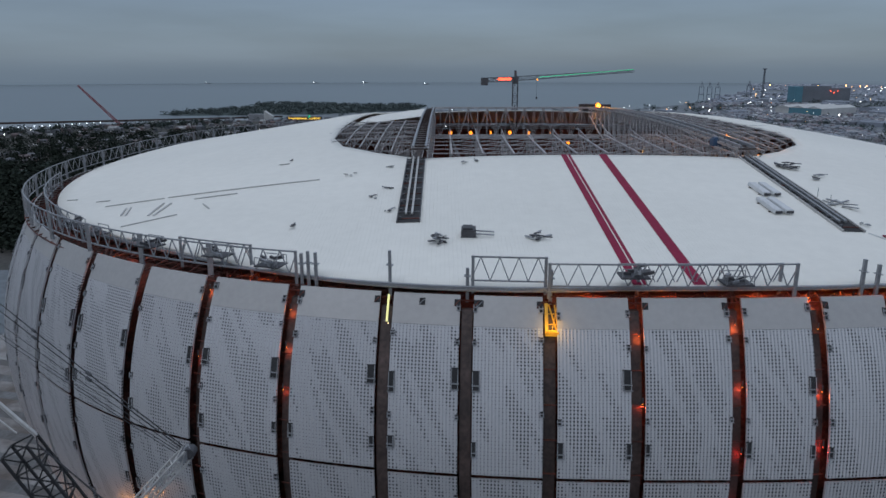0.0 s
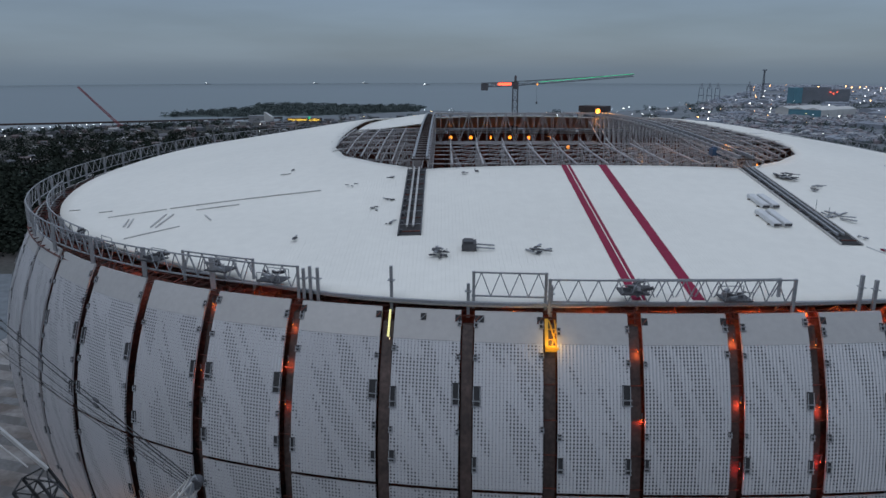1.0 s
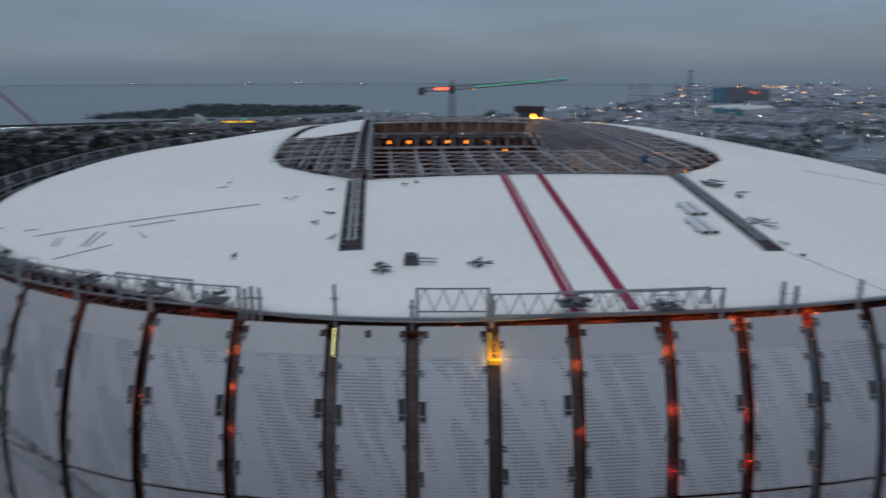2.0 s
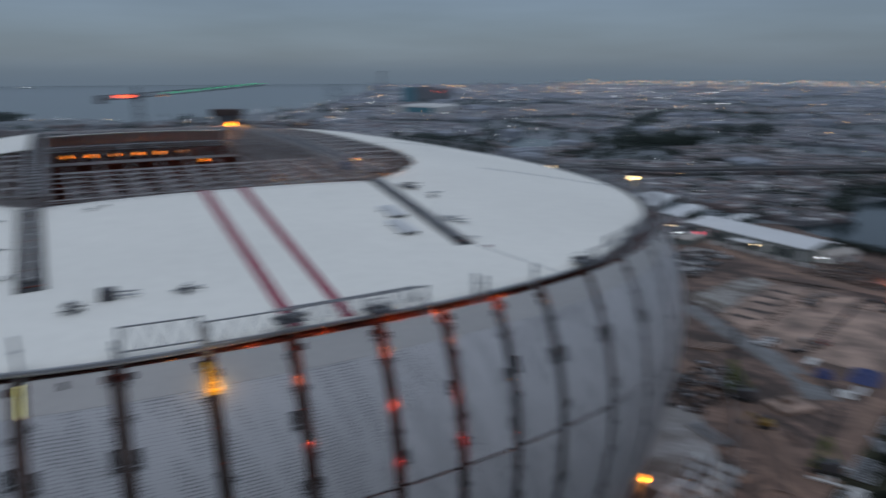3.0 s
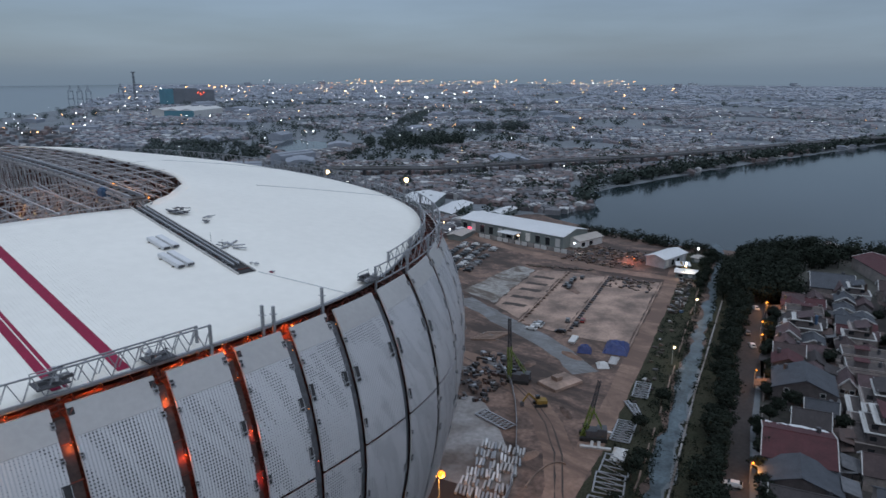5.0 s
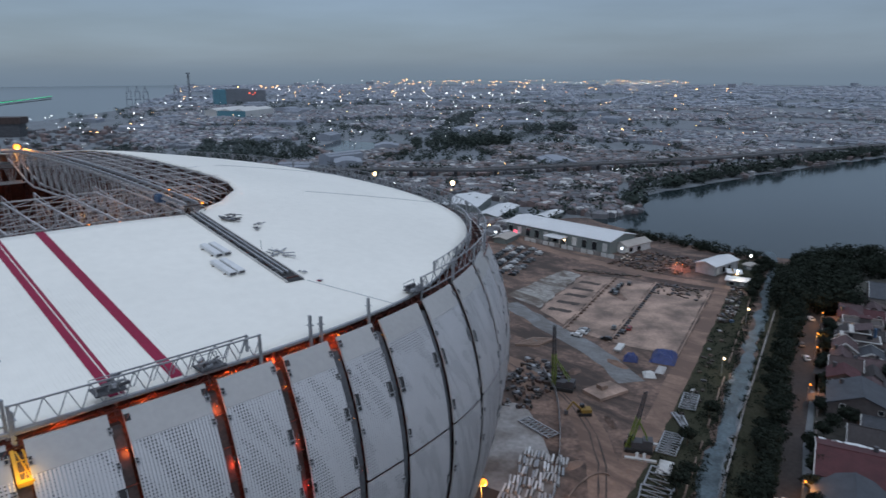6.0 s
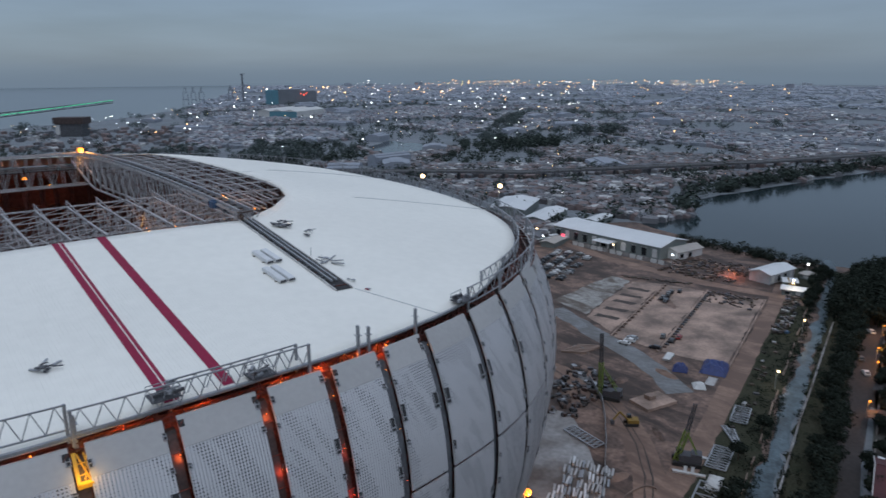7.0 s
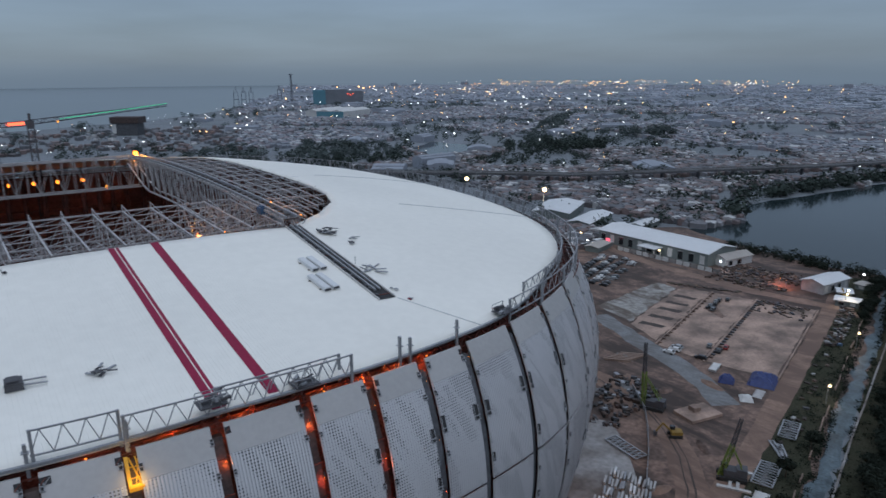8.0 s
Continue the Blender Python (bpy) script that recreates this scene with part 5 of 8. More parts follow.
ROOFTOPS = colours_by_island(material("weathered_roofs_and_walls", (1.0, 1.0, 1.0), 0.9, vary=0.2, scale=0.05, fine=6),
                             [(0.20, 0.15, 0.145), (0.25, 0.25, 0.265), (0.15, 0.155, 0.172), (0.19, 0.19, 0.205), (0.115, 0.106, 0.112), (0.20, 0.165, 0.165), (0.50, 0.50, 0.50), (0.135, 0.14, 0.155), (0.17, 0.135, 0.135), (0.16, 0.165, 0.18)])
# middle distance: paler, bluer, flatter colours carry some haze
ROOFTOPS_MID = colours_by_island(material("part_hazed_roofs_and_walls", (1.0, 1.0, 1.0), 0.9, vary=0.12, scale=0.05, fine=6),
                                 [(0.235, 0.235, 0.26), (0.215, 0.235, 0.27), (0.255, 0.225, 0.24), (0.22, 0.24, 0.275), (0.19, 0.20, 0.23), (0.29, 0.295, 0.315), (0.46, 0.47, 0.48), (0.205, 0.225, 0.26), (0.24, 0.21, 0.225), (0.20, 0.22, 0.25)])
# far distance: haze is put into these palest base colours
ROOFTOPS_PALE = colours_by_island(material("hazed_roofs_and_walls", (1.0, 1.0, 1.0), 0.9, vary=0.08, scale=0.05, fine=6),
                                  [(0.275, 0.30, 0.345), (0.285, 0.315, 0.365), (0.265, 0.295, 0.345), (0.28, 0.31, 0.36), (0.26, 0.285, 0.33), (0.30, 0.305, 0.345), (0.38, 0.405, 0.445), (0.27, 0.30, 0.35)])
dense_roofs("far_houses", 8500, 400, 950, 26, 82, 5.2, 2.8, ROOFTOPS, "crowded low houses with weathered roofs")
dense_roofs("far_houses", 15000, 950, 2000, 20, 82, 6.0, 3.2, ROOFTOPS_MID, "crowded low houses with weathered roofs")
dense_roofs("far_houses", 11000, 2000, 4600, 20, 80, 10, 3.8, ROOFTOPS_PALE, "distant city houses with haze put into their colours")
dense_roofs("far_houses", 1000, 640, 1350, -35, 20, 6.5, 3.4, ROOFTOPS, "crowded low houses beyond the stadium")
# larger sheds among them
for k in range(46):
    r, a = rc.uniform(650, 2600), radians(rc.uniform(14, 62))
    x, y = r * math.sin(a), r * math.cos(a)
    if not free(x, y):
        continue
    big = thing("distant_shed", "large distant shed with haze put into its pale colour", "shed", "distant sheds")
    w, d, h, t = rc.uniform(16, 34), rc.uniform(24, 60), rc.uniform(6, 11), rc.uniform(0, 3)
    sh = Shape()
    gable(sh, x, y, w, d, h, 2.4, t)
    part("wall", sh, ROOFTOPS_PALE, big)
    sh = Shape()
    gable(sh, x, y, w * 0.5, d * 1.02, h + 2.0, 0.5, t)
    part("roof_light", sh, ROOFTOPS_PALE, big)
tall = Shape()
for k in range(16):
    r, a = rc.uniform(4000, 4800), radians(rc.uniform(22, 75))
    gable(tall, r * math.sin(a), r * math.cos(a), rc.uniform(18, 40), rc.uniform(18, 40), rc.uniform(12, 24), 0.2, rc.uniform(0, 3))
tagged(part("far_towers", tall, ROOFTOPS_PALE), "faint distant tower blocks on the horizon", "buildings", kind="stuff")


def clump(sh, c, r, n, rr, squash=0.8, leaf=None):
    """Leafy masses: small tilted leaf sprays in a lumpy ball."""
    for _ in range(n):
        d = Vector((rr.gauss(0, 1), rr.gauss(0, 1), rr.gauss(0, 1))).normalized()
        p = Vector(c) + Vector((d.x, d.y, d.z * squash)) * r * (rr.uniform(0.55, 1.0) + 0.25 * noise.noise(d * 2.1 + Vector(c)))
        s = (leaf or r * 0.2) * rr.uniform(0.6, 1.3)
        a = Vector((rr.gauss(0, 1), rr.gauss(0, 1), rr.gauss(0, 0.6))).normalized()
        b = a.cross(d + Vector((0.01, 0, 0.3))).normalized()
        sh.quad(tuple(p - a * s), tuple(p - b * s * 0.6), tuple(p + a * s), tuple(p + b * s * 0.7))


rt = random.Random(21)
wood, far = Shape(), Shape()
for poly, count, size in ((WOODED[0], 44, 6), (WOODED[1], 110, 6.5), (WOODED[2], 190, 6.5), (DITCH, 120, 6), (WOODED[4], 30, 8)):
    xs, ys = [p[0] for p in poly], [p[1] for p in poly]
    n = 0
    while n < count:
        x, y = rt.uniform(min(xs), max(xs)), rt.uniform(min(ys), max(ys))
        if inside(poly, x, y) and not inside(LAKE, x, y) and not inside(POND, x, y) and not inside(POND, x * 1.07, y * 1.07):
            r = size * rt.uniform(0.6, 1.2)
            clump(wood if y < 700 else far, (x, y, r * 0.9), r, 80, rt)
            n += 1
# trees along the far lake shore and the hedges in the city
shore = [(392, 262), (420, 258), (447, 258), (493, 290), (580, 281), (684, 271), (790, 253), (914, 231), (1100, 195), (1400, 110)]
for p, q in zip(shore, shore[1:]):
    n = max(2, int(math.hypot(q[0] - p[0], q[1] - p[1]) / 4))
    for k in range(n):
        f = rt.random()
        r = rt.uniform(2.5, 6.5) * (1.35 if q[0] > 500 else 0.8)
        x, y = p[0] + (q[0] - p[0]) * f + rt.uniform(-3, 3), p[1] + (q[1] - p[1]) * f + rt.uniform(2, 16)
        clump(wood, (x, y, r * 0.8), r, 80, rt)
clump(wood, (449, 264, 8), 10, 120, rt)
for k in range(700):
    r, a = rt.uniform(430, 2800), radians(rt.uniform(-32, 80))
    x, y = r * math.sin(a), r * math.cos(a)
    if not inside(LAKE, x, y) and not inside(POND, x, y) and not inside(SEA_EDGE, x, y) and math.hypot(x - CX, y - CY) > 200:
        for j in range(rt.randint(1, 5)):
            g = rt.uniform(4, 8)
            clump(far if r > 1100 else wood, (x + rt.uniform(-14, 14), y + rt.uniform(-14, 14), g * 0.8), g, 40, rt)
for k in range(900):
    x, y = rt.uniform(-560, -40), rt.uniform(1380, 1900)
    if inside(ISLE, x, y):
        clump(far, (x, y, 3), rt.uniform(6, 11), 36, rt, 0.55)
for x0, y0, n in ((693, 607, 16), (656, 607, 10), (901, 670, 22), (880, 700, 16)):
    for j in range(n):
        g = rt.uniform(5, 9)
        clump(wood if x0 < 800 else far, (x0 + rt.uniform(-18, 18), y0 + rt.uniform(-18, 18), rt.uniform(5, 14)), g, 60, rt)
west = Shape()
for k in range(420):
    y = rt.uniform(330, 640)
    x = y * rt.uniform(-0.74, -0.47)
    g = rt.uniform(5, 9)
    clump(west, (x, y, 4.5), g, 60, rt)
for k in range(1700):
    r, a = rt.uniform(640, 1080), radians(rt.uniform(-35, -6))
    g = rt.uniform(3, 7)
    clump(west, (r * math.sin(a), r * math.cos(a), g * 0.7), g, 40, rt)
for k in range(150):
    f = rt.random()
    g = rt.uniform(4, 8)
    clump(wood, (-700 + 330 * f, 930 + 240 * f + rt.uniform(-25, 10), g * 0.7), g, 50, rt)
n = 0
while n < 620:
    r, a = rt.uniform(620, 2300), radians(rt.uniform(8, 60))
    x, y = r * math.sin(a), r * math.cos(a)
    if noise.noise(Vector((x * 0.006, y * 0.006, 3.3))) > -0.14 or inside(LAKE, x, y) or inside(POND, x, y) or inside(SEA_EDGE, x, y) or inside(POND, x * 1.06, y * 1.06):
        continue
    g = rt.uniform(4, 8)
    clump(far if r > 1000 else wood, (x, y, g * 0.7), g, 44, rt)
    n += 1
tagged(part("west_woods", west, LEAF), "dark unlit woods west of the stadium", "trees", kind="stuff")
tagged(part("distant_trees", far, FAR_LEAF), "tree masses far off in the city, haze in their colour", "trees", kind="stuff")
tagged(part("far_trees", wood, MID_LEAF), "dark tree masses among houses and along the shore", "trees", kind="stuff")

# lights of the city: real small lamps on masts
rl = random.Random(31)


def city_lights(count, r0, r1, a0, a1, mat, label, lo=5, hi=14, size=1.0):
    sh, posts, n, tries = Shape(), Shape(), 0, 0
    while n < count and tries < count * 6:
        tries += 1
        r, a = rl.uniform(r0, r1), radians(rl.uniform(a0, a1))
        x, y = r * math.sin(a), r * math.cos(a)
        if inside(SEA_EDGE, x, y) or inside(LAKE, x, y) or math.hypot(x - CX, y - CY) < 170:
            continue
        n += 1
        z, g = rl.uniform(lo, hi), r * 0.0008 * size * rl.choice((0.35, 0.45, 0.5, 0.65, 1.0))
        sh.ball((x, y, z), g, 5, 3)
        posts.beam((x, y, 0), (x, y, z), 0.2)
    tagged(part("lamp_posts", posts, STEEL_DARK), "thin posts of " + label, "posts", kind="stuff")
    return tagged(part("street_lights", sh, mat), label, "lights", kind="stuff")


city_lights(190, 900, 3600, 12, 52, LAMP_CITY_WHITE, "white street and yard lights of the distant city", size=0.85)
city_lights(150, 1100, 4200, 14, 66, LAMP_CITY, "warm street lights of the distant city", size=0.8)
city_lights(210, 4000, 4750, 38, 63, LAMP_CITY, "dense warm lights on the horizon", 8, 34, 0.5)
city_lights(90, 3400, 4750, 30, 63, LAMP_CITY_WHITE, "dense white lights on the horizon", 8, 34, 0.5)
city_lights(50, 1500, 4400, 24, 56, LAMP_ORANGE, "orange lights of the distant port", 8, 20, 0.7)
city_lights(110, 430, 1900, 34, 80, LAMP_CITY_WHITE, "scattered house lights", 4, 9, 0.5)
city_lights(50, 430, 1800, 34, 80, LAMP_CITY, "scattered warm house lights", 4, 9, 0.5)
city_lights(40, 640, 1250, -33, 14, LAMP_CITY_WHITE, "scattered house lights", 4, 9, 0.55)
city_lights(26, 1250, 1600, -2, 18, LAMP_WHITE, "lights along the coast road", 5, 10, 0.8)
city_lights(14, 1250, 1600, -8, 18, LAMP_WARM, "warm lights along the coast", 5, 10, 0.7)

# sea wall with a row of lamps, headland road
PALE_WATER = material("pale_lagoon_water", (0.26, 0.29, 0.31), 0.5, vary=0.1, scale=0.01)
flat("lagoon", ragged([(-850, 1110), (-660, 1008), (-600, 1062), (-540, 1140), (-440, 1215), (-300, 1290), (-310, 1330), (-450, 1262), (-600, 1205), (-740, 1160)], 20, 3, 12), 0.09, PALE_WATER, "pale still lagoon behind the sea wall", "water")
wall = Shape()
wall.rail([(-1000, 1130, 1.5), (-742, 1166, 1.5), (-600, 1212, 1.5), (-450, 1270, 1.5), (-305, 1338, 1.5)], 6, 3)
setting("sea_wall", wall, COLUMN, "long dark sea wall beyond the lagoon", "wall")
for k in range(16):
    f = k / 15
    x, y = -655 + 105 * f, 1004 + 126 * f
    m = thing("street_lamp", "white lamp on a mast along the sea wall", "street lamp", "sea wall lamps")
    a, b = Shape(), Shape()
    a.beam((x, y, 0), (x, y, 5), 0.4)
    b.ball((x, y, 5.4), 0.7, 6, 4)
    part("mast", a, STEEL, m)
    part("glass", b, LAMP_WHITE, m)

# far landmarks
TEAL = material("teal_cladding", (0.10, 0.24, 0.30), 0.7, vary=0.1, scale=0.05)
WHITEWALL = material("white_wall_paint", (0.55, 0.55, 0.54), 0.8, vary=0.1, scale=0.1)
wh = thing("warehouse", "long white and teal warehouse with a ridged pale roof", "warehouse")
for x0, x1, mat in ((0, 28, WHITEWALL), (28, 93, TEAL)):
    sh = Shape()
    sh.box(x0 + 0.1, 0, 0, x1 - 0.1, 125, 15)
    part("wall", sh, mat, wh)
sh = Shape()
sh.box(93, 0.2, 0, 93.8, 125, 15)
part("end_wall", sh, WHITEWALL, wh)
for k in range(3):
    sh = Shape()
    sh.v = [(31 * k, -1, 15), (31 * k + 31, -1, 15), (31 * k + 31, 126, 15), (31 * k, 126, 15), (31 * k + 15.5, -1, 19.5), (31 * k + 15.5, 126, 19.5)]
    sh.f = [(0, 1, 4), (2, 3, 5), (1, 2, 5, 4), (3, 0, 4, 5)]
    part("roof", sh, WHITEWALL, wh)
wh.matrix_world = pose(665, 1414, 0, 0, 0, -56.8)
bk = thing("tower_block", "dark blocky industrial building with a teal stair tower", "building")
sh = Shape()
sh.box(22, 0, 0, 150, 50, 38)
sh.box(30, 4, 38, 100, 46, 43)
part("block", sh, material("grey_block_render", (0.17, 0.185, 0.21), 0.8, vary=0.1, scale=0.05), bk)
sh = Shape()
sh.box(0, -2, 0, 22, 40, 42)
part("stair_tower", sh, TEAL, bk)
for k in range(3):
    sh = Shape()
    sh.ball((96 + 9 * k, -3, 30 - 4 * (k % 2)), 1.7, 6, 4)
    lamp = part("red_lamp", sh, LAMP_RED, bk)
    sh = Shape()
    sh.beam((96 + 9 * k, -3, 30 - 4 * (k % 2)), (96 + 9 * k, 0, 30 - 4 * (k % 2)), 0.5)
    part("bracket", sh, STEEL_DARK, lamp)
bk.matrix_world = pose(958, 1939, 0, 0, 0, -2)
db = thing("office_block", "dark boxy unlit building with a raised roof storey", "building")
sh = Shape()
sh.box(0, 0, 0, 50, 30, 24)
part("wall", sh, COLUMN_BLUE, db)
sh = Shape()
sh.box(-3, -2, 24, 54, 32, 36)
part("roof_storey", sh, COLUMN, db)
sh = Shape()
sh.box(0, -0.3, 4, 8, -0.05, 22)
part("glazing", sh, WHITEWALL, db)
db.matrix_world = pose(238, 1225, 0, 0, 0, -38) @ Matrix.Scale(0.82, 4)


PORT_STEEL = material("grey_port_steel", (0.17, 0.19, 0.22), 0.6, 0.1, vary=0.1, scale=0.1)


def port_crane(x, y, turn):
    g = thing("port_crane", "tall dark port gantry crane", "crane", "port cranes")
    for px, py in ((-9, -12), (9, -12), (-9, 12), (9, 12)):
        sh = Shape()
        sh.beam((px, py, 0), (px * 0.8, py, 48), 2.0)
        part("leg", sh, PORT_STEEL, g)
    sh = Shape()
    sh.beam((0, -40, 46), (0, 50, 46), 3.0)
    sh.beam((-9, -12, 20), (9, -12, 20), 1.6)
    sh.beam((-9, 12, 20), (9, 12, 20), 1.6)
    part("boom", sh, PORT_STEEL, g)
    sh = Shape()
    sh.beam((-5, 12, 46), (0, 12, 66), 1.4)
    sh.beam((5, 12, 46), (0, 12, 66), 1.4)
    sh.beam((0, 12, 66), (0, 48, 47), 0.8)
    sh.beam((0, 12, 66), (0, -38, 47), 0.8)
    part("apex", sh, PORT_STEEL, g)
    g.matrix_world = pose(x, y, 0, 0, 0, turn) @ Matrix.Scale(0.8, 4)


for x, y, t in ((762, 2097, -20), (779, 2078, -20), (796, 2061, -20), (985, 2290, -20)):
    port_crane(x, y, t)
ms = thing("lattice_mast", "slim lattice mast with a lamp platform", "mast")
sh = Shape()
lattice_boom(sh, (884, 1967, 0), (884, 1967, 88), 5, 2.5, 14, 0.9, 0.5)
part("shaft", sh, PORT_STEEL, ms)
sh = Shape()
sh.box(879, 1964, 87, 889, 1970, 90)
part("platform", sh, PORT_STEEL, ms)
rcn = thing("red_crane", "red lattice boom crane by the shore", "crane")
PINK = material("faded_red_crane_paint", (0.34, 0.10, 0.11), 0.6, vary=0.2, scale=0.3)
sh = Shape()
lattice_boom(sh, (-505, 1105, 2), (-566, 1105, 64), 3.0, 1.8, 26, 0.55, 0.26)
part("boom", sh, PINK, rcn)
sh = Shape()
sh.box(-510, 1100, 0, -498, 1110, 6)
part("body", sh, PINK, rcn)
# lit name sign on a frame by the shore
sg = thing("lit_sign", "amber lit word sign on a low frame", "sign")
sh = Shape()
sh.box(-31, 0.5, 0, 31, 1.2, 6.0)
part("board", sh, STEEL_DARK, sg)
fc = bpy.data.curves.new("letters", "FONT")
fc.body, fc.size, fc.extrude, fc.align_x = "International  Stadium", 6.2, 0.15, "CENTER"
LAMP_SIGN = lamp_glow("amber_sign_lamp", (1.0, 0.62, 0.08), 1.6)
fc.materials.append(LAMP_SIGN)
tx = new("letters", fc)
tx.parent = sg
tx.matrix_basis = pose(0, 0.2, 1.2, 90, 0, 0)
sh = Shape()
sh.tube((8.5, 0.0, 6.2), (8.5, 0.6, 6.2), 2.4, n=10)
part("emblem", sh, LAMP_GREEN, sg, "green lit round emblem")
sg.matrix_world = pose(-241, 1225, 2.5, 0, 0, 0)
wb = thing("grandstand", "pale sail-shaped grandstand roof by the shore", "grandstand")
sh = Shape()
sh.prism([(-340, 1232), (-312, 1232), (-312, 1246), (-340, 1246)], 0, 12)
part("wall", sh, STEEL, wb)
sh = Shape()
sh.v = [(-312, 1230, 3), (-298, 1230, 3), (-298, 1230, 9), (-312, 1230, 18), (-312, 1244, 3), (-298, 1244, 3), (-298, 1244, 9), (-312, 1244, 18)]
sh.f = [(0, 1, 2, 3), (7, 6, 5, 4), (3, 2, 6, 7), (0, 3, 7, 4), (1, 5, 6, 2)]
part("roof", sh, WHITEWALL, wb)
# ships on the sea
for x, y in ((-1500, 4550), (-840, 4700), (-520, 4760), (-100, 4300)):
    sp = thing("ship", "small lit ship far out at sea", "ship", "ships")
    a, b = Shape(), Shape()
    a.prism([(x - 16, y), (x + 16, y), (x + 19, y + 4), (x - 16, y + 8)], 0, 3)
    a.box(x - 14, y + 2, 3, x - 6, y + 6, 6)
    b.ball((x - 10, y + 2, 7), 2.6, 6, 4)
    part("hull", a, COLUMN_BLUE, sp)
    part("deck_lamp", b, LAMP_WHITE, sp)

# glowing sheet of painted haze that closes the horizon, kilometres behind the rest
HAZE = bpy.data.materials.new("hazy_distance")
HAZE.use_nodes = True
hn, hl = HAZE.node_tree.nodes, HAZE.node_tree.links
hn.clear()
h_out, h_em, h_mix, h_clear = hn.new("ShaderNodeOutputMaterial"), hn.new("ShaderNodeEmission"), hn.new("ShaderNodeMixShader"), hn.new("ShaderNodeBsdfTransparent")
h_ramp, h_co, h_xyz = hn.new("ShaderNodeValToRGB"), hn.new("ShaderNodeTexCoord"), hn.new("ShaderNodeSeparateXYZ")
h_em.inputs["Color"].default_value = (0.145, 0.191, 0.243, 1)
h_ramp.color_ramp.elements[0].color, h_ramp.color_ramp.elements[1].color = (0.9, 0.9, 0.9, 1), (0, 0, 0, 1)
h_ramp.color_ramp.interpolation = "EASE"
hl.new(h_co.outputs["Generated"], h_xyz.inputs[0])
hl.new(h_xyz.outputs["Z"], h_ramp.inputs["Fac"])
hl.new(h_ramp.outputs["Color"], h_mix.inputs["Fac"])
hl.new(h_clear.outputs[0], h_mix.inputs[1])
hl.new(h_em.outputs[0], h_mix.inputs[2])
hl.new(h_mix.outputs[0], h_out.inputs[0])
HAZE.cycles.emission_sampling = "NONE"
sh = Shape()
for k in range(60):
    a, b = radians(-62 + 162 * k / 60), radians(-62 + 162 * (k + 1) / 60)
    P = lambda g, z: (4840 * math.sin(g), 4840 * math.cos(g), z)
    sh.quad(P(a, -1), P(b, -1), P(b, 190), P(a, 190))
setting("backdrop", sh, HAZE, "glowing sheet of painted blue haze along the horizon", "distance")

# ---- the building site beside the stadium ----
def box_on(shape_args, name, mat, parent, label=""):
    sh = Shape()
    sh.box(*shape_args)
    return part(name, sh, mat, parent, label)


PAD = [(110, 101), (112, 90), (120, 87), (128, 93), (138, 104), (146, 114), (150, 121), (147, 128), (140, 134), (128, 125)]
flat("apron_east", ragged(PAD, 5, 0.7, 5), 0.12, APRON, "pale concrete apron at the stadium's foot", "pavement")
flat("apron_west", ragged([(-150, 230), (-160, 180), (-118, 120), (-80, 88), (-60, 70), (-40, 60), (-60, 100), (-92, 150), (-105, 200)], 8, 1.2, 7), 0.12, APRON, "pale paving strip beside the stadium", "pavement")
for k in range(7):
    flat("paving_band_%d" % (k + 1), [(-150 + 7 * k, 205 - 11 * k), (-118 + 7 * k, 196 - 11 * k), (-117 + 7 * k, 192 - 11 * k), (-149 + 7 * k, 201 - 11 * k)], 0.16, GRAVEL, "grey band in the paving", "pavement")

MUD = material("dark_wet_mud", (0.052, 0.036, 0.030), 0.8, vary=0.3, scale=0.3, fine=8, second=(0.032, 0.024, 0.021))
# strips of dark trench in the third yard and a kerb between yards
for k, (u0, u1) in enumerate(((112.6, 114.8), (123.3, 125.6), (134.6, 136.8), (144.8, 146.8), (155.8, 158.0))):
    flat("trench_%d" % (k + 1), ragged([(u0 - 0.5, 69.6), (u1 + 0.6, 69.0), (u1 + 1.0, 78.9), (u0 - 0.4, 79.7)], 2.0, 0.5, k), 0.14, MUD, "dark earth trench between concrete strips", "ground", True)
for v, u0, u1 in ((46.5, 88, 172), (21.6, 86, 172), (66.0, 94, 172)):
    sh = Shape()
    sh.beam(site(u0, v, 0.25), site(u1, v, 0.25), 0.8 if v == 46.5 else 0.5, 0.4)
    setting("kerb_%d" % int(v), sh, CONCRETE, "low concrete kerb between yards", "kerb")
rs = random.Random(41)
for k in range(26):
    u = 93 + 76 * k / 25
    st = thing("kerb_block", "dark stub beside the yard's kerb", "block", "kerb blocks", at=site_pose(u, 45.2))
    box_on((-0.5, -0.7, 0.1, 0.5, 0.7, 0.7), "stub", STEEL_DARK if k % 4 else DIRT, st)
for k in range(18):
    u = 97 + 72 * k / 17
    st = thing("kerb_block", "dark stub beside the yard's kerb", "block", "kerb blocks", at=site_pose(u, 65.0))
    box_on((-0.5, -0.6, 0.1, 0.5, 0.6, 0.6), "stub", DIRT if k % 3 else CONCRETE, st)

# vehicles
CAR_MATS = [material("car_paint_" + n, c, 0.3, m, vary=0.04, scale=1.0) for n, c, m in (("white", (0.6, 0.6, 0.6), 0), ("silver", (0.38, 0.39, 0.4), 0.5), ("black", (0.02, 0.02, 0.022), 0), ("grey", (0.12, 0.125, 0.13), 0.3), ("red", (0.22, 0.02, 0.02), 0))]
GLASS = material("dark_glass", (0.02, 0.022, 0.025), 0.1, vary=0.02)
RUBBER = material("tyre_rubber", (0.02, 0.02, 0.02), 0.9, vary=0.1)
COLOUR_NAMES = ("white", "silver", "black", "dark grey", "dark red")


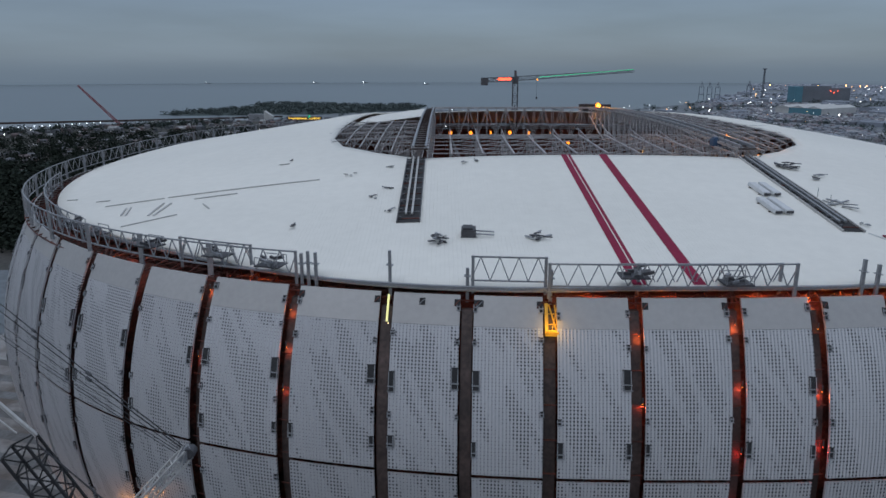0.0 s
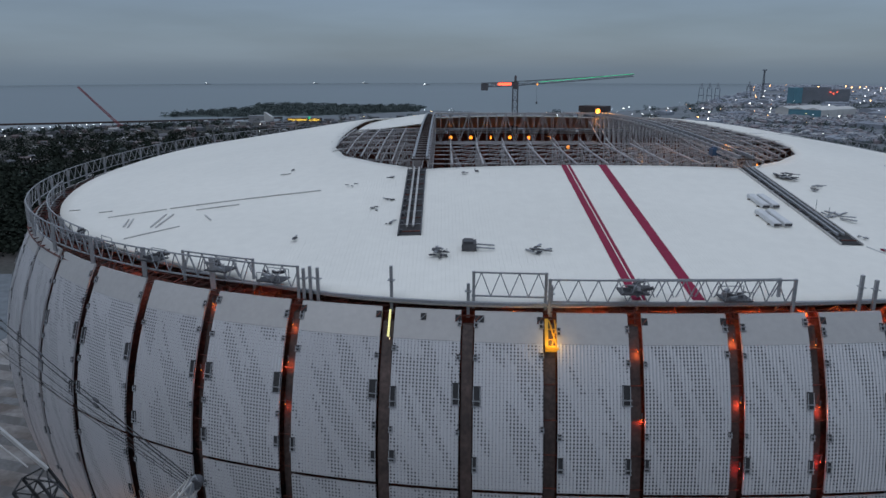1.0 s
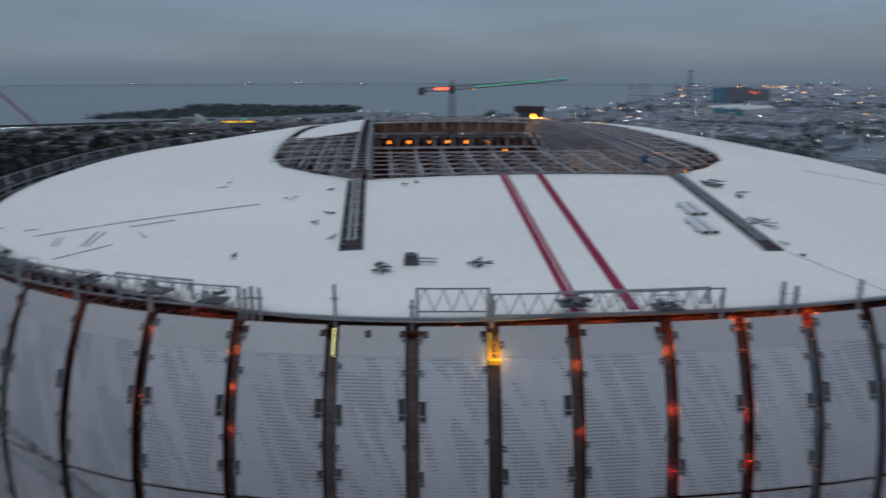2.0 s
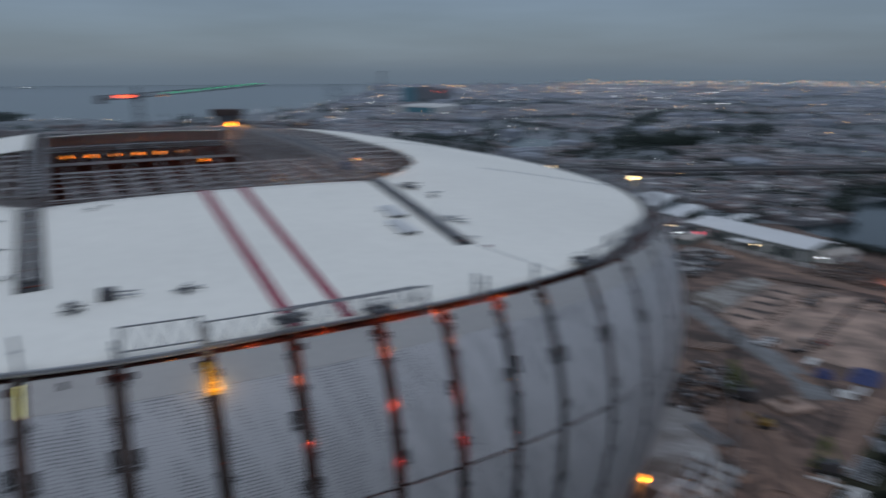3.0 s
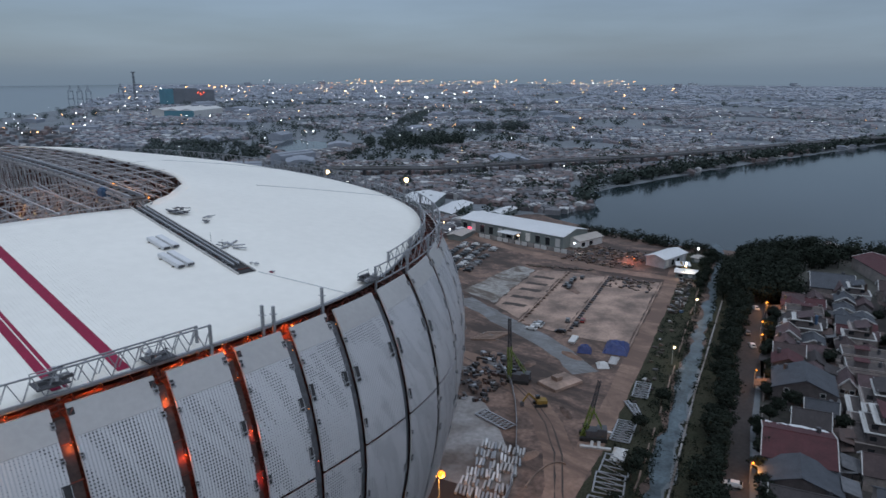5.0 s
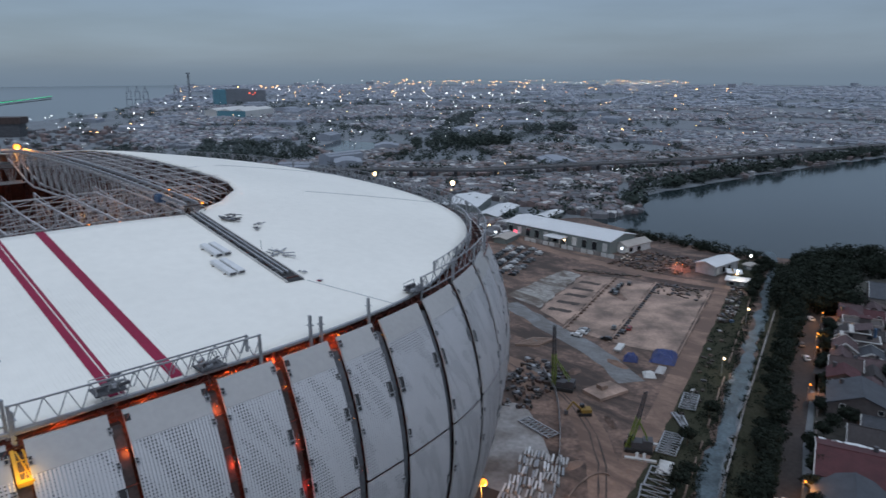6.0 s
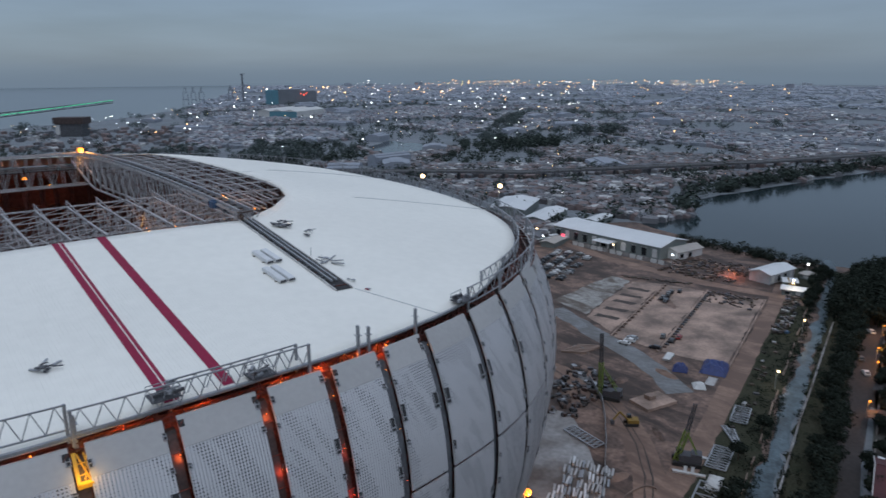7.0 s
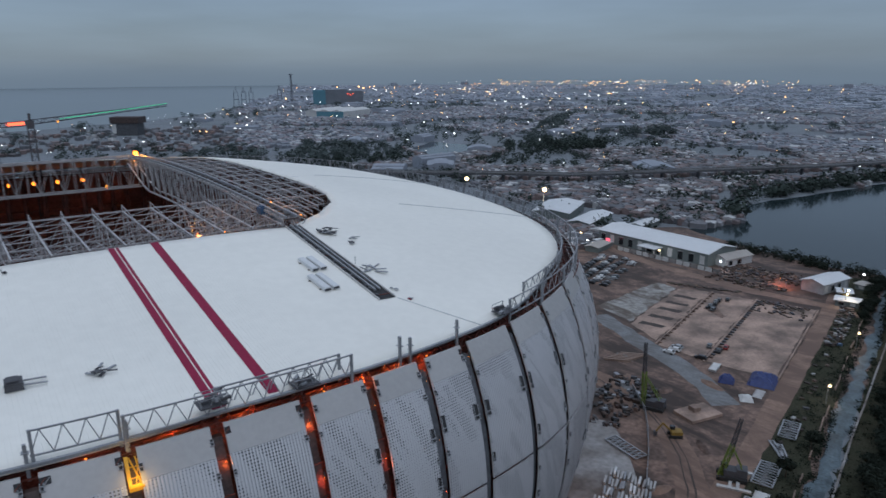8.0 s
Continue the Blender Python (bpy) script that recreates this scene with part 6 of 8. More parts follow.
def car_at(m, kind, lit=False):
    c = thing("car", COLOUR_NAMES[kind] + " passenger car parked on the ground", "car", "parked cars", at=m)
    b = Shape()
    prof = [(-2.15, 0.35), (2.15, 0.35), (2.2, 0.75), (1.25, 0.95), (0.55, 1.45), (-1.35, 1.5), (-2.1, 1.0), (-2.2, 0.7)]
    n = len(prof)
    for y, sx in ((-0.85, 1), (0.85, 1)):
        b.v += [(x, y * (0.84 if z > 1.2 else 1), z) for x, z in prof]
    b.f += [tuple(reversed(range(n))), tuple(range(n, 2 * n))] + [(k, (k + 1) % n, n + (k + 1) % n, n + k) for k in range(n)]
    b.f = [tuple(reversed(f)) for f in b.f]
    part("body", b, CAR_MATS[kind], c)
    for x0, z0, x1, z1 in ((1.22, 0.98, 0.60, 1.40), (-1.42, 1.44, -2.02, 1.04)):
        g = Shape()
        g.beam((x0 * 1.01, 0, z0 + 0.03), (x1 * 1.01, 0, z1 + 0.03), 1.35, 0.05, up=(0.5, 0, 1))
        part("windscreen", g, GLASS, c)
    for x in (-1.35, 1.35):
        for y in (-0.8, 0.8):
            w = Shape()
            w.tube((x, y - 0.1, 0.34), (x, y + 0.1, 0.34), 0.34, n=10)
            part("wheel", w, RUBBER, c)
    for y in (-0.6, 0.6):
        h = Shape()
        h.box(2.17, y - 0.2, 0.6, 2.23, y + 0.2, 0.78)
        part("headlight", h, LAMP_WARM if lit else GLASS, c)
    return c


cars = [car_at(site_pose(9, -16, 0.08, 88), 0)]
for k in range(1, 5):
    cars.append(car_at(site_pose(95, 58, 0.12, 80), k) if k == 1 else car_at(site_pose((90, 103, 105)[k - 2], (48, 48.5, 43)[k - 2], 0.12, (88, 10, 5)[k - 2]), k))
for u, v, turn, kind in ((92, 58, 80, 0), (88.5, 59, 80, 0), (160, 60, 5, 2), (157, 60.5, 5, 3), (154, 60, 8, 2), (163, 57, 5, 2), (150, 61, 2, 3), (147, 60, 85, 2), (146, 59, 5, 3), (105, -18.5, 15, 0), (118, -16.5, 12, 3), (150, -19, 20, 0), (56, -12.5, 80, 1), (70, -13.6, 100, 0), (100, 44.2, 0, 2)):
    copy_thing(cars[kind], site_pose(u, v, 0.12 if v > 20 else 0.08, turn))
for row in range(4):
    for k in range(13):
        if rs.random() < 0.15:
            continue
        p = site(152 + 4.2 * k + rs.uniform(-.4, .4), 112 + 6.2 * row + rs.uniform(-.5, .5) + 0.25 * k)
        copy_thing(cars[rs.choice((0, 1, 2, 2, 3, 3))], pose(p.x, p.y, 0.06, 0, 0, 18 + 90 + rs.uniform(-8, 8)))


def rig(u, v, tall, turn, lean, label):
    """A green crawler piling rig: tracks, body, leader mast and back stays."""
    g = thing("piling_rig", label, "piling rig", "piling rigs", at=site_pose(u, v, 0.08, turn))
    for y in (-1.7, 1.7):
        t = Shape()
        t.box(-3.2, y - 0.5, 0, 3.2, y + 0.5, 1.0)
        t.tube((-3.2, y - 0.5, 0.5), (-3.2, y + 0.5, 0.5), 0.5, n=10)
        t.tube((3.2, y - 0.5, 0.5), (3.2, y + 0.5, 0.5), 0.5, n=10)
        part("track", t, RUBBER, g)
    b = Shape()
    b.box(-3.6, -1.5, 1.0, 2.0, 1.5, 2.8)
    b.box(-3.6, -1.5, 2.8, -1.0, 1.5, 3.4)
    part("body", b, STEEL_DARK, g)
    cb = Shape()
    cb.box(1.0, -1.6, 1.6, 2.8, -0.4, 3.5)
    part("cab", cb, GLASS, g)
    m = Shape()
    lattice_boom(m, (2.8, 0, 0.0), (2.8 + lean, 0, tall * 0.55), 1.1, 1.1, 8, 0.25, 0.14)
    part("leader", m, GREEN, g, "yellow-green lattice leader")
    m = Shape()
    lattice_boom(m, (2.8 + lean, 0, tall * 0.55), (2.8 + lean * 1.6, 0, tall), 0.9, 0.7, 8, 0.2, 0.12)
    part("upper_leader", m, STEEL_DARK, g)
    for y in (-1.0, 1.0):
        s = Shape()
        s.beam((-2.5, y, 2.8), (2.6 + lean, y * 0.4, tall * 0.5), 0.22)
        part("back_stay", s, GREEN, g)
    return g


GREEN = material("yellow_green_machine_paint", (0.14, 0.20, 0.035), 0.5, vary=0.15, scale=0.5)
rig(43, 49, 21, 95, 0.4, "yellow-green crawler rig with a tall dark mast")
rig(17.5, 19.5, 17, 105, -2.3, "yellow-green piling rig with twin rails and a wide base")
base = thing("rig_mat", "pale steel base frame under the piling rig", "steel frame", at=site_pose(17, 18.5, 0.08, 10))
for a in ((-5, -1.2, 0, 5, -0.4, 0.5), (-5, 0.6, 0, 5, 1.4, 0.5), (-5, -4, 0, -4, 4, 0.45), (4, -4, 0, 5, 4, 0.45)):
    box_on(a, "girder", STEEL_PALE, base)


def excavator(u, v, turn, col):
    e = thing("excavator", "yellow tracked excavator on the dirt", "excavator", "excavators", at=site_pose(u, v, 0.08, turn))
    for y in (-1.2, 1.2):
        box_on((-1.9, y - 0.35, 0, 1.9, y + 0.35, 0.8), "track", RUBBER, e)
    box_on((-1.9, -1.3, 0.9, 1.2, 1.3, 1.9), "body", col, e)
    box_on((0.0, -1.3, 1.9, 1.3, -0.2, 2.9), "cab", GLASS, e)
    b = Shape()
    b.beam((1.0, 0.3, 1.6), (3.6, 0.3, 4.2), 0.45)
    part("boom", b, col, e)
    b = Shape()
    b.beam((3.6, 0.3, 4.2), (5.4, 0.3, 1.6), 0.35)
    part("arm", b, col, e)
    b = Shape()
    b.prism([(5.0, -0.2), (6.0, -0.2), (6.0, 0.8), (5.0, 0.8)], 0.4, 1.6)
    part("bucket", b, STEEL_DARK, e)
    return e


OCHRE = material("dusty_yellow_paint", (0.26, 0.16, 0.03), 0.7, vary=0.2, scale=0.8)
excavator(30, 38, 120, OCHRE)
excavator(196, 14, 30, OCHRE)


def tarp(u, v, w, d, h, turn, mat, label):
    r = random.Random(int(u * 7 + v))
    t = thing("tarpaulin_pile", label, "tarpaulin", "tarpaulin piles", at=site_pose(u, v, 0.1, turn))
    sh = Shape()
    n = 8
    for i in range(n + 1):
        for j in range(n + 1):
            x, y = (i / n - 0.5), (j / n - 0.5)
            edge = min(1, 4.5 * (0.5 - max(abs(x), abs(y))))
            sh.v.append((x * w, y * d, h * edge * (0.75 + 0.35 * noise.noise(Vector((x * 5, y * 5, u)))) + 0.05))
    sh.f = [(i * (n + 1) + j, (i + 1) * (n + 1) + j, (i + 1) * (n + 1) + j + 1, i * (n + 1) + j + 1) for i in range(n) for j in range(n)]
    part("cover", sh, mat, t)
    for k in range(3):
        box_on((-w / 2 + 0.3, -d / 2 + d * (k + 0.4) / 3, 0, w / 2 - 0.3, -d / 2 + d * (k + 0.4) / 3 + 0.3, 0.25), "bearer", BARK, t)
    return t


tarp(83, 25.5, 12, 8.5, 3.0, 3, BLUE, "large blue tarpaulin over stacked material")
tarp(76, 35.5, 5.0, 5.0, 2.6, 10, BLUE, "small blue tarpaulin over a stack")
tarp(72, 24.5, 6.5, 3.0, 1.0, 0, CAP, "pale sheet over a low stack")
tarp(66, 27, 5, 4, 1.4, 20, WHITEWALL, "white sheeted shelter beside the track")
slab = thing("foundation_slab", "pale concrete foundation slab with a raised plinth", "slab", at=site_pose(47, 36.5, 0.08, -30))
box_on((-6, -4, 0, 6, 4, 0.9), "slab", CONCRETE, slab)
box_on((-1.5, 0, 0.9, 1.0, 2.5, 2.2), "plinth", CONCRETE, slab)
wbx = thing("skip", "low white skip beside the yard", "skip", at=site_pose(84, 41.5, 0.1, 90))
box_on((-1.2, -3.4, 0.1, 1.2, 3.4, 0.9), "body", WHITEWALL, wbx)
box_on((-1.25, 3.4, 0.2, 1.25, 3.46, 0.8), "door", CAP, wbx)


def frame_stack(u, v, w, d, turn, bays, label, mat=None):
    f = thing("ladder_truss", label, "steel frame", "stacked steel frames", at=site_pose(u, v, 0.1, turn))
    mat = mat or STEEL
    for y in (-d / 2, d / 2):
        s = Shape()
        s.beam((-w / 2, y, 0.5), (w / 2, y, 0.5), 0.35)
        part("chord", s, mat, f)
    for k in range(bays + 1):
        x = -w / 2 + w * k / bays
        s = Shape()
        s.beam((x, -d / 2, 0.5), (x, d / 2, 0.5), 0.22)
        part("rung", s, mat, f)
        if k < bays:
            s = Shape()
            s.beam((x, -d / 2, 0.5), (x + w / bays, d / 2, 0.5), 0.16)
            part("brace", s, mat, f)
    box_on((-w / 2, -0.3, 0, w / 2, 0.3, 0.3), "bearer", BARK, f)
    return f


frame_stack(52, 12, 11, 4.5, 2, 7, "pale lattice frame lying by the haul road")
frame_stack(38, 12.5, 10, 1.2, 30, 5, "long pale truss lying at a slant")
frame_stack(36, 10.5, 12, 1.2, 22, 5, "long pale truss lying at a slant")
frame_stack(24, 12.5, 12, 5.0, 0, 9, "pale lattice frame lying by the haul road")
frame_stack(6, 11, 9, 7, 0, 3, "pale steel grillage lying on the ground")
frame_stack(-3, 11, 9, 7, 6, 4, "pale steel grillage lying on the ground")
frame_stack(-14, 11, 9, 7, 0, 4, "pale steel grillage lying on the ground")
frame_stack(15.5, 47, 12, 4, 65, 8, "grey lattice frame leaning on the apron", STEEL)
tarp(12, 11.5, 7, 3.5, 0.8, 0, WHITEWALL, "white sheeted stack by the canal fence")
frame_stack(96, 92, 11, 1, 40, 4, "pale beams laid out in a row", WHITEWALL)
for k in range(6):
    b = thing("concrete_beam", "pale precast beam laid out on the ground", "beam", "precast beams", at=site_pose(71 + 1.7 * k, 72 - 0.6 * k, 0.08, 112))
    box_on((-4.5, -0.35, 0, 4.5, 0.35, 0.7), "beam", CONCRETE, b)
# stacked facade panels at the stadium's foot
for tier in range(6):
    for k in range(13):
        if rs.random() < 0.1:
            continue
        u, v = -20 + 4.3 * tier + rs.uniform(-.5, .5), 32.0 + 0.95 * k + 0.9 * tier * 0.4 + rs.uniform(-.15, .15)
        b = thing("stacked_panel", "long pale wrapped facade sheets stacked on a bearer", "panel", "stacked panels", at=site_pose(u, v, 0.12, 14 + rs.uniform(-5, 5)))
        h = rs.uniform(0.45, 1.2)
        box_on((-1.75, -0.27, 0.2, 1.75, 0.27, h), "sheet_pack", rs.choice((CAP, CAP, STEEL, WRAP)), b)
        box_on((-1.3, -0.36, 0, 1.3, 0.36, 0.2), "bearer", BARK, b)
# dark junk beside the apron
for k in range(84):
    u, v = rs.uniform(24, 60), rs.uniform(0, 15)
    v += 53 - (u - 26) * 0.05
    b = thing("scrap_pile", "dark mixed scrap and tools on the ground", "scrap", "site scrap", at=site_pose(u, v, 0.06, rs.uniform(0, 180)))
    for j in range(3):
        x, y = rs.uniform(-1, 1), rs.uniform(-1, 1)
        box_on((x, y, 0, x + rs.uniform(0.4, 2.2), y + rs.uniform(0.4, 1.4), rs.uniform(0.3, 1.3)), "piece", rs.choice((STEEL_DARK, STEEL_DARK, MUD, MUD, RUBBER, STEEL, DIRT, COLUMN)), b)
# scrap yard by the lake
for k in range(210):
    f, g = rs.random(), rs.random()
    x, y = 303 + 36 * g + 6 * f, 190 - 34 * f + 8 * g * (1 - f)
    if math.hypot(x - 319, y - 160) < 4.5:
        continue
    b = thing("scrap_pile", "rusty scrap heap in the lakeside yard", "scrap", "yard scrap", at=pose(x, y, 0.06, 0, 0, rs.uniform(0, 180)))
    for j in range(2):
        x, y = rs.uniform(-1.5, 1), rs.uniform(-1.5, 1)
        box_on((x, y, 0, x + rs.uniform(0.6, 2.6), y + rs.uniform(0.3, 1.4), rs.uniform(0.25, 1.1)), "piece", rs.choice((STEEL_DARK, DIRT, MUD, DIRT, COLUMN, CONCRETE, BARK)), b)
for k in range(130):
    u, v = rs.uniform(153, 173), rs.uniform(25, 46)
    if rs.random() < (u - 150) / 22:
        b = thing("scrap_pile", "dark rubble on the yard's far end", "rubble", "yard rubble", at=site_pose(u, v, 0.11, rs.uniform(0, 180)))
        box_on((-1, -0.4, 0, rs.uniform(0.5, 1.6), 0.5, rs.uniform(0.2, 0.7)), "piece", rs.choice((DIRT, STEEL_DARK, BARK, MUD, COLUMN)), b)
# dark spoil between the lakeside road and the yards
for k in range(70):
    f = rs.random()
    b = thing("spoil_heap", "dark dug spoil beside the lakeside road", "spoil", "roadside spoil", at=pose(281 + 14 * f + rs.uniform(-1.5, 1.5), 196 - 28 * f + rs.uniform(-1.5, 1.5), 0.05, 0, 0, rs.uniform(0, 180)))
    box_on((-1.1, -0.6, 0, rs.uniform(0.5, 1.6), 0.6, rs.uniform(0.2, 0.6)), "clod", rs.choice((DIRT, MUD, BARK)), b)
# junk on the bank beside the far haul road
for k in range(90):
    u, v = rs.uniform(128, 196), rs.uniform(8.5, 14.2)
    b = thing("debris", "mixed junk heaped between the haul road and the canal bank", "debris", "bank junk", at=site_pose(u, v, 0.06, rs.uniform(0, 180)))
    box_on((-0.9, -0.5, 0, rs.uniform(0.3, 1.4), 0.5, rs.uniform(0.2, 1.1)), "piece", rs.choice((CAP, STEEL_DARK, BARK, DIRT, MUD, STEEL_DARK, BLUE_GREY, COLUMN)), b)
# bits along the haul road
for k in range(40):
    u, v = rs.uniform(40, 190), rs.uniform(9.5, 13.5)
    b = thing("debris", "pale rubbish among the weeds by the haul road", "debris", "roadside debris", at=site_pose(u, v, 0.06, rs.uniform(0, 180)))
    box_on((-0.8, -0.5, 0, rs.uniform(0.3, 1.2), 0.5, rs.uniform(0.2, 0.8)), "piece", rs.choice((CAP, STEEL_DARK, BARK, DIRT, MUD, MUD)), b)
# fence round the apron and walls along the canal
arc = [(173, 132), (163, 119), (154, 111), (144, 103), (135, 96.5), (126, 90), (117, 85), (100, 78)]
fn = thing("hoarding", "grey sheet hoarding round the stadium's apron", "fence")
for p, q in zip(arc, arc[1:]):
    a, b = Vector((*p, 1.0)), Vector((*q, 1.0))
    n = 4
    for k in range(n):
        s = Shape()
        s.beam(a.lerp(b, k / n + 0.004), a.lerp(b, (k + 1) / n - 0.004), 0.12, 2.0)
        part("sheet", s, STEEL, fn)
cw = thing("canal_wall", "broken pale canal fence", "wall", kind="structure")
for k in range(58):
    if rs.random() < 0.45:
        continue
    u = -40 + 4.6 * k
    s = Shape()
    s.beam(site(u, 4.9 + rs.uniform(-.2, .2), 0.5), site(u + 4.4, 4.9 + rs.uniform(-.2, .2), 0.5), 0.3, 1.0)
    part("wall_section", s, CONCRETE, cw)
tr = thing("retaining_edge", "curved pale kerb of a planned path", "kerb")
for k in range(9):
    s = Shape()
    f = lambda a: site(-12 + 14 * math.sin(a), 24 + 5 * math.cos(a), 0.25)
    s.beam(f(k * 0.2), f(k * 0.2 + 0.2), 0.3, 0.4)
    part("section", s, CONCRETE, tr)


# heaps of dug earth and dark wet hollows
for k in range(70):
    u, v = rs.uniform(-20, 180), rs.uniform(24, 118)
    if (84 < u and v < 104) or (u > 105 and 64 < v < 105):
        continue
    p = site(u, v)
    if rho(p.x, p.y) < 1.03 or inside(PAD, p.x, p.y) or abs(v - np.interp(u, [-15, 6, 20, 32, 41, 60], [20, 26, 32.5, 41, 49.5, 85])) < 7:
        continue
    md = thing("earth_mound", "low heap of dug brown earth", "earth heap", "earth heaps", at=site_pose(u, v, 0.05, rs.choice((-28, -20, 35, 60))))
    w, d, h = rs.uniform(5, 15), rs.uniform(2, 4.5), rs.uniform(0.5, 1.5)
    sh, n = Shape(), 10
    for i in range(n + 1):
        for j in range(n + 1):
            x, y = 2 * i / n - 1, 2 * j / n - 1
            f = max(0.0, 1 - (x * x + y * y))
            sh.v.append((x * w / 2, y * d / 2, h * f * (0.7 + 0.8 * noise.noise(Vector((x * 3 + k, y * 3, 0.3)))) - 0.1))
    sh.f = [(i * (n + 1) + j, (i + 1) * (n + 1) + j, (i + 1) * (n + 1) + j + 1, i * (n + 1) + j + 1) for i in range(n) for j in range(n)]
    part("mound_body", sh, rs.choice((DIRT, DIRT, ROAD_DIRT, GRAVEL)), md, smooth=True)

# wheel ruts in the dirt road
for k, (path, off) in enumerate((([(-15, 20), (6, 26), (20, 32.5), (32, 41), (41, 49.5), (60, 85)], 1.0), ([(-15, 20), (6, 26), (20, 32.5), (32, 41), (41, 49.5), (60, 85)], -1.0))):
    strip("wheel_rut_%d" % (k + 1), [(u, v + off) for u, v in path], 0.4, 0.079, MUD, "dark wheel rut in the dirt road", "rut", wobble=0.18, seed=k + 40)
# sheds
ROOF_SHEET = ribbed(material("pale_roof_sheet", (0.62, 0.63, 0.64), 0.5, vary=0.05, scale=0.1, fine=10), "X", 0.9, 0.05)
ROOF_TAN = material("tan_roof_sheet", (0.36, 0.33, 0.30), 0.7, vary=0.08, scale=0.2)
SHEDWALL = material("grey_green_shed_wall", (0.16, 0.185, 0.18), 0.8, vary=0.1, scale=0.2)


def shed(name, x, y, turn, w, d, h, rise, roof, wall, label, bays=0, category="shed"):
    """A long shed: ridge along its depth, overhanging roof slabs, doors and windows down the front."""
    s = thing(name, label, category, at=pose(x, y, 0.02, 0, 0, turn))
    b = Shape()
    b.v = [(-w / 2, -d / 2, 0), (w / 2, -d / 2, 0), (w / 2, d / 2, 0), (-w / 2, d / 2, 0), (-w / 2, -d / 2, h), (w / 2, -d / 2, h), (w / 2, d / 2, h), (-w / 2, d / 2, h), (0, -d / 2, h + rise), (0, d / 2, h + rise)]
    b.f = [(0, 1, 5, 8, 4), (2, 3, 7, 9, 6), (1, 2, 6, 5), (3, 0, 4, 7)]
    part("wall", b, wall, s)
    for e in (-1, 1):
        r = Shape()
        r.beam((e * (w / 4 + 0.35), -d / 2 - 0.8, h + rise / 2 + 0.05), (e * (w / 4 + 0.35), d / 2 + 0.8, h + rise / 2 + 0.05), math.hypot(w / 2 + 0.7, rise), 0.22, up=(e * rise, 0, w / 2))
        part("roof", r, roof, s)
    for k in range(bays):
        yy = -d / 2 + d * (k + 0.5) / bays
        wd = Shape()
        wd.box(-w / 2 - 0.06, yy - d / bays * 0.22, 0.8, -w / 2 - 0.01, yy + d / bays * 0.22, h * 0.75)
        win = part("window", wd, GLASS if k % 3 else WHITEWALL, s)
        fr = Shape()
        fr.box(-w / 2 - 0.12, yy - d / bays * 0.25, h * 0.75, -w / 2 - 0.02, yy + d / bays * 0.25, h * 0.75 + 0.25)
        part("window_head", fr, WHITEWALL, win)
    return s


shed("site_office", 333, 239, 0.5, 26, 74, 7.0, 2.6, ROOF_SHEET, SHEDWALL, "long grey site office with a pale sheet roof", 11)
porch = thing("porch", "open pale porch roof on red-lit posts", "porch", at=pose(316.5, 236, 0.02, 0, 0, 0))
for x, y in ((-3, -5), (-3, 5), (3, -5), (3, 5)):
    s = Shape()
    s.beam((x, y, 0), (x, y, 4.6), 0.4)
    part("post", s, WHITEWALL, porch)
s = Shape()
s.beam((0, -6, 5.0), (0, 6, 5.0), 8.5, 0.3)
part("roof", s, ROOF_SHEET, porch)
shed("store_shed", 338.0, 199.0, 83.4, 9.6, 20.5, 4.2, 1.7, ROOF_TAN, WHITEWALL, "small white store with a tan pitched roof", 3)
shed("workshop", 332.2, 147.0, 85, 10.6, 21, 4.8, 1.6, ROOF_SHEET, material("pale_shed_wall", (0.36, 0.38, 0.40), 0.7, vary=0.1, scale=0.3, second=(0.25, 0.25, 0.25)), "pale lakeside workshop with a sheet roof", 4)
shed("sheet_hut", 315.5, 129, 18, 7, 9, 2.8, 0.6, ROOF_SHEET, SHEDWALL, "small hut with a pale sheet roof", 2)
shed("sheet_hut", 328, 136.4, 30, 7, 5.5, 2.6, 0.6, ROOF_SHEET, SHEDWALL, "small hut with a pale sheet roof", 2)
shed("sheet_hut", 346, 134.5, -10, 7, 6, 2.6, 0.5, ROOF_TAN, SHEDWALL, "small hut with a brown sheet roof", 1)
shed("store_hall", 355, 345, -60, 26, 46, 6.5, 2.0, ROOF_SHEET, SHEDWALL, "large pale-roofed store hall with ribbed roof lights", 6)
shed("store_hall", 352, 312, -70, 15, 42, 4.5, 1.6, ROOF_SHEET, SHEDWALL, "long open store with a pale sheet roof", 4)
shed("sheet_hut", 345, 285, -70, 8, 26, 3.5, 0.8, ROOF_SHEET, SHEDWALL, "low shed with a pale roof", 3)
shed("sheet_hut", 372, 283, -80, 9, 24, 3.5, 1.0, ROOF_SHEET, SHEDWALL, "low shed with a pale roof", 3)
shed("sheet_hut", 312, 290, -60, 7, 14, 3.0, 0.8, ROOF_SHEET, DIRT, "low open shelter with a pale roof", 0)
shed("sheet_hut", 303, 262, -75, 8, 16, 3.0, 0.8, ROOF_TAN, SHEDWALL, "low shelter with a brown roof", 0)
site_wall = thing("site_wall", "stained pale panel wall before the site office", "wall", kind="structure")
for k in range(15):
    y = 254.5 - 4.3 * k
    sh = Shape()
    sh.beam((311.5 + 0.15 * k, y, 1.15), (311.5 + 0.15 * k, y - 3.9, 1.15), 0.16, 2.3)
    part("panel", sh, (WHITEWALL, WHITEWALL, APRON)[k % 3], site_wall)
    sh = Shape()
    sh.beam((311.4 + 0.15 * k, y + 0.2, 0), (311.4 + 0.15 * k, y + 0.2, 2.6), 0.34)
    part("post", sh, COLUMN, site_wall)
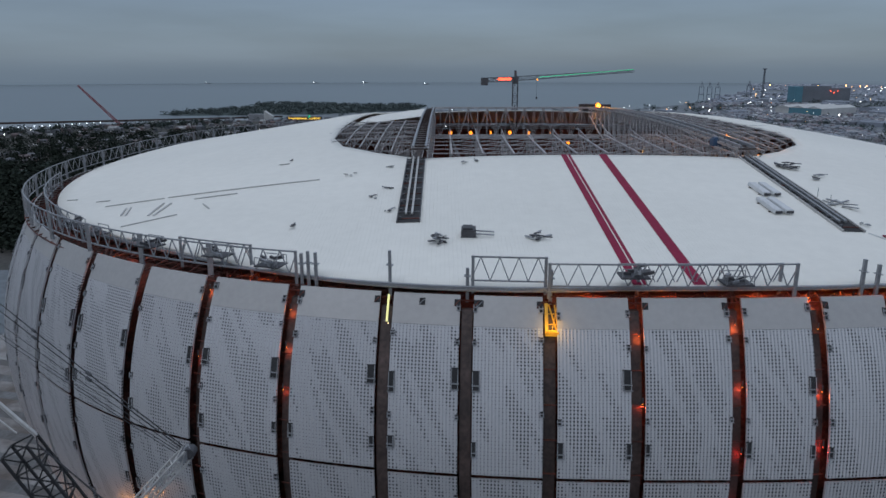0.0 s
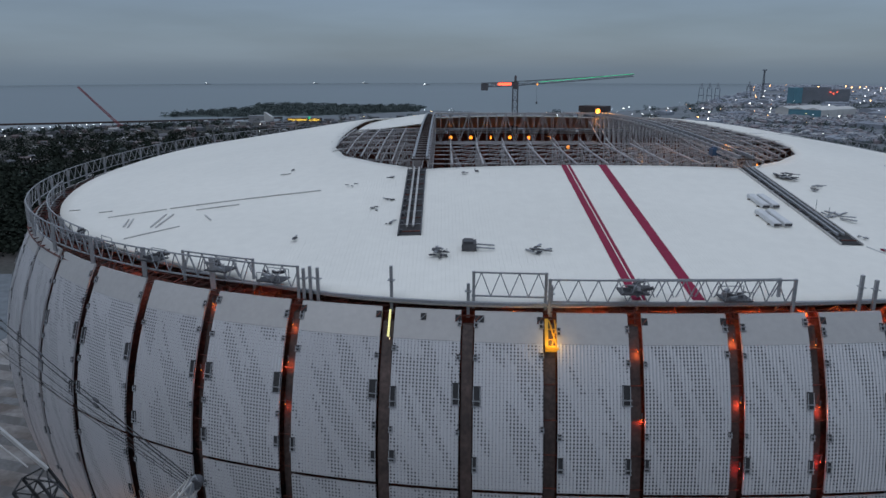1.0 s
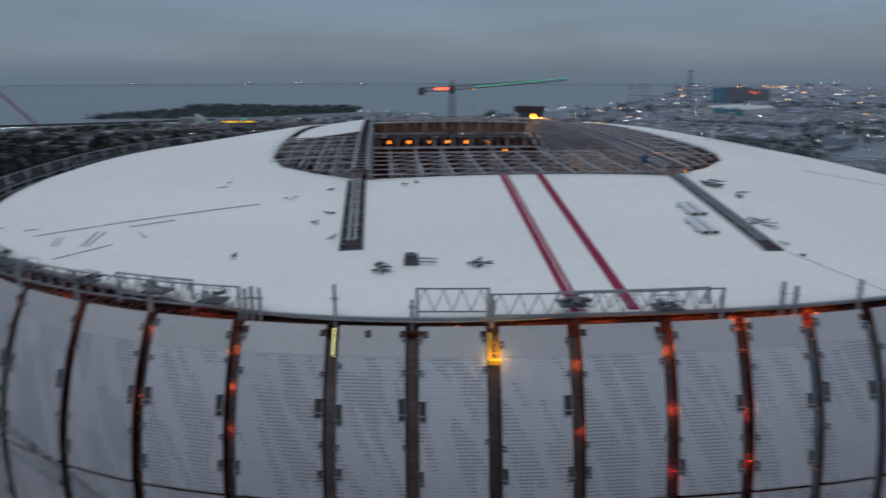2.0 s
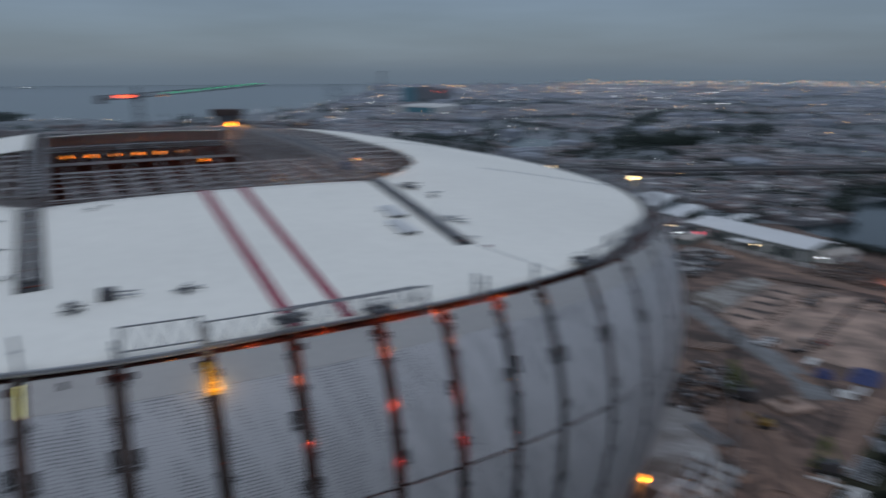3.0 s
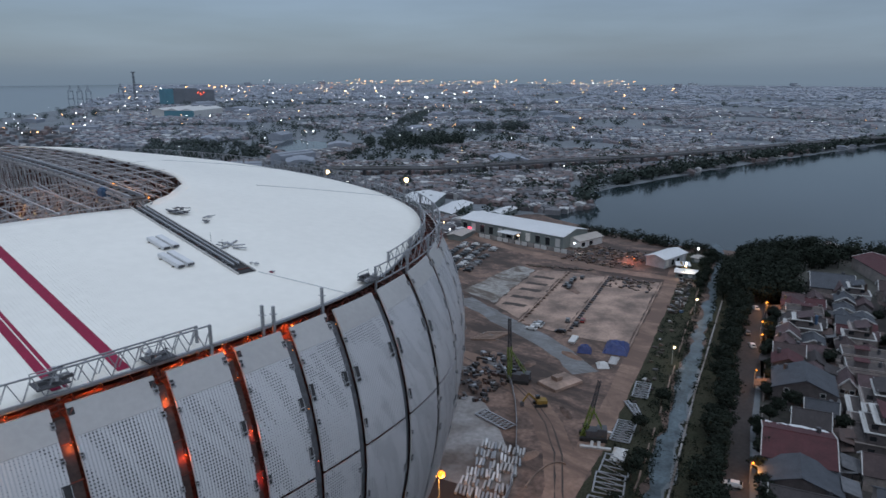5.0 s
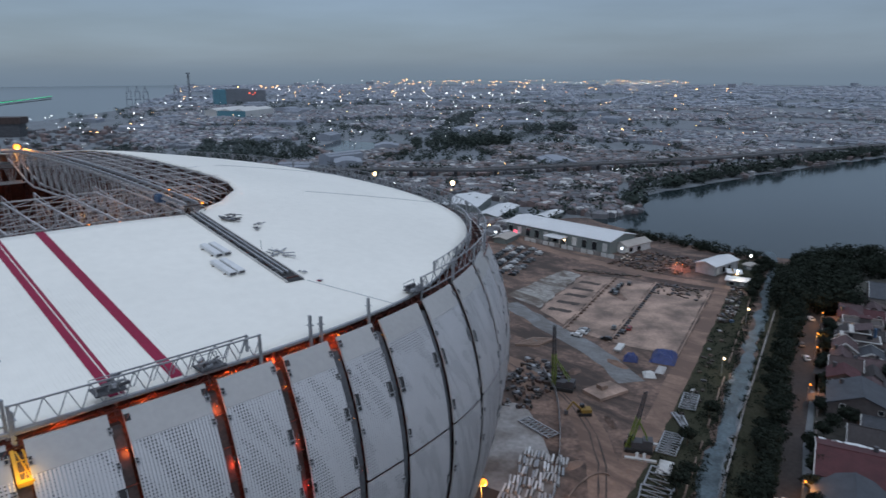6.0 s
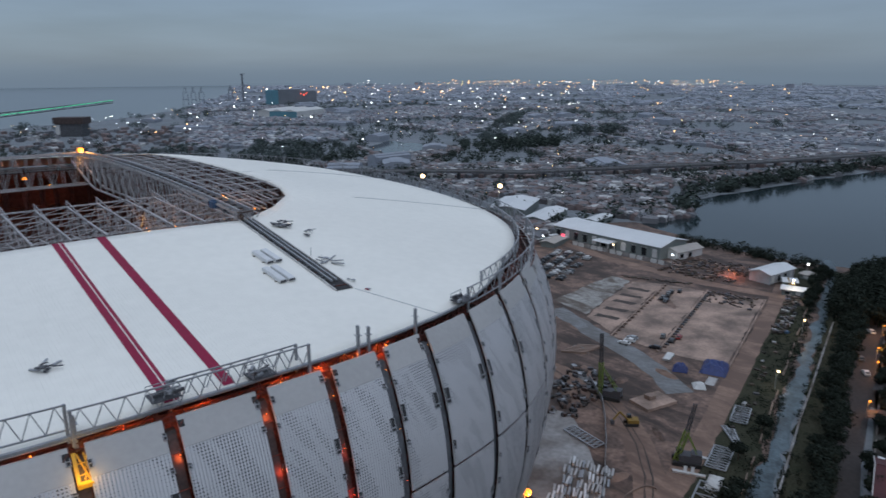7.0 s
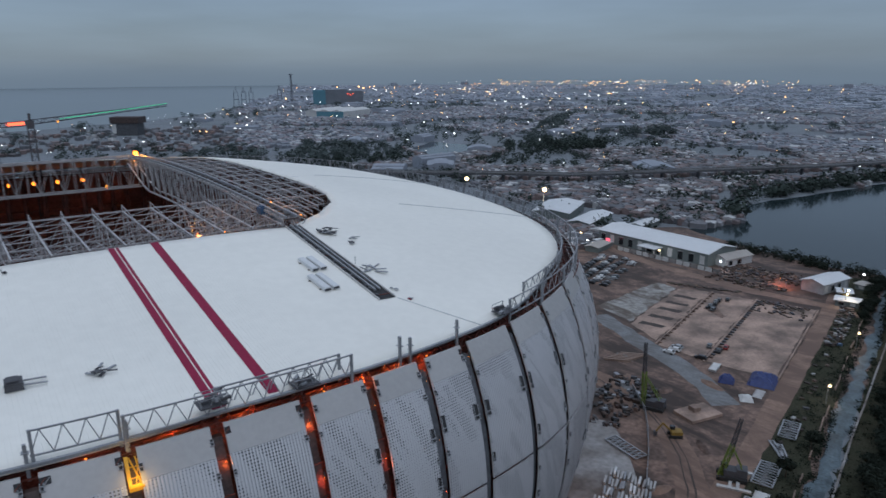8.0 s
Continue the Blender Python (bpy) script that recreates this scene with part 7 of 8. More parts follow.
for k in range(14):
    x, y = rs.uniform(300, 345), rs.uniform(250, 300)
    cb = thing("site_cabin", "small site cabin with a flat pale roof", "cabin", "site cabins", at=pose(x, y, 0.02, 0, 0, rs.choice((-5, 85))))
    box_on((-1.3, -3, 0.1, 1.3, 3, 2.6), "body", rs.choice((WHITEWALL, SHEDWALL, STEEL)), cb)
    box_on((-1.5, -3.2, 2.6, 1.5, 3.2, 2.75), "roof", ROOF_SHEET, cb)
    box_on((-1.36, -1, 1.0, -1.31, 1, 2.0), "window", GLASS, cb)
box = thing("pink_lamp", "small glowing pink lantern board by the office", "lamp")
sh = Shape()
sh.box(313.0, 262, 2.2, 313.2, 264.6, 4.8)
part("board", sh, lamp_glow("pink_lantern", (1.0, 0.10, 0.16), 1.5), box)
sh = Shape()
sh.beam((313.1, 263.3, 0), (313.1, 263.3, 2.2), 0.2)
part("post", sh, STEEL, box)


def mast_lamp(x, y, z, mat, colour, watts, r, label, name="floodlight_mast"):
    m = thing(name, label, "street lamp", "site lamps")
    a, b, h = Shape(), Shape(), Shape()
    a.tube((x, y, 0), (x, y, z), 0.22 if z > 15 else 0.1, 0.12 if z > 15 else 0.07)
    h.box(x - r * 1.2, y - 0.1, z, x + r * 1.2, y + 0.25, z + r * 1.6)
    b.ball((x, y - 0.25 - r * 0.5, z + r * 0.8), r, 8, 6)
    part("pole", a, STEEL, m)
    part("housing", h, STEEL_DARK, m)
    part("glass", b, mat, m, "glowing lamp glass")
    if watts:
        lamp_light((x, y - r * 2 - 0.6, z - 0.3), colour, watts, 0.5)


COOL, WARMW = (0.92, 0.96, 1.0), (1.0, 0.8, 0.55)
mast_lamp(268.2, 342, 34, LAMP_WARM, WARMW, 0, 1.3, "tall floodlight mast with a bright head")
mast_lamp(263.7, 268.2, 37.5, LAMP_WARM, WARMW, 6000, 1.2, "tall floodlight mast with a bright head")
for u, v, z, w in ((77, 6, 6, 500), (133, 3.6, 6, 500), (183, 13, 6, 900)):
    p = site(u, v)
    mast_lamp(p.x, p.y, z, LAMP_WARM, WARMW, w, 0.42, "lamp post on the overgrown canal bank", "lamp_post")
for u, v, w in ((144, -22.5, 350), (70, -19.5, 120), (12, -19.5, 160), (118, -21, 200), (104, -21, 120)):
    p = site(u, v)
    mast_lamp(p.x, p.y, 5.5, LAMP_ORANGE, ORANGE, w * 5, 0.26, "orange street lamp on the residential street", "lamp_post")
for x, y, z, mat, w in ((319.5, 194.5, 4.5, LAMP_WHITE, 500), (313.5, 228, 4.5, LAMP_WARM, 200), (300, 268, 4.5, LAMP_WHITE, 0), (322, 132.6, 4.4, LAMP_WHITE, 160), (352, 139, 5, LAMP_CITY_WHITE, 0), (313, 285, 4, LAMP_WARM, 0)):
    mast_lamp(x, y, z, mat, COOL, w, 0.5, "white lamp post by the sheds", "lamp_post")
# orange glow on the scrap yard: its source is unseen, these lamps are added
for x, y in ((319, 159), (320.5, 163)):
    mast_lamp(x, y, 3.2, LAMP_ORANGE, (1.0, 0.22, 0.06), 900, 0.12, "added low orange light for the scrap yard's glow", "lamp_post")
# orange lamp at the foot of the stadium, on the right and on the left
mast_lamp(94.8, 87.2, 14.0, LAMP_ORANGE, ORANGE, 6000, 0.8, "bright orange floodlight at the stadium's foot")
mast_lamp(-74.0, 92.0, 6.0, LAMP_ORANGE, ORANGE, 5000, 0.7, "bright orange floodlight at the stadium's foot")

# ---- the residential street ----
TILE_RED = ribbed(material("dark_red_roof_tile", (0.078, 0.021, 0.026), 0.8, vary=0.2, scale=0.4, fine=8), "Y", 0.35, 0.04)
TILE_BROWN = ribbed(material("brown_roof_tile", (0.062, 0.041, 0.041), 0.8, vary=0.2, scale=0.4, fine=8), "Y", 0.35, 0.04)
TILE_GREY = ribbed(material("blue_grey_roof_tile", (0.056, 0.063, 0.078), 0.7, vary=0.2, scale=0.4, fine=8), "Y", 0.35, 0.04)
TILE_DARK = ribbed(material("dark_grey_roof_tile", (0.050, 0.043, 0.045), 0.8, vary=0.2, scale=0.4, fine=8), "Y", 0.35, 0.04)
PLASTER = material("stained_plaster", (0.31, 0.262, 0.24), 0.9, vary=0.2, scale=0.5, fine=6, second=(0.17, 0.155, 0.15))
PLASTER_GREY = material("grey_plaster", (0.105, 0.090, 0.090), 0.9, vary=0.2, scale=0.5, fine=6)
WOODDOOR = material("brown_door", (0.10, 0.055, 0.035), 0.6, vary=0.2, scale=2)
rh = random.Random(51)
TILE_NAMES = {TILE_RED: "dark red tile", TILE_BROWN: "brown tile", TILE_GREY: "blue-grey tile", TILE_DARK: "dark grey tile"}


def house(u, v, w, d, h, rise, roof, wall, across=False, white_edge=False, terrace=False, turn=0.0):
    """A town house: walls with gables, two roof slopes, eaves boards, windows and a door."""
    label = ("two-storey" if h > 4.5 else "low") + " house with " + TILE_NAMES[roof] + " roof and " + ("pale" if wall is PLASTER else "grey") + " plaster walls"
    H = thing("house", label, "house", "houses on the street", at=site_pose(u, v, 0.02, turn + (90 if across else 0)))
    if across:
        w, d = d, w
    b = Shape()
    b.v = [(-w / 2, -d / 2, 0), (w / 2, -d / 2, 0), (w / 2, d / 2, 0), (-w / 2, d / 2, 0), (-w / 2, -d / 2, h), (w / 2, -d / 2, h), (w / 2, d / 2, h), (-w / 2, d / 2, h), (0, -d / 2, h + rise), (0, d / 2, h + rise)]
    b.f = [(0, 1, 5, 8, 4), (2, 3, 7, 9, 6), (1, 2, 6, 5), (3, 0, 4, 7)]
    part("wall", b, wall, H)
    over = 0.5
    for e in (-1, 1):
        r = Shape()
        r.beam((e * (w / 4 + over / 2), -d / 2 - over, h + rise / 2 * (1 - over / w * 2) + 0.06), (e * (w / 4 + over / 2), d / 2 + over, h + rise / 2 * (1 - over / w * 2) + 0.06), math.hypot(w / 2 + over, rise), 0.18, up=(e * rise, 0, w / 2))
        rf = part("roof", r, roof, H)
    ridge = Shape()
    ridge.beam((0, -d / 2 - over, h + rise + 0.14), (0, d / 2 + over, h + rise + 0.14), 0.35, 0.2)
    part("ridge", ridge, roof, H)
    for y in ((-d / 2 - over, d / 2 + over) if white_edge else ()):
        for e in (-1, 1):
            g = Shape()
            g.beam((0, y, h + rise + 0.1), (e * (w / 2 + over), y, h - over * rise / w * 2 + 0.1), 0.2, 0.45)
            part("barge_board", g, WHITEWALL, H, "white barge board")
    floors = (0.4,) if h < 4.5 or v < -45 else (0.4, 3.4)
    for z in floors:
        for y, sgn in ((d / 2, 1),):
            for x in (-w * 0.28, w * 0.28):
                f = Shape()
                y0, y1 = sorted((y + sgn * 0.01, y + sgn * 0.10))
                f.box(x - 0.75, y0, z + 0.7, x + 0.75, y1, z + 2.2)
                win = part("window", f, WHITEWALL, H)
                g = Shape()
                y0, y1 = sorted((y + sgn * 0.10, y + sgn * 0.13))
                g.box(x - 0.62, y0, z + 0.82, x + 0.62, y1, z + 2.08)
                part("pane", g, GLASS, win)
        for x, sgn in (((-w / 2, -1), (w / 2, 1)) if v > -45 else ()):
            for y in (-d * 0.25, d * 0.25):
                f = Shape()
                x0, x1 = sorted((x + sgn * 0.01, x + sgn * 0.10))
                f.box(x0, y - 0.7, z + 0.7, x1, y + 0.7, z + 2.1)
                win = part("window", f, WHITEWALL, H)
                g = Shape()
                x0, x1 = sorted((x + sgn * 0.10, x + sgn * 0.13))
                g.box(x0, y - 0.58, z + 0.82, x1, y + 0.58, z + 1.98)
                part("pane", g, GLASS, win)
    dr = Shape()
    dr.box(-0.5, d / 2 + 0.01, 0, 0.5, d / 2 + 0.08, 2.1)
    part("door", dr, WOODDOOR, H)
    if terrace:
        t = Shape()
        t.box(-w / 2, d / 2, 2.9, w / 2, d / 2 + 3.2, 3.15)
        part("terrace", t, WHITEWALL, H, "white terrace slab")
        for x in (-w / 2 + 0.2, w / 2 - 0.2):
            p = Shape()
            p.beam((x, d / 2 + 3.0, 0), (x, d / 2 + 3.0, 2.9), 0.3)
            part("terrace_post", p, WHITEWALL, H)
        p = Shape()
        p.box(-w / 2, d / 2 + 3.08, 3.15, w / 2, d / 2 + 3.2, 4.0)
        part("parapet", p, WHITEWALL, H)
    tank = rh.random()
    if tank < 0.35:
        q = Shape()
        q.tube((w * 0.3, -d * 0.3, h + rise * 0.3), (w * 0.3, -d * 0.3, h + rise * 0.3 + 1.9), 0.6, n=10)
        part("water_tank", q, STEEL_DARK, H)
    return H


RUST_SHEET = ribbed(material("rusty_sheet", (0.10, 0.06, 0.05), 0.8, vary=0.3, scale=0.5, fine=6, second=(0.05, 0.04, 0.04)), "X", 0.25, 0.03)
GREY_SHEET = ribbed(material("grey_corrugated_sheet", (0.15, 0.155, 0.17), 0.7, vary=0.25, scale=0.5, fine=6), "X", 0.25, 0.03)
TILE_PLUM = ribbed(material("plum_grey_roof_tile", (0.095, 0.06, 0.065), 0.8, vary=0.25, scale=0.4, fine=8), "Y", 0.35, 0.04)
ROOF_SLAB = material("stained_roof_slab", (0.095, 0.080, 0.078), 0.9, vary=0.3, scale=0.3, fine=6, second=(0.06, 0.052, 0.05))
TILE_NAMES[TILE_PLUM] = "plum-grey tile"


def slab_house(u, v, w, d, h):
    """A flat-roofed house with a parapet, a stair box, a tank and a front balcony."""
    H = thing("house", "flat-roofed house with stained slab, white parapet and stair box", "house", "houses on the street", at=site_pose(u, v, 0.02))
    b = Shape()
    b.box(-w / 2, -d / 2, 0, w / 2, d / 2, h)
    part("wall", b, rh.choice((PLASTER, PLASTER_GREY)), H)
    b = Shape()
    b.box(-w / 2, -d / 2, h + 0.004, w / 2, d / 2, h + 0.15)
    part("roof", b, ROOF_SLAB, H)
    for x0, y0, x1, y1 in ((-w / 2, -d / 2, w / 2, -d / 2 + 0.2), (-w / 2, d / 2 - 0.2, w / 2, d / 2), (-w / 2, -d / 2 + 0.2, -w / 2 + 0.2, d / 2 - 0.2), (w / 2 - 0.2, -d / 2 + 0.2, w / 2, d / 2 - 0.2)):
        b = Shape()
        b.box(x0, y0, h + 0.15, x1, y1, h + 0.95)
        part("parapet", b, WHITEWALL if y0 > 0 else PLASTER, H)
    b = Shape()
    x, y = rh.uniform(-w * 0.2, w * 0.2), rh.uniform(-d * 0.25, d * 0.2)
    b.box(x - 1.5, y - 1.8, h + 0.15, x + 1.5, y + 1.8, h + 2.5)
    part("stair_box", b, PLASTER_GREY, H)
    b = Shape()
    b.beam((x - 1.9, y, h + 2.6), (x + 1.9, y, h + 2.6), 4.4, 0.12)
    part("stair_roof", b, rh.choice((TILE_DARK, TILE_RED)), H)
    b = Shape()
    b.tube((-x, -y - d * 0.2, h + 0.15), (-x, -y - d * 0.2, h + 1.8), 0.55, n=10)
    part("water_tank", b, STEEL_DARK, H)
    b = Shape()
    b.box(-w / 2 + 0.3, d / 2, h * 0.5, w / 2 - 0.3, d / 2 + 1.4, h * 0.5 + 0.9)
    part("balcony", b, PLASTER, H)
    for z in (0.8, h * 0.5 + 1.0):
        for x in (-w * 0.25, w * 0.25):
            b = Shape()
            b.box(x - 0.7, d / 2 + 0.01, z, x + 0.7, d / 2 + 0.09, z + 1.3)
            win = part("window", b, WHITEWALL, H)
            b = Shape()
            b.box(x - 0.58, d / 2 + 0.09, z + 0.1, x + 0.58, d / 2 + 0.12, z + 1.2)
            part("pane", b, GLASS, win)


def stepped_house(u, v, w, d):
    """A narrow house built in set-back storeys with white slab edges, railed terraces and window strips."""
    H = thing("house", "stepped three-storey house with white slab edges and open terraces", "house", "houses on the street", at=site_pose(u, v, 0.02, rh.uniform(-1.5, 1.5)))
    wall = rh.choice((PLASTER, PLASTER_GREY, WHITEWALL))
    z, back = 0.0, 0.0
    for lv, h in enumerate((3.2, 3.0, 2.6)[:rh.choice((2, 3, 3))]):
        y0, y1 = -d / 2 + (0 if lv < 2 else d * 0.25), d / 2 - back
        b = Shape()
        b.box(-w / 2 + 0.15 * lv, y0, z, w / 2 - 0.15 * lv, y1, z + h)
        part("storey", b, wall if lv < 2 else PLASTER_GREY, H)
        b = Shape()
        b.box(-w / 2 - 0.25, y0 - 0.25, z + h + 0.004, w / 2 + 0.25, y1 + rh.uniform(0.5, 1.2), z + h + 0.26)
        part("slab_edge", b, WHITEWALL if rh.random() < 0.6 else PLASTER, H, "pale slab edge")
        b = Shape()
        b.box(-w / 2 + 0.3, y0 + 0.3, z + h + 0.264, w / 2 - 0.3, y1 - 0.3, z + h + 0.3)
        part("deck", b, ROOF_SLAB, H)
        for x0, x1 in ((-w * 0.38, -w * 0.08), (w * 0.06, w * 0.36)):
            g = Shape()
            g.box(x0, y1 + 0.01, z + 0.7, x1, y1 + 0.07, z + 2.2)
            part("window", g, GLASS, H)
        for e in (-0.3, 0.12):
            g = Shape()
            g.box(-w / 2 + 0.15 * lv - 0.07, d * e, z + 0.9, -w / 2 + 0.15 * lv - 0.01, d * e + 1.6, z + 2.1)
            part("window", g, GLASS, H)
        g = Shape()
        g.box(-w / 2, y1 + 0.35, z + h + 0.9, w / 2, y1 + 0.42, z + h + 1.0)
        for k in range(6):
            x = -w / 2 + 0.05 + (w - 0.1) * k / 5
            g.box(x - 0.04, y1 + 0.35, z + h + 0.26, x + 0.04, y1 + 0.42, z + h + 0.9)
        part("terrace_rail", g, STEEL_PALE, H)
        z += h + 0.3
        back += rh.uniform(1.6, 3.2)
    b = Shape()
    b.beam((-w * 0.5, -d * 0.1, z + 1.2), (w * 0.45, -d * 0.1, z + 1.2), d * 0.4, 0.1, up=(0, rh.choice((-0.25, 0.25)), 1))
    part("roof", b, rh.choice((TILE_RED, TILE_DARK, TILE_PLUM, TILE_GREY)), H)
    for x in (-w * 0.45, w * 0.4):
        for y in (-d * 0.25, d * 0.05):
            b = Shape()
            b.beam((x, y, z - 0.3), (x, y, z + 1.25), 0.15)
            part("roof_post", b, STEEL, H)
    b = Shape()
    b.tube((w * 0.25, -d * 0.38, z - 3.0), (w * 0.25, -d * 0.38, z + 0.4), 0.55, n=10)
    part("water_tank", b, rh.choice((STEEL_DARK, BLUE_GREY, RUST_SHEET)), H)


def row_house(u, v, w, d, k):
    """One plot of a row: a flat-roofed house, or a front and a back part with roofs of their own."""
    if k % 6 == 4:
        stepped_house(u, v + rh.uniform(-0.8, 0.8), w - 0.5, d - rh.uniform(0.5, 3))
        return
    if rh.random() < 0.1:
        slab_house(u, v + rh.uniform(-1, 1), w - 0.4, d - rh.uniform(0, 3), rh.uniform(5.0, 7.0))
        return
    tiles = (TILE_BROWN, TILE_PLUM, TILE_DARK, TILE_RED, TILE_BROWN, TILE_GREY, TILE_PLUM)
    wall = rh.choice((PLASTER, PLASTER_GREY))
    f = rh.uniform(0.35, 0.6)
    house(u, v + d * (1 - f) / 2, w - 0.3, d * f - 0.6, rh.uniform(3.6, 6.2), rh.uniform(1.6, 2.6), rh.choice(tiles), wall, white_edge=rh.random() < 0.7, across=rh.random() < 0.75)
    house(u + rh.uniform(-0.4, 0.4), v - d * f / 2, w - 0.5, d * (1 - f) - 0.8, rh.uniform(3.0, 5.0), rh.uniform(1.2, 2.2), rh.choice(tiles), wall, white_edge=rh.random() < 0.3, terrace=False, across=rh.random() < 0.7)


house(27, -30, 19, 16, 5.2, 3.0, TILE_RED, PLASTER, across=False, white_edge=True)
house(13, -30, 11, 17, 4.2, 2.8, TILE_GREY, PLASTER_GREY, across=True)
house(2, -31, 10, 15, 4.0, 2.8, TILE_DARK, PLASTER_GREY, white_edge=True)
house(-9, -31, 10, 15, 4.0, 2.6, TILE_BROWN, PLASTER_GREY)
house(68, -33, 15, 17, 5.4, 3.4, TILE_GREY, PLASTER_GREY, across=True)
stepped_house(44, -50, 12, 12)
stepped_house(62, -51, 11, 12)
stepped_house(53, -50.5, 6, 12)
ws = thing("torn_sheet", "torn white waterproof sheet along the red roof's upper edge", "sheet", at=site_pose(36.2, -30, 0.02))
sh = Shape()
rw = random.Random(77)
edge = [(-0.9 + rw.uniform(-0.5, 0.4), 0.7 + rw.uniform(-0.2, 1.2)) for _ in range(15)]
for k, (a, b) in enumerate(zip(edge, edge[1:])):
    y0, y1 = -7.6 + 15.2 * k / 14, -7.6 + 15.2 * (k + 1) / 14
    sh.quad((a[0], y0, 5.75 + 0.05 * (k % 2)), (a[1], y0, 5.15), (b[1], y1, 5.15), (b[0], y1, 5.75 + 0.05 * ((k + 1) % 2)))
    sh.quad((a[1], y0, 5.15), (a[1] + 0.12, y0, 4.2), (b[1] + 0.12, y1, 4.3), (b[1], y1, 5.15))
part("cloth", sh, WRAP, ws)
row = [(82, 9), (91, 9), (100, 9), (109, 9), (118, 8.5), (127, 9), (136, 9), (145, 9), (154, 9), (163, 9)]
for k, (u, w) in enumerate(row):
    row_house(u, -32 - 0.06 * (u - 80), w, 16, k)
for k in range(12):
    u = 78 + 9.2 * k
    row_house(u, -50 - 0.06 * (u - 80), 9, 14, k)
for k in range(16):
    u = 20 + 10.4 * k
    row_house(u, -70 - 0.05 * (u - 80), 9.6, 14, k)
for k in range(13):
    u = 60 + 10.8 * k
    house(u, -90, 9.6, 14, rh.uniform(4.0, 5.8), 2.6, (TILE_BROWN, TILE_DARK, TILE_RED, TILE_PLUM)[k % 4], rh.choice((PLASTER, PLASTER_GREY)))
for u, v, w, d, h, rf in ((188, -73, 10, 12, 5, TILE_BROWN), (-8, -52, 12, 14, 5, TILE_DARK), (8, -52, 12, 14, 5, TILE_GREY), (25, -50, 10, 12, 4.4, TILE_BROWN), (46, -34, 8, 9, 3.4, TILE_DARK), (54, -37, 6, 8, 3.2, TILE_GREY)):
    house(u, v, w, d, h, 3.0, rf, rh.choice((PLASTER, PLASTER_GREY)), white_edge=rh.random() < 0.6)
house(189, -49, 24, 17, 5.0, 3.6, TILE_GREY, PLASTER, white_edge=True)
house(223.3, -75.8, 36, 18, 6.0, 2.4, TILE_RED, PLASTER, across=True, white_edge=True, turn=17.5)
# garden walls and gates along the street
gw = thing("garden_wall", "low pale garden wall along the street", "wall", kind="structure")
for k in range(34):
    if k % 5 == 3:
        continue
    s = Shape()
    u = -10 + 5.0 * k
    s.beam(site(u, -21.6 - 0.012 * max(0, u), 0.75), site(u + 4.7, -21.6 - 0.012 * max(0, u), 0.75), 0.22, 1.5)
    part("wall_section", s, PLASTER, gw)
flat("lane_1", [(-20, -42.2), (170, -47), (170, -40.6), (-20, -39.4)], 0.05, ASPHALT, "narrow back lane between houses", "road", True)
flat("lane_2", [(-20, -63.5), (180, -66), (180, -59.5), (-20, -58.5)], 0.05, ASPHALT, "narrow back lane between houses", "road", True)
flat("plots", [(-60, -110), (262, -110), (262, -21.5), (-60, -21.5)], 0.025, GROUND, "dim paved house plots", "ground", True)
tv = thing("red_awning", "red shop awning with glow put into its cloth, between houses", "awning", at=site_pose(70.2, -53.2, 0.02, 0))
s = Shape()
s.beam((-2.8, 0, 5.0), (2.8, 0, 5.0), 1.8, 0.25, up=(0, 0.5, 1))
# the cloth's brightness is put in as emission
part("cloth", s, lamp_glow("red_glowing_cloth", (0.9, 0.03, 0.05), 0.7), tv)
for x in (-2.6, 2.6):
    s = Shape()
    s.beam((x, 0, 0), (x, 0, 5.0), 0.12)
    part("post", s, STEEL, tv)
s = Shape()
s.ball((3.0, 0, 5.2), 0.3, 6, 4)
part("bulb", s, LAMP_WARM, tv)

# patched sheds, canopies and yard walls squeezed between the houses
for k in range(92):
    u = rh.uniform(-12, 172)
    v = rh.choice((-22.6, -41.0, -41.5, -58.5, -61.0, -79.5, -81.0)) - 0.05 * max(0, u - 80) + rh.uniform(-1.0, 1.0)
    cn = thing("canopy", "patched corrugated canopy on thin posts beside a house", "canopy", "canopies between houses", at=site_pose(u, v, 0.03, rh.uniform(-4, 4)))
    w, d, h = rh.uniform(1.8, 4.5), rh.uniform(1.4, 3.0), rh.uniform(2.3, 4.4)
    b = Shape()
    b.beam((-w, 0, h), (w, 0, h), d * 2, 0.08, up=(0, rh.choice((-0.22, 0.22)), 1))
    part("sheet", b, rh.choice((RUST_SHEET, GREY_SHEET, RUST_SHEET, TILE_DARK)), cn)
    for x in (-w + 0.2, w - 0.2):
        b = Shape()
        b.beam((x, 0, 0), (x, 0, h), 0.12)
        part("post", b, STEEL_DARK, cn)
for k in range(46):
    u, v = rh.uniform(-8, 168), rh.choice((-39.5, -57.5, -78.5)) - 0.05 * 40
    yw = thing("yard_wall", "short stained plaster yard wall between houses", "wall", "yard walls", at=site_pose(u, v, 0.03, rh.choice((0, 90))))
    b = Shape()
    b.beam((-rh.uniform(1.5, 4), 0, 0.9), (rh.uniform(1.5, 4), 0, 0.9), 0.2, 1.8)
    part("panel", b, PLASTER, yw)

# ---- trees ----
rv = random.Random(61)


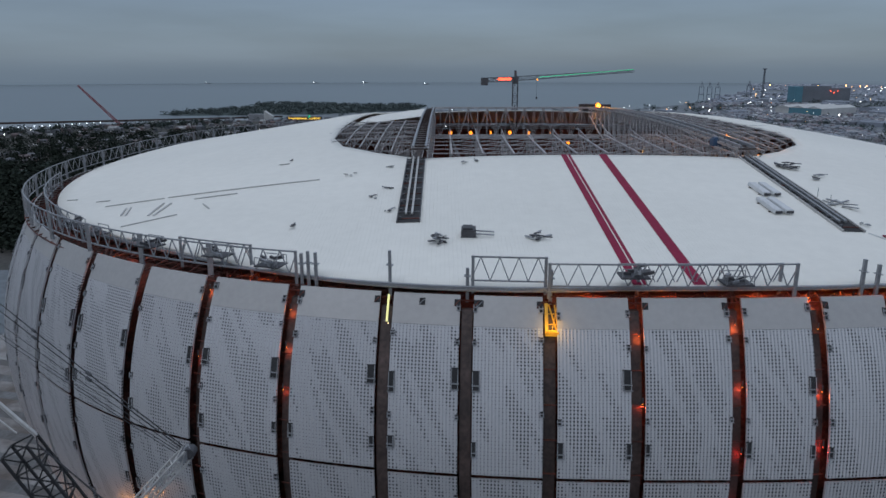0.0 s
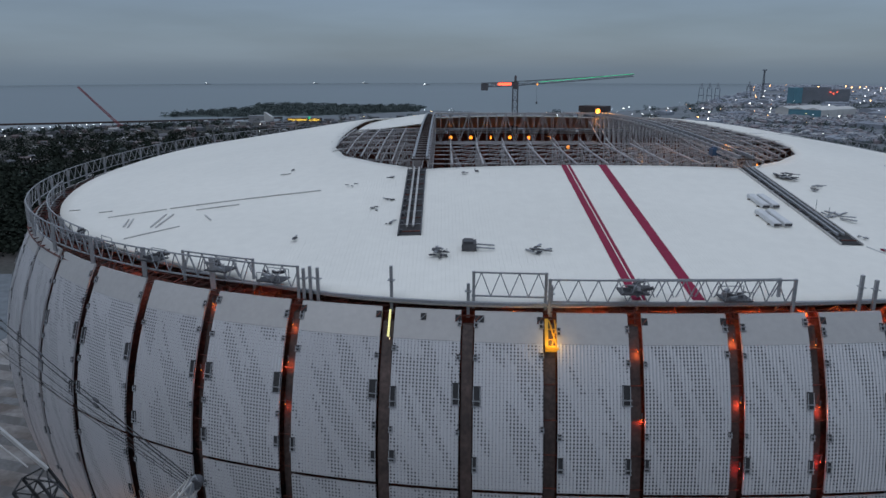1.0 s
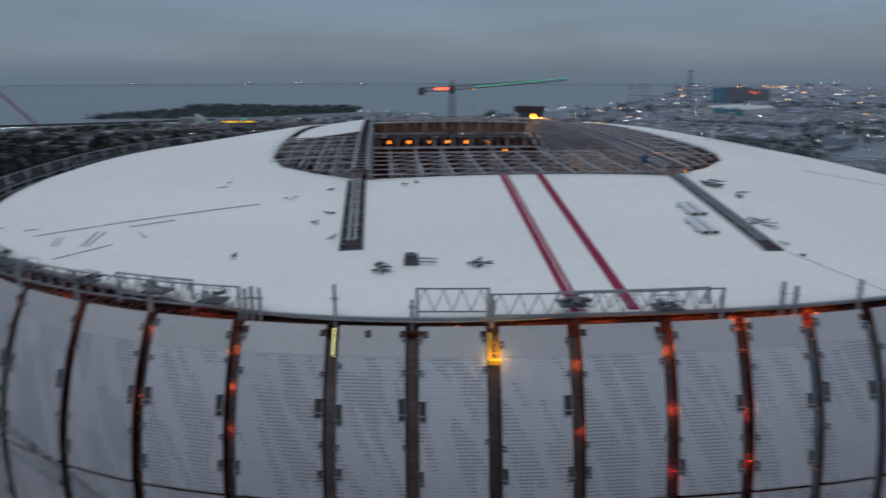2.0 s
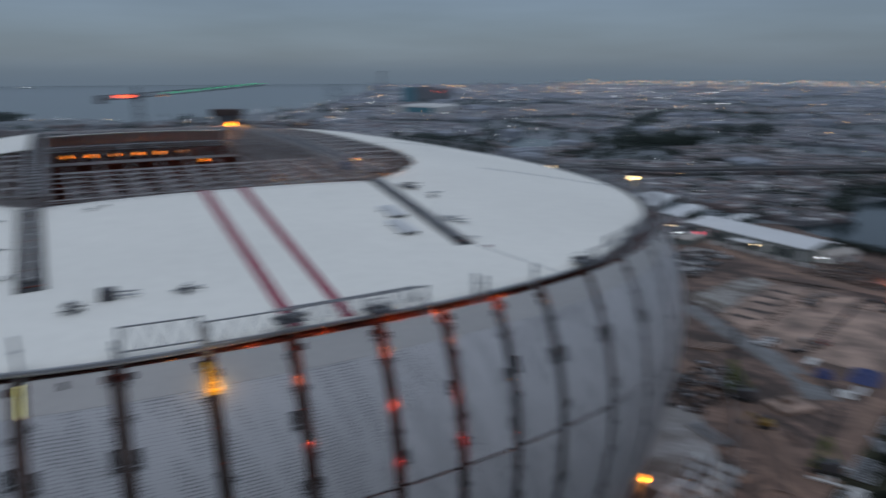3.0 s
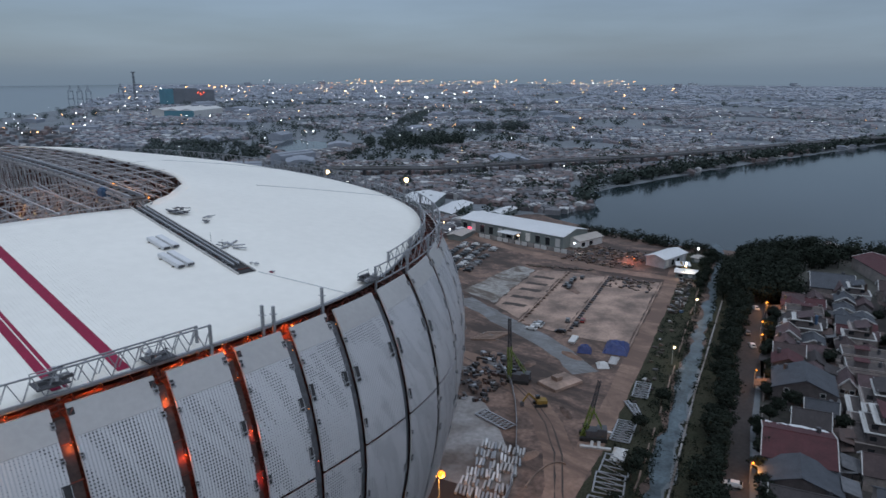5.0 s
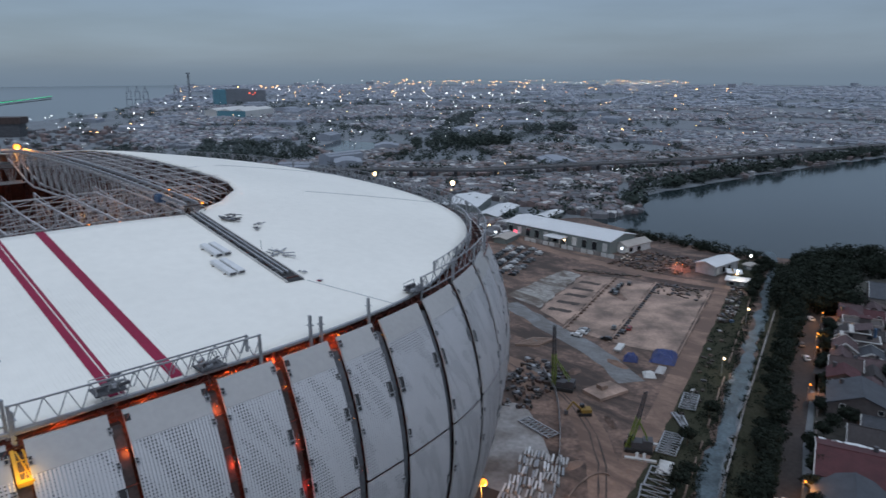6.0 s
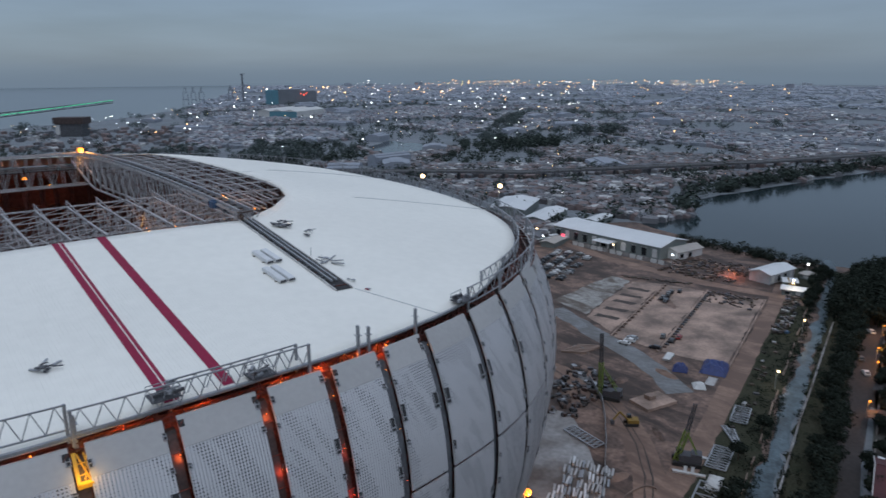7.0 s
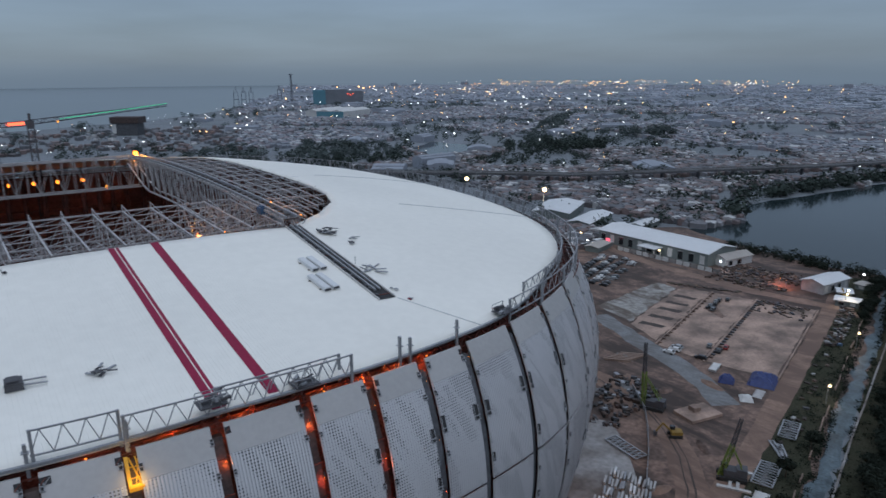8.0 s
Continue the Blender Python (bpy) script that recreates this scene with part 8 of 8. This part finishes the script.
def make_tree(seed, tall, spread, m):
    r = random.Random(seed)
    t = thing("tree", "dark green broad-leaved tree on the canal bank", "tree", "trees along the canal", at=m)
    tr = Shape()
    tr.tube((0, 0, -0.1), (0.1, 0, tall * 0.45), 0.22, 0.13, 7)
    for k in range(6):
        a = k * 1.05 + r.random()
        z = tall * r.uniform(0.3, 0.45)
        tr.tube((0.08, 0, z), (math.cos(a) * spread * 0.6, math.sin(a) * spread * 0.6, tall * r.uniform(0.6, 0.8)), 0.09, 0.03, 5)
    part("trunk", tr, BARK, t)
    cr = Shape()
    for k in range(9):
        a = r.uniform(0, math.tau)
        q = spread * 0.55 * math.sqrt(r.random())
        g = spread * r.uniform(0.38, 0.6)
        clump(cr, (math.cos(a) * q, math.sin(a) * q, tall * r.uniform(0.55, 0.88)), g, 110, r, 0.75, leaf=0.34)
    part("crown", cr, LEAF, t)
    return t


kinds = [make_tree(70 + k, h, s, site_pose(-34 + 5 * k, -8.5, 0.05)) for k, (h, s) in enumerate(((8, 3.6), (7, 3.2), (9.5, 4.2), (5.5, 2.8)))]
for k in range(88):
    u = -12 + 2.8 * k + rv.uniform(-1.5, 1.5)
    v = -10.2 - 0.012 * u + rv.uniform(-3.4, 2.6)
    copy_thing(kinds[rv.randrange(4)], site_pose(u, v, 0.05, rv.uniform(0, 360)))
for k in range(17):
    u = (-16, 2, 9, 27, 44, 166, 172, 178, 184, 189, 194, 199, 204, 209, 214, 220, 226)[k] + rv.uniform(-2, 2)
    v = (7.2 if k < 6 else 4.4) + rv.uniform(-2.4, 2.0)
    copy_thing(kinds[rv.choice((1, 3, 3))], site_pose(u, v, 0.05, rv.uniform(0, 360)))
for u, v in ((46, -24), (62, -23), (74, -24), (92, -23), (100, -24), (121, -24), (140, -25), (0, -23), (24, -22), (34, -22), (52, -26), (56, -30), (38, -21), (82, -24), (112, -24), (130, -26), (48, -42), (86, -60), (150, -62), (30, -61), (16, -21), (8, -23), (95, -42), (141, -43), (60, -62), (120, -62)):
    copy_thing(kinds[rv.choice((1, 3))], site_pose(u, v, 0.03, rv.uniform(0, 360)))
weeds = Shape()
for k in range(900):
    u, v = rv.uniform(-50, 236), rv.choice((1, 1, -1))
    v = rv.uniform(3.6, 14) if v > 0 else rv.uniform(-14, -3.4)
    g = rv.uniform(0.4, 1.5)
    clump(weeds, site(u, v, g * 0.4), g, 22, rv, 0.6)
for k in range(420):
    u = rv.uniform(-20, 236)
    g = rv.uniform(0.7, 1.5)
    clump(weeds, site(u, rv.choice((rv.uniform(-3.4, -2.4), rv.uniform(2.5, 4.2), rv.uniform(2.3, 3.4))), g * 0.35), g, 26, rv, 0.6)
tagged(part("bank_weeds", weeds, LEAF), "dark shrubs and weeds on the canal banks", "shrubs", kind="stuff")
woods = Shape()
n = 0
while n < 270:
    u, v = rv.uniform(158, 280), rv.uniform(-105, -4)
    x, y, _ = site(u, v)
    if u > np.interp(-v, [4, 6, 15, 44, 66, 105], [196, 204, 232, 262, 262, 272]) or (u < 224 and v < -34 - (u - 160) * 0.02) or (u < 250 and v < -56) or (v < -80 and u < 254):
        continue
    g = rv.uniform(3.2, 5.6)
    clump(woods, (x, y, rv.uniform(4.0, 9.0)), g, 150, rv, 0.85, leaf=0.6)
    woods.tube((x, y, 0), (x, y, 5), 0.3, 0.2, 5)
    n += 1
for k in range(130):
    x, y = 372 + rv.uniform(-9, 5), rv.uniform(140, 222)
    g = rv.uniform(1.5, 3.6)
    clump(woods, (x, y, g * 0.7), g, 40, rv)
for k in range(26):
    x, y = rv.uniform(347, 362), rv.uniform(126, 134)
    g = rv.uniform(1.4, 2.8)
    clump(woods, (x, y, g * 0.9), g, 60, rv)
tagged(part("lakeside_woods", woods, LEAF), "dense dark wood beside the lake", "trees", kind="stuff")
